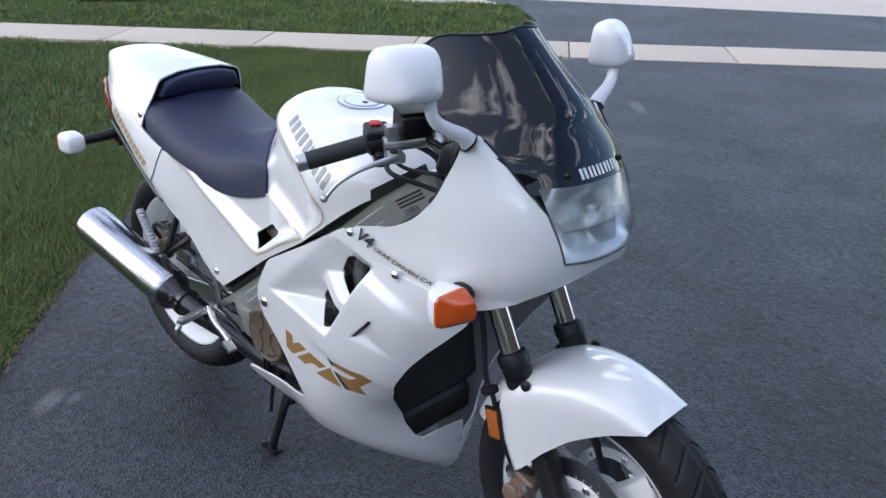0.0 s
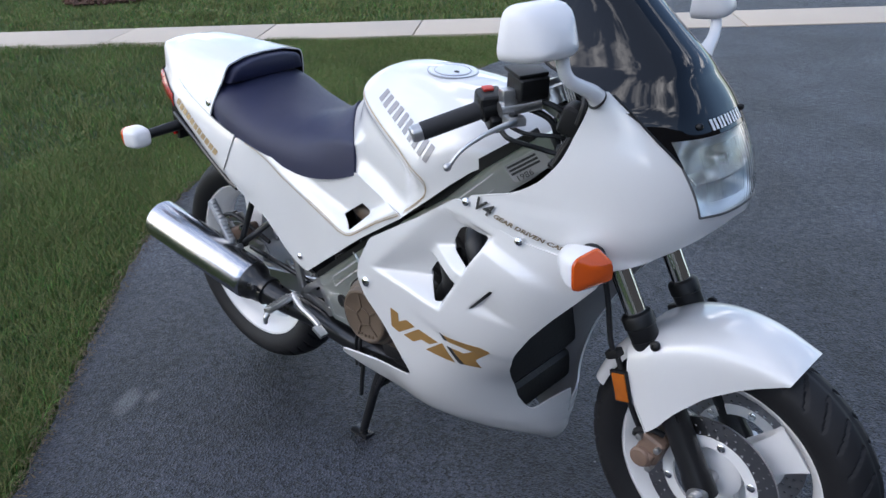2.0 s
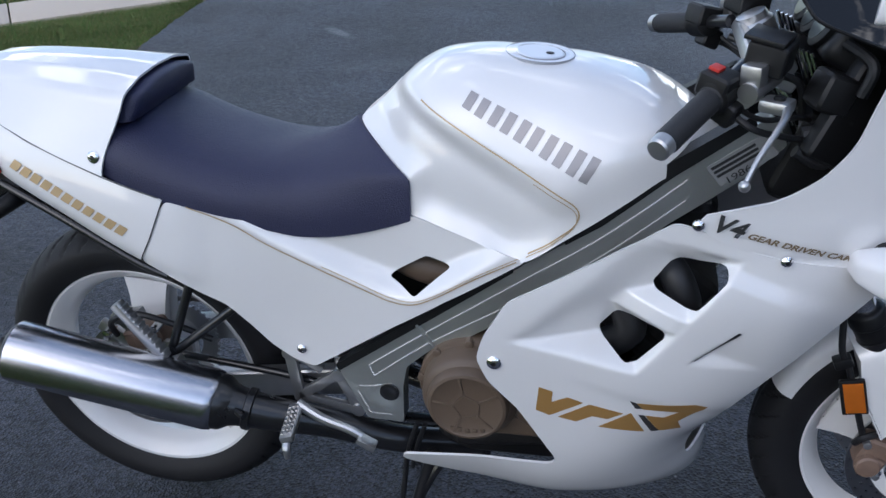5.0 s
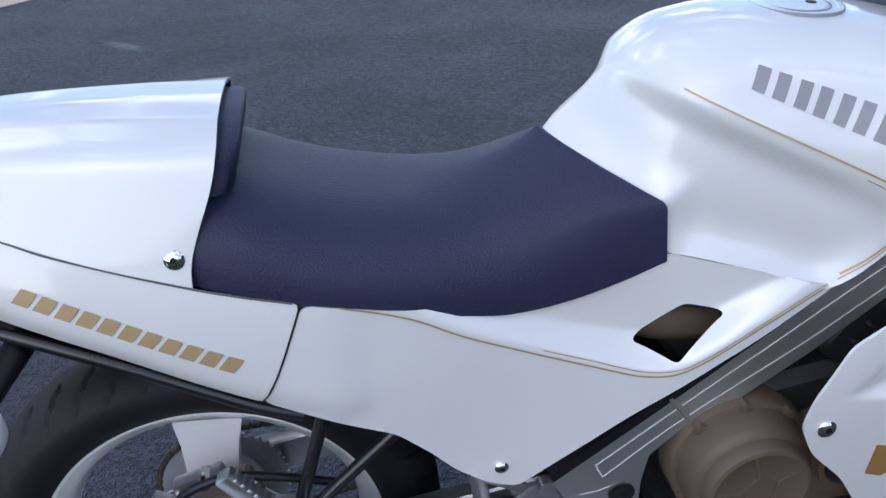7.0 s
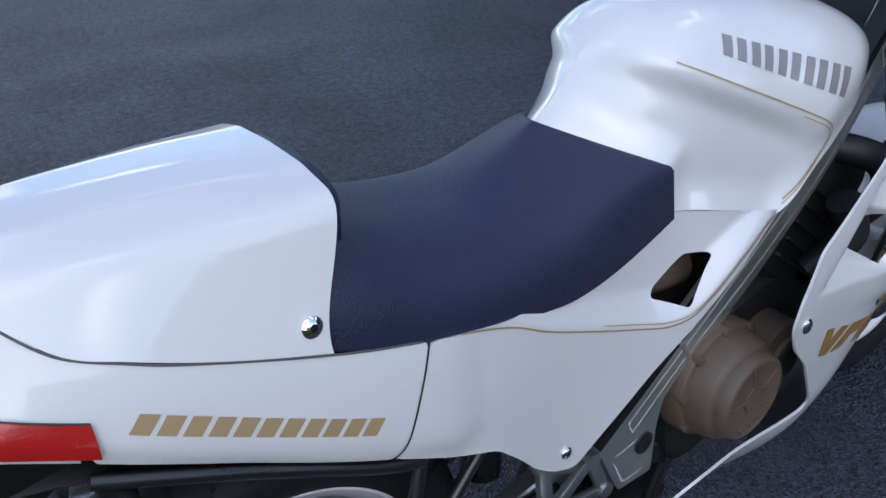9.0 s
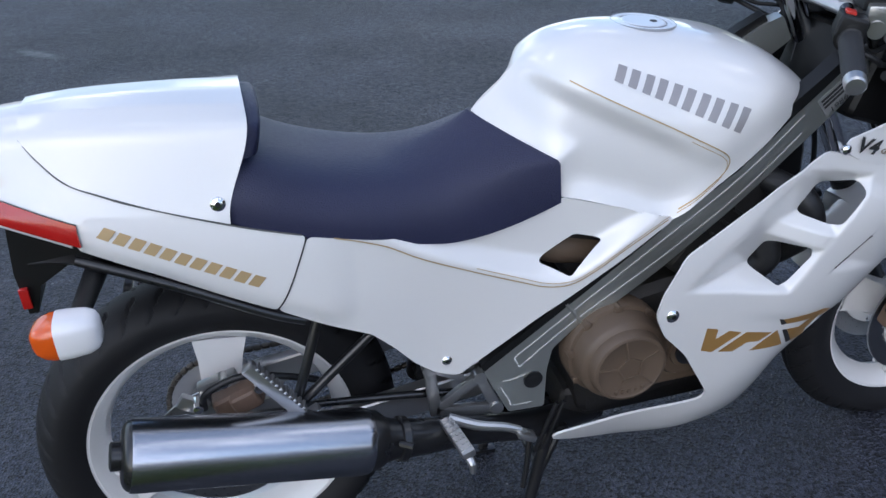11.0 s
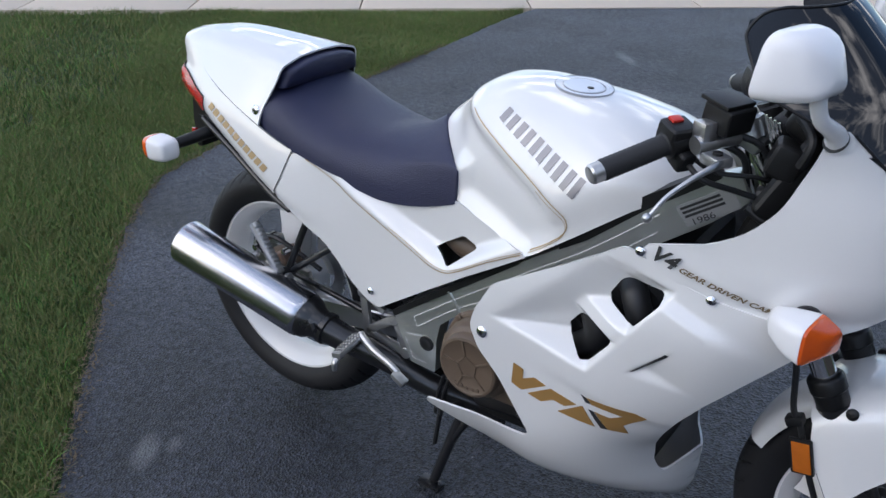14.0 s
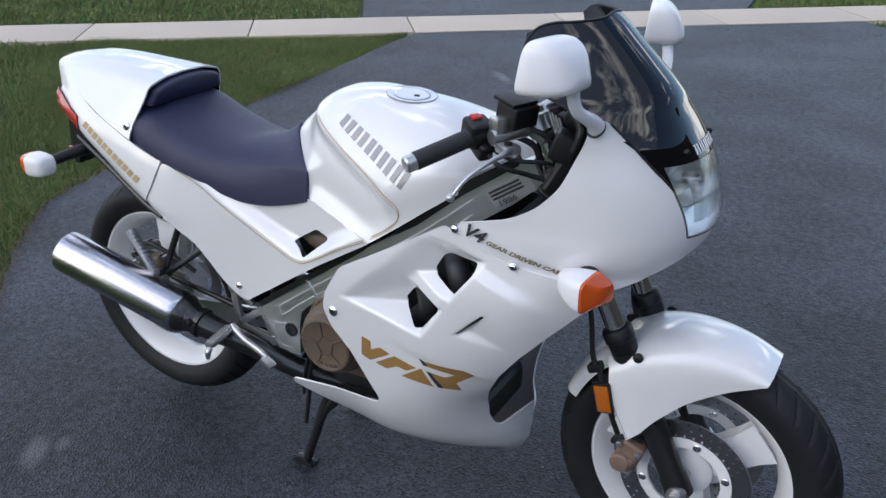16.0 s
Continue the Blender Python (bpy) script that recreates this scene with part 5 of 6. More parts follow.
for side in (RIGHT, LEFT):
    y = side * 0.088
    bm = bmesh.new()
    tube(bm, [fork_at(0.56, y), fork_at(1.02, y)], 0.0205, 24)
    leg = part("fork_leg", bm, CHROME, bike, "chromed fork tube with black slider")
    bm = bmesh.new()
    a = fork_at(0.265, y)
    turned(bm, a, a + FORK_D, [(0, 0.024), (0.004, 0.030), (0.05, 0.030), (0.06, 0.027), (0.33, 0.028), (0.335, 0.029)], 24)
    part("slider", bm, BLACK_METAL, leg, "black fork slider")
    bm = bmesh.new()
    a = fork_at(0.565, y)
    turned(bm, a, a + FORK_D, [(0, 0.0265), (0.002, 0.0275), (0.028, 0.0285), (0.031, 0.0310), (0.052, 0.0310), (0.055, 0.0295), (0.058, 0.0265), (0.059, 0.022)], 28)
    part("dust_boot", bm, BLACK, leg, "black rubber fork boot")
    bm = bmesh.new()
    turned(bm, (F_AXLE.x, side * 0.135, F_AXLE.z - 0.01), (F_AXLE.x, 0, F_AXLE.z - 0.01), [(0, 0.009), (0.002, 0.013), (0.014, 0.013), (0.015, 0.02), (0.03, 0.02)], 18)
    part("axle_clamp", bm, CAST, leg)
    # caliper behind the leg
    bm = bmesh.new()
    cy = side * 0.098
    box(bm, pose(0.570, cy, 0.340, 0, 20, 0), (0.052, 0.040, 0.062), 0.012, 3)
    box(bm, pose(0.563, cy - side * -0.018, 0.325, 0, 20, 0), (0.040, 0.022, 0.036), 0.009, 3)
    turned(bm, (0.558, cy + side * 0.034, 0.325), (0.558, 0, 0.325), [(0, 0.009), (0.001, 0.018), (0.004, 0.021), (0.014, 0.021)], 24)
    cal = part("brake_caliper", bm, CALIPER, bike, "weathered bronze brake caliper")
    for p in ((0.552, 0.368), (0.592, 0.352), (0.575, 0.302)):
        bm = bmesh.new()
        turned(bm, (p[0], cy + side * 0.028, p[1]), (p[0], 0, p[1]), [(0, 0.005), (0.001, 0.007), (0.02, 0.007)], 8)
        part("caliper_bolt", bm, CAST, cal)
    bm = bmesh.new()
    tube(bm, [(0.535, cy + side * 0.01, 0.360), (0.545, cy + side * 0.018, 0.378), (0.572, cy + side * 0.012, 0.386), (0.592, cy, 0.376)], 0.006, 8)
    part("banjo_pipe", bm, HOSE, cal)
bm = bmesh.new()
turned(bm, (F_AXLE.x, -0.10, F_AXLE.z), (F_AXLE.x, 1, F_AXLE.z), [(0, 0.012), (0.2, 0.012)], 16)
part("axle", bm, CAST, front)

# Front mudguard: crown with deep flanks that end in a slanted rear edge.
crown = spline((62, 0.307), (66, 0.312), (75, 0.3175), (88, 0.320), (112, 0.320), (130, 0.315), (154, 0.306))
flank = spline((61, 0.300), (64, 0.296), (68, 0.277), (73, 0.258), (84, 0.222), (94, 0.198), (105, 0.169), (115, 0.147), (124, 0.146))
rows = []
angles = [64.0 + 60.0 * i / 36 for i in range(37)] + [124.2 + 30 * i / 14 for i in range(15)]
for th in angles:
    row = []
    r1, r0 = crown(th), flank(th) if th <= 124 else crown(th) - 0.034
    wid = 0.082 if th <= 124 else 0.068
    taper = min(1.0, max(0.0, (th - 64) / 50))
    wid *= 0.84 + 0.16 * taper
    for k in range(33):
        c, s = super_arc(k, 32, 3.0 + 2.5 * taper if th <= 124 else 3.2)
        rad = r0 + (r1 - r0) * s
        shift = 17 * max(0.0, (0.29 - rad) / 0.16) * smooth(95, 124, th) if th <= 124 else 0.0
        a = radians(th + shift)
        wy = wid + 0.047 * smooth(0.338, 0.30, rad) * taper if th <= 124 else wid
        row.append((F_AXLE.x + rad * math.cos(a), c * wy, F_AXLE.z + rad * math.sin(a)))
    rows.append(row)
skin("front_mudguard", rows, PEARL, bike, "pearl white front mudguard with deep flanks", thick=0.003, lining=BLACK, sharp=45)
for side in (RIGHT, LEFT):
    bolt("mudguard_bolt", (0.570, side * 0.114, 0.575), (0, side, 0.25), 0.010, BLACK, bike, False)
    bm = bmesh.new()
    box(bm, pose(0.512, side * 0.130, 0.472, 0, -14, side * 6), (0.040, 0.008, 0.068), 0.003)
    rf = part("fork_reflector", bm, BLACK, bike, "amber side reflector in a black frame")
    bm = bmesh.new()
    box(bm, pose(0.5125, side * 0.1345, 0.472, 0, -14, side * 6), (0.031, 0.003, 0.058), 0.0012)
    part("lens", bm, REFLECTOR, rf)
    bm = bmesh.new()
    tube(bm, [(0.42, side * 0.10, 0.80), (0.468, side * 0.122, 0.66), (0.482, side * 0.125, 0.56), (0.498, side * 0.122, 0.525), (0.528, side * 0.118, 0.43), (0.548, side * 0.108, 0.37)], 0.0055, 10)
    part("brake_hose", bm, HOSE, bike, "black rubber brake hose")
    bm = bmesh.new()
    box(bm, pose(0.488, side * 0.120, 0.533, 0, -25, 0), (0.03, 0.024, 0.018), 0.005)
    part("hose_clip", bm, BLACK, bike)

# Aluminium beam frame.
beam_y = spline((-0.36, 0.160), (-0.2, 0.164), (0.0, 0.164), (0.15, 0.158), (0.25, 0.145), (0.38, 0.118))
BEAM = [(-0.353, 0.462), (-0.242, 0.543), (-0.021, 0.701), (0.10, 0.780), (0.20, 0.862), (0.30, 0.930), (0.335, 0.946), (0.356, 0.900), (0.30, 0.852), (0.201, 0.783), (0.08, 0.690), (-0.027, 0.612), (-0.13, 0.545), (-0.185, 0.520), (-0.226, 0.484), (-0.236, 0.440), (-0.240, 0.358), (-0.308, 0.360), (-0.328, 0.405)]
for side in (RIGHT, LEFT):
    panel("frame_beam", rounded(BEAM, 0.006, 2), lambda x, z: beam_y(x), side, ALLOY, bike, "brushed aluminium frame beam", thick=0.034, step=0.02)
    for off in (0.20, 0.64):
        pts = [(-0.30 + 0.02 * off, 0.49 - 0.05 * off), (-0.185, 0.572 - 0.055 * off), (-0.021, 0.69 - 0.078 * off), (0.10, 0.772 - 0.075 * off), (0.22, 0.868 - 0.075 * off)]
        ribbon("beam_line", pts, lambda x, z: beam_y(x), side, 0.0018, WHEEL_WHITE, bike, lift=0.0008)
    ribbon("beam_line", [(-0.296, 0.480), (-0.292, 0.469), (-0.287, 0.458)], lambda x, z: beam_y(x), side, 0.0018, WHEEL_WHITE, bike, lift=0.0008)
    # Black strip laid on for the shaded gap between tank and beam.
    panel("beam_gap_shade", rounded([(0.045, 0.742), (0.10, 0.777), (0.20, 0.859), (0.31, 0.934), (0.302, 0.949), (0.19, 0.880), (0.088, 0.799), (0.038, 0.766)], 0.003, 2), lambda x, z: beam_y(x), side, BLACK, bike, "black strip in place of the shaded gap over the frame beam", thick=0.03, step=0.02, lift=0.003)
    bm = bmesh.new()
    tube(bm, [(-0.203, side * 0.1635, 0.574), (-0.188, side * 0.1640, 0.553), (-0.174, side * 0.1635, 0.530)], 0.0042, 10)
    part("weld_bead", bm, ALLOY, bike)
    bm = bmesh.new()
    turned(bm, (-0.262, side * 0.168, 0.425), (-0.262, 0, 0.425), [(0.003, 0.006), (0.001, 0.011), (0.001, 0.015), (0.002, 0.018), (0.012, 0.018)], 20)
    part("pivot_bolt", bm, BLACK_METAL, bike)
    ribbon("beam_line", [(-0.318, 0.432), (-0.296, 0.434), (-0.276, 0.440)], lambda x, z: beam_y(x), side, 0.0018, WHEEL_WHITE, bike, lift=0.0008)
    ribbon("beam_line", [(-0.322, 0.420), (-0.306, 0.386), (-0.300, 0.374), (-0.262, 0.374)], lambda x, z: beam_y(x), side, 0.0016, WHEEL_WHITE, bike, lift=0.0008)
    # Black strip on the beam's top edge draws the shade under the cover.
    panel("beam_gap_shade", rounded([(-0.352, 0.462), (-0.242, 0.541), (-0.035, 0.689), (-0.042, 0.703), (-0.248, 0.554), (-0.358, 0.475)], 0.003, 2), lambda x, z: beam_y(x), side, BLACK, bike, "black strip in place of the shaded gap under the side cover", thick=0.02, step=0.02, lift=0.0025)
panel("warning_label", rounded([(0.244, 0.872), (0.322, 0.921), (0.346, 0.889), (0.268, 0.840)], 0.004, 2), lambda x, z: beam_y(x), RIGHT, LABEL, bike, "grey foil label with small print", thick=0.0006, lift=0.0012, step=0.02)
for k in range(3):
    a = Vector((0.2505, 0.871)) + Vector((0.0058, -0.0077)) * k * 0.8
    panel("print_bar", [a, a + Vector((0.058, 0.0365)), a + Vector((0.0605, 0.0328)), a + Vector((0.0025, -0.0037))], lambda x, z: beam_y(x), RIGHT, BLACK_DECAL, bike, thick=0.0004, lift=0.0020, step=0.03)
writing("1986", 0.016, (0.276, 0.8455), (0.346, 0.8905), lambda x, z: beam_y(x), RIGHT, BLACK_DECAL, "writing", 0.0, 1.3, 0.0045, 0.0)

# Engine, kept dark, with its bronze clutch cover.
bm = bmesh.new()
box(bm, pose(0.02, 0, 0.44, 0, -8, 0), (0.40, 0.30, 0.26), 0.04, 3)
engine = part("engine", bm, ENGINE_DARK, bike, "dark engine castings")
for name, m, size in (("cylinder_bank", pose(0.14, 0, 0.63, 0, 38, 0), (0.20, 0.30, 0.24)), ("cylinder_bank", pose(-0.12, 0, 0.64, 0, -32, 0), (0.16, 0.22, 0.22)), ("sump", pose(0.02, 0, 0.30), (0.42, 0.24, 0.08))):
    bm = bmesh.new()
    box(bm, m, size, 0.025, 3)
    part(name, bm, ENGINE_DARK, engine)
for k in range(5):
    bm = bmesh.new()
    box(bm, pose(0.10 + 0.018 * k, 0, 0.56 + 0.022 * k, 0, 38, 0), (0.17, 0.318, 0.006), 0.002)
    part("cooling_fin", bm, ENGINE_DARK, engine)
bm = bmesh.new()
turned(bm, (-0.108, -0.14, 0.462), (-0.108, -1, 0.462), [(0, 0.096), (0.030, 0.095), (0.035, 0.092), (0.037, 0.086), (0.066, 0.082), (0.072, 0.078), (0.076, 0.071), (0.090, 0.069), (0.094, 0.066), (0.0955, 0.061), (0.0935, 0.058), (0.0935, 0.02)], 48)
clutch = part("clutch_cover", bm, BRONZE, bike, "round bronze painted clutch cover")
for k in range(5):
    a = 2 * math.pi * k / 5 + 0.5
    bm = bmesh.new()
    box(bm, Matrix.Translation((-0.108 + 0.041 * math.cos(a), -0.2340, 0.462 + 0.041 * math.sin(a))) @ pose(0, 0, 0, 0, -math.degrees(a), 0), (0.034, 0.0044, 0.0042), 0.001)
    # a raised pentagon joins the ribs at the hub
    h = a + math.pi / 5
    box(bm, Matrix.Translation((-0.108 + 0.0195 * math.cos(h), -0.2340, 0.462 + 0.0195 * math.sin(h))) @ pose(0, 0, 0, 0, -math.degrees(h), 0), (0.0040, 0.0044, 0.026), 0.001)
    part("raised_rib", bm, BRONZE, clutch)
    bm = bmesh.new()
    box(bm, pose(-0.134 + 0.013 * k, -0.2340, 0.417 - 0.002 * (2 - abs(k - 2))), (0.007, 0.0036, 0.007), 0.0008)
    part("raised_mark", bm, BRONZE, clutch)
for k in range(9):
    a = 2 * math.pi * k / 9 + 0.2
    bm = bmesh.new()
    turned(bm, (-0.108 + 0.089 * math.cos(a), -0.182, 0.462 + 0.089 * math.sin(a)), (-0.108 + 0.089 * math.cos(a), 0, 0.462 + 0.089 * math.sin(a)), [(0, 0.006), (0.001, 0.008), (0.02, 0.008)], 8)
    part("cover_screw", bm, BRONZE, clutch)
bm = bmesh.new()
turned(bm, (0.018, -0.14, 0.452), (0.018, -1, 0.452), [(0, 0.062), (0.05, 0.060), (0.056, 0.055), (0.060, 0.036), (0.066, 0.034), (0.067, 0.01)], 32)
box(bm, pose(-0.03, -0.165, 0.395), (0.20, 0.05, 0.05), 0.015, 3)
part("side_cover_engine", bm, BRONZE, bike, "bronze painted crankcase cover")
bm = bmesh.new()
turned(bm, (0.018, -0.2055, 0.452), (0.018, -1, 0.452), [(0, 0.026), (0.005, 0.026), (0.007, 0.022), (0.007, 0.008)], 24)
part("inspection_plug", bm, BLACK_METAL, bike)
# Radiator and inner ducts.
bm = bmesh.new()
box(bm, pose(0.185, 0, 0.52, 0, 14, 0), (0.035, 0.22, 0.28), 0.006)
radiator = part("radiator", bm, BLACK, bike, "black radiator behind the fairing opening")
for k in range(16):
    bm = bmesh.new()
    box(bm, pose(0.2035 + 0.0045 * (k - 8), 0, 0.52 + 0.0175 * (k - 8), 0, 14, 0), (0.006, 0.21, 0.004), 0)
    part("fin", bm, BLACK, radiator)
bm = bmesh.new()
tube(bm, [(0.20, -0.16, 0.60), (0.23, -0.20, 0.66), (0.21, -0.195, 0.72), (0.17, -0.13, 0.74)], 0.024, 14)
tube(bm, [(0.10, -0.17, 0.56), (0.15, -0.20, 0.62), (0.13, -0.19, 0.68)], 0.026, 14)
part("coolant_hose", bm, HOSE, bike)
bm = bmesh.new()
box(bm, pose(0.02, 0, 0.73, 0, -3, 0), (0.52, 0.21, 0.10), 0.03, 3)
box(bm, pose(-0.50, 0, 0.73, 0, 14, 0), (0.34, 0.19, 0.10), 0.03, 3)
part("airbox", bm, BLACK, bike)
# Added black boards behind the air slots block glints and keep them dark.
for side in (RIGHT, LEFT):
    bm = bmesh.new()
    box(bm, pose(-0.20, side * 0.06, 0.66, 0, -30, 0), (0.22, 0.02, 0.16), 0.008)
    part("slot_blackout", bm, BLACK, bike)
# Belly pan floor.
bm = bmesh.new()
tube(bm, [(0.20, 0, 0.27), (0.10, 0, 0.27), (-0.18, 0, 0.29)], [0.02, 0.06, 0.05], 14)
part("exhaust_collector", bm, BLACK_METAL, bike)
for y in (-0.05, 0.05):
    bm = bmesh.new()
    tube(bm, [(0.13, y, 0.46), (0.14, y, 0.31), (0.10, y, 0.255), (-0.15, y, 0.265), (-0.30, y * 1.6, 0.285)], 0.021, 14)
    part("exhaust_header", bm, BLACK_METAL, bike)

# Mufflers.
for side in (RIGHT, LEFT):
    T, F = Vector((-0.958, side * 0.247, 0.515)), Vector((-0.572, side * 0.212, 0.408))
    ln = (F - T).length
    bm = bmesh.new()
    turned(bm, T, F, [(0.022, 0.050), (0.023, 0.0555), (0.03, 0.0565), (ln - 0.015, 0.0565), (ln - 0.004, 0.054), (ln, 0.050)], 48)
    muf = part("muffler", bm, STEEL, bike, "brushed stainless steel muffler")
    bm = bmesh.new()
    turned(bm, T, F, [(0.010, 0.030), (0.011, 0.040), (0.014, 0.047), (0.019, 0.0525), (0.026, 0.0545), (0.030, 0.045)], 40)
    turned(bm, T - (F - T).normalized() * 0.006, F, [(0, 0.018), (0.002, 0.022), (0.02, 0.022)], 24)
    part("end_cap", bm, BLACK_METAL, muf, "dark muffler end cap")
    bm = bmesh.new()
    tube(bm, [F + (T - F) * 0.01, F - (T - F).normalized() * 0.04, (-0.47, side * 0.195, 0.375), (-0.38, side * 0.17, 0.345), (-0.25, side * 0.13, 0.29), (-0.10, side * 0.08, 0.255)], [0.050, 0.036, 0.031, 0.027, 0.027, 0.027], 20)
    turned(bm, F - (F - T).normalized() * 0.004, F + (F - T), [(0, 0.0505), (0.002, 0.052), (0.016, 0.050), (0.03, 0.040), (0.036, 0.038)], 30)
    part("exhaust_pipe", bm, BLACK_METAL, muf, "black exhaust pipe")
    bm = bmesh.new()
    c = F + (F - T).normalized() * 0.05
    turned(bm, c, c + (F - T), [(0, 0.036), (0.002, 0.039), (0.014, 0.039), (0.016, 0.036)], 24)
    tube(bm, [c + Vector((0, side * 0.035, 0.02)), c + Vector((0.02, side * 0.05, 0.02))], 0.006, 8)
    part("pipe_clamp", bm, BLACK_METAL, muf)

# Swing arm, chain drive, rear brake.
for side in (RIGHT, LEFT):
    bm = bmesh.new()
    a, b = Vector((-0.26, side * 0.105, 0.415)), Vector((-0.85, side * 0.105, R_AXLE.z))
    d = b - a
    ang = math.degrees(math.atan2(d.z, d.x))
    box(bm, Matrix.Translation((a + b) / 2) @ pose(0, 0, 0, 0, -ang, 0), (d.length, 0.03, 0.058), 0.008, 3)
    box(bm, Matrix.Translation(b) @ pose(0, 0, 0, 0, -ang, 0), (0.09, 0.034, 0.07), 0.012, 3)
    arm = part("swing_arm", bm, CAST, bike, "alloy swing arm")
    bm = bmesh.new()
    turned(bm, (R_AXLE.x, side * 0.140, R_AXLE.z), (R_AXLE.x, 0, R_AXLE.z), [(0, 0.008), (0.001, 0.016), (0.014, 0.016), (0.015, 0.024), (0.025, 0.024)], 6)
    part("axle_nut", bm, CAST, arm)
bm = bmesh.new()
box(bm, pose(-0.36, 0, 0.42, 0, 8, 0), (0.06, 0.2, 0.05), 0.012, 3)
part("swing_arm_bridge", bm, CAST, bike)
bm = bmesh.new()
box(bm, pose(-0.772, -0.082, 0.452, 0, -20, 0), (0.085, 0.05, 0.05), 0.012, 3)
box(bm, pose(-0.760, -0.106, 0.462, 0, -20, 0), (0.05, 0.03, 0.038), 0.010, 3)
rc = part("brake_caliper", bm, CALIPER, bike, "weathered bronze rear brake caliper")
bm = bmesh.new()
box(bm, pose(-0.835, -0.086, 0.448, 0, 35, 0), (0.085, 0.016, 0.026), 0.005, 2)
box(bm, pose(-0.80, -0.092, 0.498, 0, -15, 0), (0.07, 0.022, 0.024), 0.006, 2)
box(bm, pose(-0.720, -0.098, 0.440, 0, 5, 0), (0.10, 0.014, 0.024), 0.005, 2)
part("caliper_bracket", bm, CAST, rc, "cast alloy caliper bracket")
for q in ((-0.862, 0.436), (-0.838, 0.470), (-0.79, 0.512), (-0.735, 0.488)):
    bm = bmesh.new()
    turned(bm, (q[0], -0.122, q[1]), (q[0], 0, q[1]), [(0, 0.006), (0.001, 0.0085), (0.03, 0.0085)], 10)
    part("bracket_bolt", bm, CHROME, rc)
bm = bmesh.new()
tube(bm, [(-0.70, -0.118, 0.438), (-0.50, -0.125, 0.418), (-0.40, -0.130, 0.405)], 0.007, 12)
part("torque_arm", bm, BLACK_METAL, bike, "black brake torque arm")
bm = bmesh.new()
tube(bm, [(-0.83, -0.10, 0.455), (-0.82, -0.12, 0.50), (-0.76, -0.125, 0.525), (-0.69, -0.12, 0.505), (-0.62, -0.11, 0.47)], 0.006, 10)
part("hose", bm, HOSE, rc)
bm = bmesh.new()
turned(bm, (R_AXLE.x, 0.068, R_AXLE.z), (R_AXLE.x, 1, R_AXLE.z), [(0, 0.06), (0.0, 0.094), (0.006, 0.094), (0.006, 0.06), (0, 0.06)], 44)
for k in range(44):
    a = 2 * math.pi * k / 44
    box(bm, Matrix.Translation((R_AXLE.x + 0.0955 * math.cos(a), 0.071, R_AXLE.z + 0.0955 * math.sin(a))) @ pose(0, 0, 0, 0, -math.degrees(a), 0), (0.008, 0.005, 0.007), 0.001, 1)
part("rear_sprocket", bm, DISC, bike, "worn steel rear sprocket")
link_bm = bmesh.new()
box(link_bm, pose(0, 0, 0), (0.017, 0.012, 0.010), 0.003, 1)
chain_run = [(Vector((R_AXLE.x, 0.071, R_AXLE.z + s * 0.1)), Vector((-0.26, 0.071, 0.415 + s * 0.038))) for s in (1, -1)]
chain = part("chain", link_bm, GREASE, bike, "greasy drive chain")
chain_me = chain.data
chain.matrix_local = Matrix.Translation(chain_run[0][0])
for a, b in chain_run:
    n = int((b - a).length / 0.0158)
    ang = math.degrees(math.atan2(b.z - a.z, b.x - a.x))
    for k in range(n + 1):
        lk = new("link", chain_me)
        lk.parent = chain
        lk.matrix_local = Matrix.Translation(-chain_run[0][0]) @ Matrix.Translation(a.lerp(b, k / n)) @ pose(0, 0, 0, 0, -ang, 0)
for k in range(21):
    a = radians(90 + 9 * k)
    lk = new("link", chain_me)
    lk.parent = chain
    lk.matrix_local = Matrix.Translation(-chain_run[0][0]) @ Matrix.Translation((R_AXLE.x + 0.1 * math.cos(a), 0.071, R_AXLE.z + 0.1 * math.sin(a))) @ pose(0, 0, 0, 0, -math.degrees(a) - 90, 0)
bm = bmesh.new()
box(bm, pose(-0.53, 0.075, 0.505, 0, 7, 0), (0.36, 0.05, 0.006), 0.002)
box(bm, pose(-0.53, 0.098, 0.490, 0, 7, 0), (0.36, 0.005, 0.035), 0.002)
part("chain_guard", bm, CAST, bike)
bm = bmesh.new()
turned(bm, (-0.43, 0, 0.36), (-0.40, 0, 0.66), [(0, 0.03), (0.06, 0.03), (0.062, 0.036), (0.25, 0.036), (0.3, 0.02)], 20)
part("shock_absorber", bm, BLACK_METAL, bike)

# Rear inner guard, rails and number bracket.
for side in (RIGHT, LEFT):
    bm = bmesh.new()
    tube(bm, [(-0.955, side * 0.135, 0.792), (-0.83, side * 0.157, 0.738), (-0.70, side * 0.170, 0.668), (-0.645, side * 0.170, 0.642)], 0.0075, 12)
    part("tail_rail", bm, BLACK_METAL, bike)
rows = []
for i in range(21):
    v = i / 20
    x = -1.03 + v * 0.55
    zt = 0.80 - 0.14 * smooth(0.0, 1.0, v)
    rows.append([(x, (k / 8 - 1) * (0.085 + 0.055 * smooth(0, 0.4, v)), zt - 0.03 * abs(k / 8 - 1) ** 3) for k in range(17)])
skin("rear_inner_guard", rows, BLACK, bike, "black plastic inner rear guard", thick=0.006)
side_view = [(-1.045, 0.840), (-1.054, 0.760), (-1.050, 0.690), (-1.036, 0.690), (-1.022, 0.735), (-0.96, 0.772), (-0.89, 0.772), (-0.88, 0.795), (-0.93, 0.825)]
rg = loft("rear_mudguard", [[(x, y, z) for x, z in side_view] for y in (-0.088, -0.084, 0.084, 0.088)], BLACK, bike, "black plastic rear mudguard")
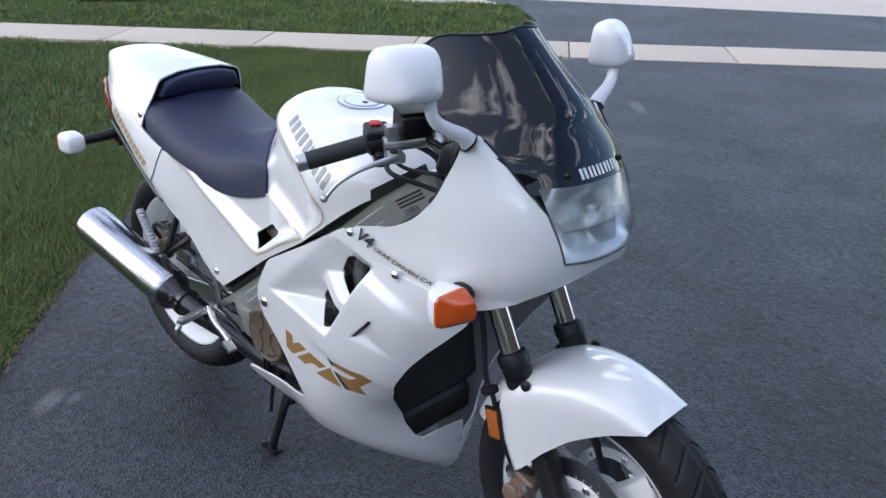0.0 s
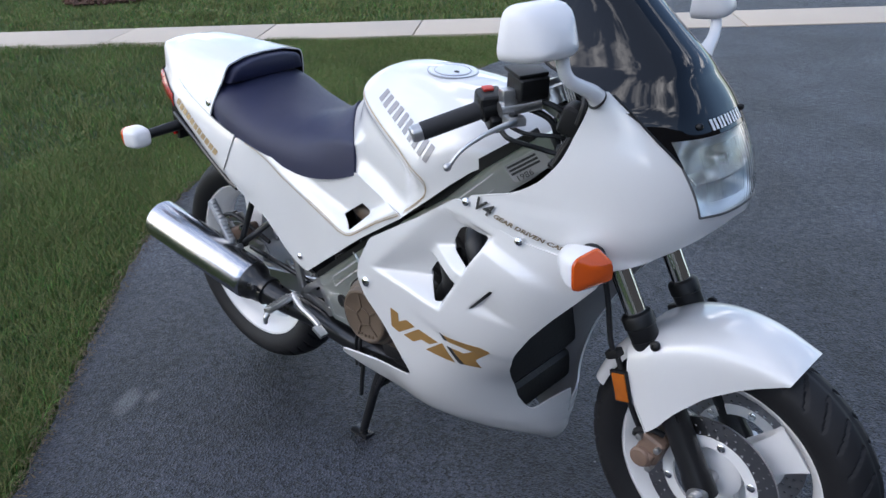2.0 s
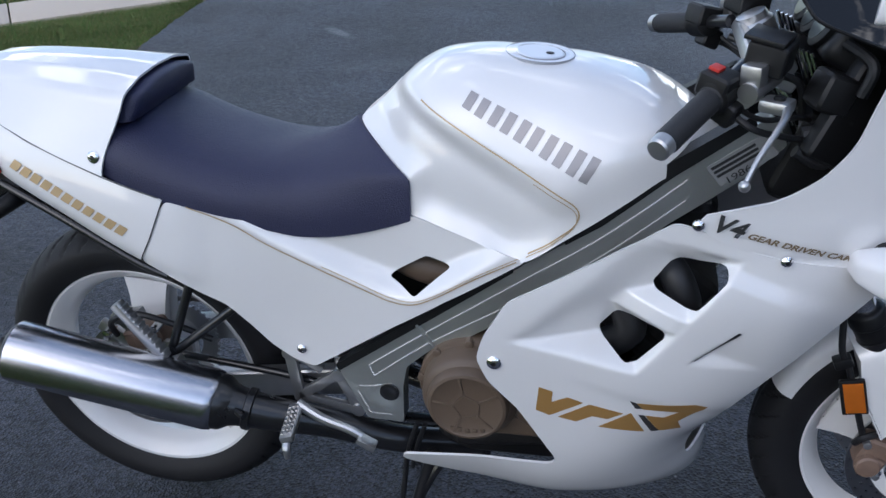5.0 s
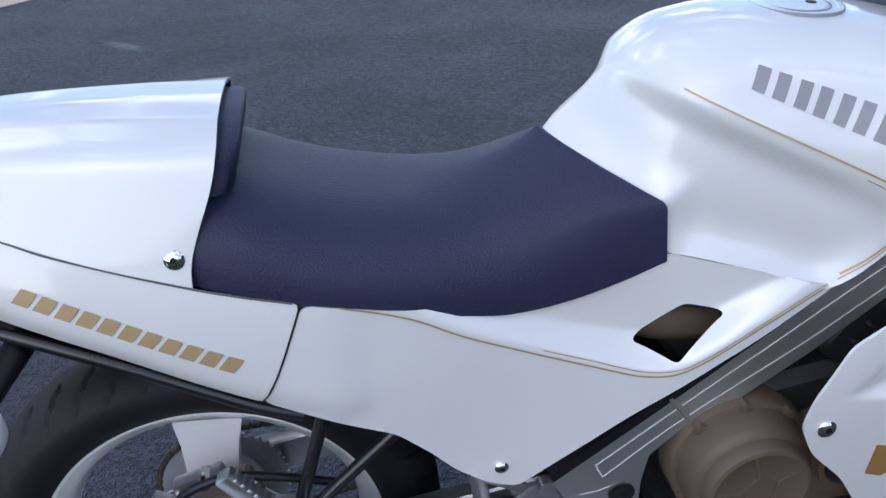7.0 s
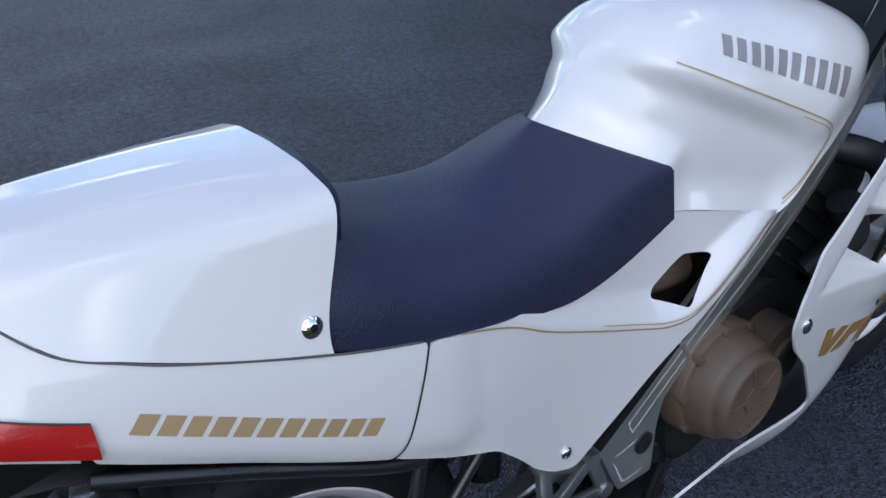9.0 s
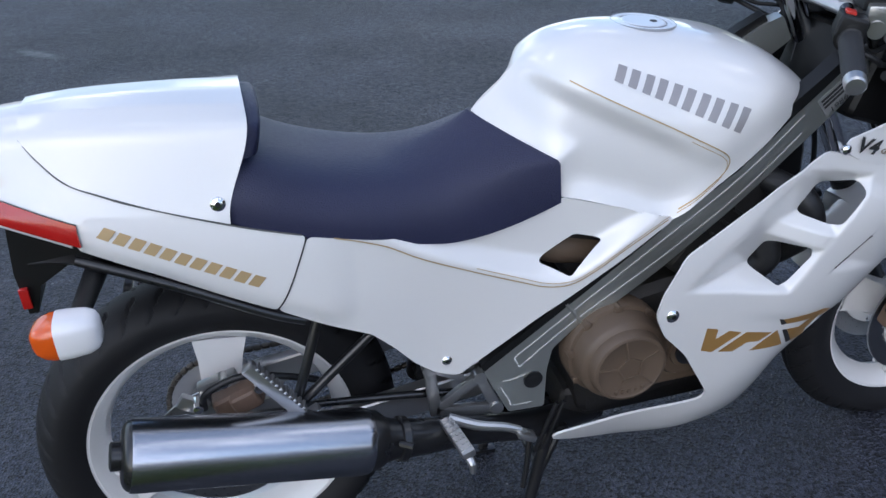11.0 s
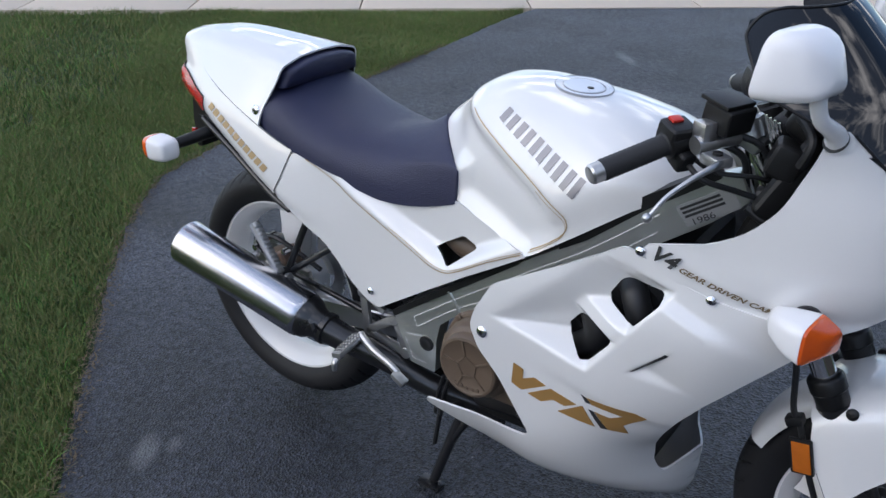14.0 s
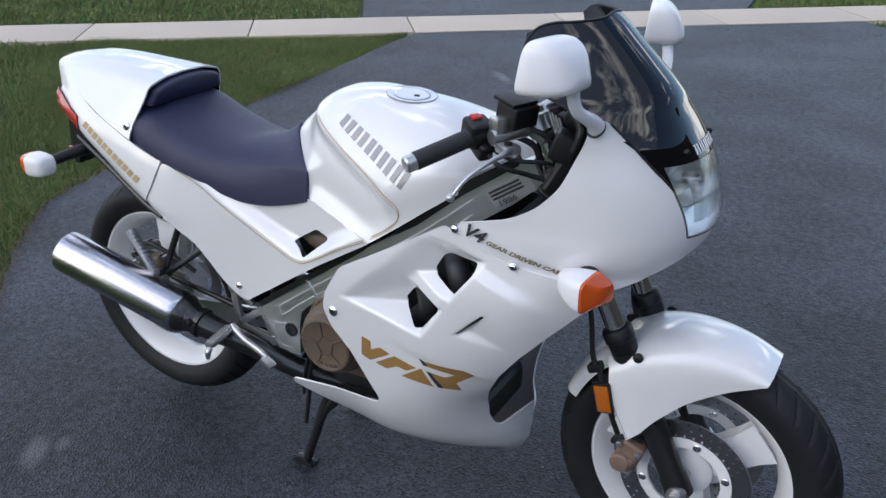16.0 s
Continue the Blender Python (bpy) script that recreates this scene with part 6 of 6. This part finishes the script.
for side in (RIGHT, LEFT):
    bm = bmesh.new()
    box(bm, pose(-1.046, side * 0.095, 0.722), (0.014, 0.010, 0.034), 0.002)
    part("rear_reflector", bm, RED, rg)


def signal(side, centre, length, height, depth_, ahead, stalk_from, name):
    """A turn signal: white shell, amber lens at its outer face and a black stalk."""
    c = Vector(centre)
    rings = []
    for q, sc in ((0, 0.55), (0.06, 0.78), (0.18, 0.92), (0.45, 1.0), (0.62, 1.0)):
        rings.append([(c.x + ahead * (q - 0.5) * length, c.y + math.copysign(abs(math.cos(t)) ** 0.55, math.cos(t)) * depth_ / 2 * sc, c.z + math.copysign(abs(math.sin(t)) ** 0.55, math.sin(t)) * height / 2 * sc) for t in [2 * math.pi * k / 28 for k in range(28)]])
    ob = loft(name, rings, MIRROR_WHITE, bike, "white turn signal with amber lens")
    rings = []
    for q, sc in ((0.62, 1.0), (0.70, 0.99), (0.82, 0.90), (0.93, 0.72), (1.0, 0.45), (1.02, 0.12)):
        rings.append([(c.x + ahead * (q - 0.5) * length, c.y + math.copysign(abs(math.cos(t)) ** 0.6, math.cos(t)) * depth_ / 2 * sc, c.z + math.copysign(abs(math.sin(t)) ** 0.6, math.sin(t)) * height / 2 * sc) for t in [2 * math.pi * k / 28 for k in range(28)]])
    loft("lens", rings, AMBER, ob, "amber lens")
    bm = bmesh.new()
    tube(bm, [stalk_from, (c.x - ahead * 0.01, c.y - side * depth_ * 0.35, c.z)], [0.017, 0.013], 12)
    part("stalk", bm, BLACK, ob)
    return ob


def front_signal(side):
    """A wedge-shaped front signal: white shell blending back into the fairing, faceted amber lens ahead."""
    def ring(x, y, z, wide, tall, power, slant=0.0):
        out = []
        for k in range(32):
            t = 2 * math.pi * k / 32
            c, s_ = math.copysign(abs(math.cos(t)) ** power, math.cos(t)), math.copysign(abs(math.sin(t)) ** power, math.sin(t))
            out.append((x - slant * c, side * (y + wide / 2 * c), z + tall / 2 * s_ * (1 - 0.10 * c)))
        return out

    shell = [ring(0.440, 0.226, 0.769, 0.020, 0.022, 0.8), ring(0.448, 0.234, 0.769, 0.042, 0.040, 0.6), ring(0.470, 0.246, 0.768, 0.058, 0.056, 0.5), ring(0.490, 0.254, 0.768, 0.066, 0.064, 0.45, 0.004), ring(0.509, 0.258, 0.768, 0.070, 0.068, 0.42, 0.006)]
    ob = loft("front_turn_signal", shell, MIRROR_WHITE, bike, "white turn signal with amber lens")
    lens = [ring(0.5095, 0.258, 0.768, 0.070, 0.068, 0.42, 0.006), ring(0.514, 0.258, 0.768, 0.068, 0.066, 0.42, 0.006), ring(0.533, 0.250, 0.767, 0.046, 0.042, 0.45, 0.008), ring(0.538, 0.248, 0.767, 0.036, 0.032, 0.5, 0.007), ring(0.540, 0.247, 0.767, 0.016, 0.014, 0.6, 0.003)]
    loft("lens", lens, AMBER, ob, "amber faceted lens", sharp=22)
    bm = bmesh.new()
    tube(bm, [(0.475, side * 0.17, 0.765), (0.485, side * 0.225, 0.767)], [0.018, 0.014], 12)
    part("stalk", bm, BLACK, ob)


for side in (RIGHT, LEFT):
    signal(side, (-0.965, side * 0.262, 0.752), 0.088, 0.058, 0.062, -1, (-0.93, side * 0.10, 0.765), "rear_turn_signal")
    front_signal(side)
    bm = bmesh.new()
    turned(bm, (0.482, side * 0.188, 0.774), (0.50, side * 0.25, 0.770), [(0, 0.022), (0.024, 0.0235), (0.028, 0.021)], 28)
    part("signal_boot", bm, BLACK, bike)

# Mirrors.
for side in (RIGHT, LEFT):
    rings = []
    for q, sy, sz, dz in ((0, 0.060, 0.042, 0.0), (0.04, 0.063, 0.0445, 0.0), (0.30, 0.063, 0.045, 0.001), (0.55, 0.060, 0.043, 0.001), (0.75, 0.053, 0.038, 0.0), (0.88, 0.043, 0.031, -0.001), (0.96, 0.030, 0.022, -0.002), (1.0, 0.012, 0.009, -0.003)):
        x = 0.4055 + 0.0744 * q
        ring = []
        for k in range(36):
            t = 2 * math.pi * k / 36
            c, s = math.copysign(abs(math.cos(t)) ** 0.43, math.cos(t)), math.copysign(abs(math.sin(t)) ** 0.43, math.sin(t))
            y = 0.2895 + 0.877 * sy * c * 0.93 - 0.003 * s
            z = 1.167 + 1.008 * sz * s + dz
            ring.append((x - 0.262 * (y - 0.2895) + (0.131 - 0.49 * q) * (z - 1.167), side * (y - (0.010 if side == LEFT else 0)), z - (0.020 if side == LEFT else 0)))
        rings.append(ring)
    mir = loft("mirror", rings, MIRROR_WHITE, bike, "white rear view mirror on a curved stalk", sharp=50)
    bm = bmesh.new()
    tube(bm, [(0.474, side * 0.184, 1.046), (0.473, side * 0.198, 1.058), (0.470, side * 0.224, 1.072), (0.464, side * 0.247, 1.086), (0.459, side * 0.257, 1.104), (0.454, side * 0.257, 1.132)], [0.0165, 0.0140, 0.0118, 0.0112, 0.0110, 0.0115], 14)
    part("stalk", bm, MIRROR_WHITE, mir)
    bm = bmesh.new()
    turned(bm, (0.474, side * 0.180, 1.041), (0.462, side * 0.205, 1.066), [(0, 0.0175), (0.002, 0.0185), (0.004, 0.0185), (0.005, 0.017)], 24)
    part("base_gasket", bm, BLACK, mir)

# Cowl pad.
rings = []
base = [p for p in tail_section(-0.70) if p.y > 0.905]
base = [Vector((tail_y(-0.70, 0.905), 0.905))] + base
for x, sc in ((-0.735, 0.90), (-0.702, 0.915), (-0.684, 0.91), (-0.673, 0.87), (-0.668, 0.78)):
    half = [((p.x) * sc, 0.924 + (p.y - 0.925) * sc * 0.95) for p in base]
    ring = [(x + 0.28 * (z - 0.93), -y, z) for y, z in half] + [(x + 0.28 * (z - 0.93), y, z) for y, z in reversed(half[:-1])]
    rings.append(ring)
loft("backrest_pad", rings, VINYL, bike, "navy vinyl pad at the front of the cowl", sharp=70)
# Seat base and filler under the cowl.
bm = bmesh.new()
box(bm, pose(-0.79, 0, 0.875, 0, 6, 0), (0.20, 0.20, 0.10), 0.02)
part("cowl_base", bm, BLACK, bike)

# ---- controls ----
bm = bmesh.new()
box(bm, pose(0.322, 0, 1.000, 0, 25.6, 0), (0.075, 0.25, 0.022), 0.008, 3)
for side in (RIGHT, LEFT):
    c = fork_at(0.995, side * 0.098)
    turned(bm, c, c + FORK_D, [(0, 0.031), (0.03, 0.031), (0.034, 0.026), (0.045, 0.024), (0.048, 0.012)], 20)
part("top_yoke", bm, CAST, bike, "polished alloy top yoke")
bm = bmesh.new()
turned(bm, (0.335, 0, 0.99), (0.30, 0, 1.07), [(0, 0.024), (0.03, 0.024), (0.034, 0.018), (0.04, 0.018)], 20)
box(bm, pose(0.375, 0, 1.00, 0, 20, 0), (0.06, 0.13, 0.03), 0.008)
part("ignition_lock", bm, BLACK, bike)
for side in (RIGHT, LEFT):
    tip, root = Vector((0.170, side * 0.312, 0.965)), Vector((0.275, side * 0.140, 1.012))
    d = (root - tip).normalized()
    bm = bmesh.new()
    tube(bm, [tip + d * 0.02, root + d * 0.02], 0.011, 16)
    bar = part("handlebar", bm, BLACK_METAL, bike, "black clip-on handlebar")
    bm = bmesh.new()
    n = 26
    turned(bm, tip + d * 0.014, root, [(0, 0.0165)] + [(0.002 + 0.110 * k / n, 0.0172 + (0.0006 if k % 2 else -0.0004)) for k in range(n + 1)] + [(0.116, 0.0205), (0.121, 0.0205), (0.122, 0.014)], 22)
    part("grip", bm, GRIP, bar, "black rubber grip")
    bm = bmesh.new()
    turned(bm, tip - d * 0.006, root, [(0, 0.006), (0.001, 0.0135), (0.004, 0.0160), (0.021, 0.0165), (0.022, 0.012)], 22)
    part("bar_end", bm, CAST, bar, "grey metal bar end")
    sw = tip + d * 0.150
    bm = bmesh.new()
    turned(bm, tip + d * 0.128, root, [(0, 0.018), (0.003, 0.0245), (0.040, 0.0245), (0.043, 0.020)], 20)
    box(bm, Matrix.Translation(sw + Vector((0.0, 0, 0.012))) @ pose(0, 0, 0, 0, 15, side * 31), (0.046, 0.048, 0.036), 0.009, 3)
    box(bm, Matrix.Translation(sw + Vector((0.012, 0, -0.026))) @ pose(0, 0, 0, 0, 25, side * 31), (0.036, 0.030, 0.034), 0.008, 3)
    box_ob = part("switch_housing", bm, BLACK, bar)
    if side == RIGHT:
        bm = bmesh.new()
        box(bm, Matrix.Translation(sw + Vector((-0.004, 0, 0.033))) @ pose(0, 0, 0, 0, 15, -31), (0.016, 0.020, 0.006), 0.002)
        part("stop_switch", bm, SWITCH_RED, box_ob, "red stop switch")
    # master cylinder with reservoir
    c = Vector((0.302, side * 0.158, 1.030))
    bm = bmesh.new()
    box(bm, Matrix.Translation(c + Vector((0.010, 0, 0.012))) @ pose(0, 0, 0, 0, 10, side * 22), (0.054, 0.060, 0.042), 0.006, 3)
    res = part("fluid_reservoir", bm, BLACK, bike, "square black brake fluid reservoir")
    bm = bmesh.new()
    box(bm, Matrix.Translation(c + Vector((0.0065, 0, 0.0375))) @ pose(0, 0, 0, 0, 10, side * 22), (0.0548, 0.0608, 0.007), 0.002, 2)
    part("lid", bm, BLACK, res)
    bm = bmesh.new()
    tube(bm, [c + Vector((-0.02, side * 0.045, -0.028)), c + Vector((0.02, -side * 0.02, -0.022))], 0.0145, 14)
    box(bm, Matrix.Translation(c + Vector((-0.012, side * 0.03, -0.006))) @ pose(0, 0, 0, 0, 0, side * 30), (0.03, 0.028, 0.03), 0.005)
    box(bm, Matrix.Translation(c + Vector((0.018, side * 0.052, -0.040))) @ pose(0, 0, 0, 0, 0, side * 30), (0.040, 0.034, 0.018), 0.006)
    part("master_cylinder", bm, CAST, bike, "alloy brake master cylinder")
    bm = bmesh.new()
    tube(bm, [c + Vector((0.028, side * 0.050, -0.040)), c + Vector((0.026, side * 0.085, -0.040)), c + Vector((0.010, side * 0.125, -0.050)), c + Vector((-0.012, side * 0.158, -0.072)), c + Vector((-0.027, side * 0.178, -0.099))], [0.0075, 0.0058, 0.0042, 0.0037, 0.0036], 12)
    tipv = c + Vector((-0.028, side * 0.181, -0.100))
    bmesh.ops.create_uvsphere(bm, u_segments=14, v_segments=10, radius=0.0075, matrix=Matrix.Translation(tipv))
    part("brake_lever", bm, CAST, bike, "polished ball-end lever")
    bm = bmesh.new()
    turned(bm, c + Vector((0.020, side * 0.056, -0.032)), c + Vector((0.020, side * 0.056, 0.2)), [(0, 0.008), (0.005, 0.008), (0.006, 0.006)], 8)
    part("lever_pivot", bm, BLACK, bike)
    bm = bmesh.new()
    tube(bm, [c + Vector((0.02, -side * 0.02, -0.02)), (0.36, side * 0.12, 0.99), (0.37, side * 0.10, 0.93), (0.35, side * 0.08, 0.86)], 0.0055, 10)
    tube(bm, [sw + Vector((0.02, 0, -0.03)), (0.30, side * 0.20, 0.950), (0.345, side * 0.155, 0.925), (0.40, side * 0.12, 0.90), (0.42, side * 0.09, 0.84)], 0.0048, 10)
    tube(bm, [sw + Vector((0.025, 0, -0.02)), (0.31, side * 0.17, 0.955), (0.37, side * 0.13, 0.945), (0.41, side * 0.06, 0.90)], 0.004, 10)
    tube(bm, [(0.285, side * 0.13, 0.99), (0.33, side * 0.11, 0.965), (0.34, side * 0.10, 0.90)], 0.006, 10)
    part("control_cable", bm, HOSE, bike, "black control cables and brake hose")
    bm = bmesh.new()
    for k in range(4):
        tube(bm, [(0.352 + 0.007 * k, side * 0.105, 1.038 - 0.003 * k), (0.372 + 0.007 * k, side * 0.105, 0.985 - 0.003 * k)], 0.0027, 8)
    part("cable_stay", bm, CHROME, bike)
# Instruments and the black inner fairing.
bm = bmesh.new()
box(bm, pose(0.435, 0, 1.040, 0, 32, 0), (0.085, 0.25, 0.085), 0.022, 4)
for y in (-0.07, 0.0, 0.07):
    turned(bm, (0.405, y, 1.06), (0.34, y, 1.10), [(0, 0.040), (0.014, 0.040), (0.018, 0.034)], 28)
inst = part("instrument_panel", bm, BLACK, bike, "black instrument pod behind the screen")
bm = bmesh.new()
for y in (-0.07, 0.0, 0.07):
    turned(bm, (0.390, y, 1.0692), (0.34, y, 1.10), [(0, 0.032), (0.0012, 0.032)], 28)
part("dial", bm, BLACK_METAL, inst)
for side in (RIGHT, LEFT):
    bm = bmesh.new()
    box(bm, pose(0.46, side * 0.115, 0.93, 0, 30, side * -28), (0.16, 0.03, 0.15), 0.012, 3)
    box(bm, pose(0.40, side * 0.135, 0.985, 0, 20, side * -15), (0.05, 0.055, 0.055), 0.012, 3)
    tube(bm, [(0.43, side * 0.17, 0.99), (0.44, side * 0.165, 1.03), (0.41, side * 0.13, 1.05)], 0.008, 10)
    part("inner_fairing", bm, BLACK, bike, "black inner fairing side")
bm = bmesh.new()
box(bm, pose(0.42, 0, 0.86, 0, 20, 0), (0.14, 0.24, 0.14), 0.02, 3)
part("inner_fairing", bm, BLACK, bike, "black inner fairing and wiring")
bm = bmesh.new()
tube(bm, [(0.43, -0.10, 0.98), (0.48, -0.06, 0.97), (0.48, 0.06, 0.97), (0.43, 0.10, 0.98)], 0.008, 10)
tube(bm, [(0.36, -0.155, 0.905), (0.40, -0.15, 0.885), (0.44, -0.13, 0.905)], 0.009, 10)
tube(bm, [(0.37, -0.14, 0.925), (0.42, -0.14, 0.94), (0.44, -0.12, 0.985)], 0.012, 10)
part("wiring_loom", bm, HOSE, bike)

# ---- foot controls, stand ----
for side in (RIGHT, LEFT):
    y = side * 0.150
    bm = bmesh.new()
    for a, b, r in (((-0.448, 0.486), (-0.440, 0.385), 0.011), ((-0.448, 0.486), (-0.392, 0.454), 0.008), ((-0.436, 0.392), (-0.358, 0.446), 0.010), ((-0.438, 0.388), (-0.328, 0.368), 0.010), ((-0.358, 0.446), (-0.328, 0.370), 0.010)):
        A, B = Vector((a[0], y, a[1])), Vector((b[0], y, b[1]))
        d = B - A
        box(bm, Matrix.Translation((A + B) / 2) @ pose(0, 0, 0, 0, -math.degrees(math.atan2(d.z, d.x)), 0), (d.length + r, 0.012, 2 * r), 0.004)
    for p in ((-0.448, 0.486), (-0.358, 0.446), (-0.328, 0.370)):
        turned(bm, (p[0], y + side * 0.010, p[1]), (p[0], 0, p[1]), [(0, 0.006), (0.001, 0.0125), (0.018, 0.013)], 16)
    br = part("footrest_bracket", bm, CAST, bike, "alloy footrest bracket")
    bm = bmesh.new()
    A, B = Vector((-0.432, side * 0.190, 0.405)), Vector((-0.417, side * 0.285, 0.388))
    d = (B - A)
    m = Matrix.Translation((A + B) / 2) @ pose(0, 0, 0, 12, 0, math.degrees(math.atan2(d.y, d.x)))
    box(bm, m, (d.length, 0.024, 0.015), 0.004)
    for k in range(7):
        for j in (-1, 0, 1):
            box(bm, m @ pose(-0.035 + 0.012 * k, 0.0075 * j, 0.0085), (0.006, 0.004, 0.004), 0)
    tube(bm, [B, B + Vector((0.002, side * 0.008, -0.006)), B + Vector((0.002, side * 0.010, -0.022))], [0.008, 0.007, 0.005], 10)
    part("footrest", bm, CAST, br, "ribbed alloy footrest")
    bm = bmesh.new()
    tube(bm, [(-0.428, side * 0.192, 0.402), (-0.380, side * 0.206, 0.385), (-0.330, side * 0.212, 0.372), (-0.305, side * 0.214, 0.360)], [0.010, 0.009, 0.008, 0.008], 10)
    box(bm, pose(-0.295, side * 0.220, 0.352, 0, 30, 0), (0.036, 0.024, 0.012), 0.003)
    part("foot_lever", bm, CAST, bike, "alloy foot lever")
    # pillion footrest folded up on black stays
    bm = bmesh.new()
    tube(bm, [(-0.620, side * 0.135, 0.625), (-0.678, side * 0.160, 0.475)], 0.0085, 12)
    tube(bm, [(-0.520, side * 0.135, 0.585), (-0.672, side * 0.160, 0.472)], 0.0085, 12)
    turned(bm, (-0.676, side * 0.150, 0.472), (-0.676, side * 0.2, 0.472), [(0, 0.014), (0.02, 0.014), (0.022, 0.01)], 14)
    st = part("pillion_stay", bm, BLACK_METAL, bike, "black tubular pillion stay")
    bm = bmesh.new()
    A, B = Vector((-0.672, side * 0.182, 0.482)), Vector((-0.745, side * 0.205, 0.592))
    d = B - A
    m = Matrix.Translation((A + B) / 2) @ pose(0, 0, 0, 0, -math.degrees(math.atan2(d.z, d.x)), 0) @ pose(0, 0, 0, side * 10, 0, 0)
    box(bm, m, (d.length, 0.020, 0.022), 0.004)
    for k in range(11):
        box(bm, m @ pose(-0.055 + 0.011 * k, 0, -0.0125), (0.005, 0.018, 0.006), 0.001, 1)
    box(bm, pose(-0.665, side * 0.190, 0.468, 0, -25, 0), (0.05, 0.022, 0.018), 0.004)
    part("pillion_footrest", bm, CAST, st, "ribbed alloy pillion footrest")

bm = bmesh.new()
for side in (RIGHT, LEFT):
    tube(bm, [(-0.195, side * 0.09, 0.27), (-0.225, side * 0.11, 0.17), (-0.262, side * 0.128, 0.045), (-0.274, side * 0.130, 0.008)], [0.013, 0.013, 0.012, 0.012], 12)
    box(bm, pose(-0.278, side * 0.131, 0.0055, 0, 4, 0), (0.062, 0.034, 0.009), 0.003)
    tube(bm, [(-0.150, side * 0.085, 0.27), (-0.20, side * 0.108, 0.20), (-0.238, side * 0.118, 0.125)], 0.009, 10)
tube(bm, [(-0.228, -0.112, 0.16), (-0.228, 0.112, 0.16)], 0.010, 12)
tube(bm, [(-0.195, -0.15, 0.272), (-0.195, 0.15, 0.272)], 0.014, 14)
part("centre_stand", bm, BLACK_METAL, bike, "black tubular centre stand")
bm = bmesh.new()
tube(bm, [(-0.25, -0.10, 0.30), (-0.255, -0.125, 0.22), (-0.268, -0.13, 0.13)], 0.006, 8)
tube(bm, [(-0.215, -0.165, 0.36), (-0.235, -0.16, 0.30), (-0.25, -0.15, 0.24)], 0.0045, 8)
tube(bm, [(-0.20, -0.165, 0.36), (-0.22, -0.16, 0.30), (-0.235, -0.15, 0.24)], 0.0045, 8)
part("drain_hose", bm, HOSE, bike)
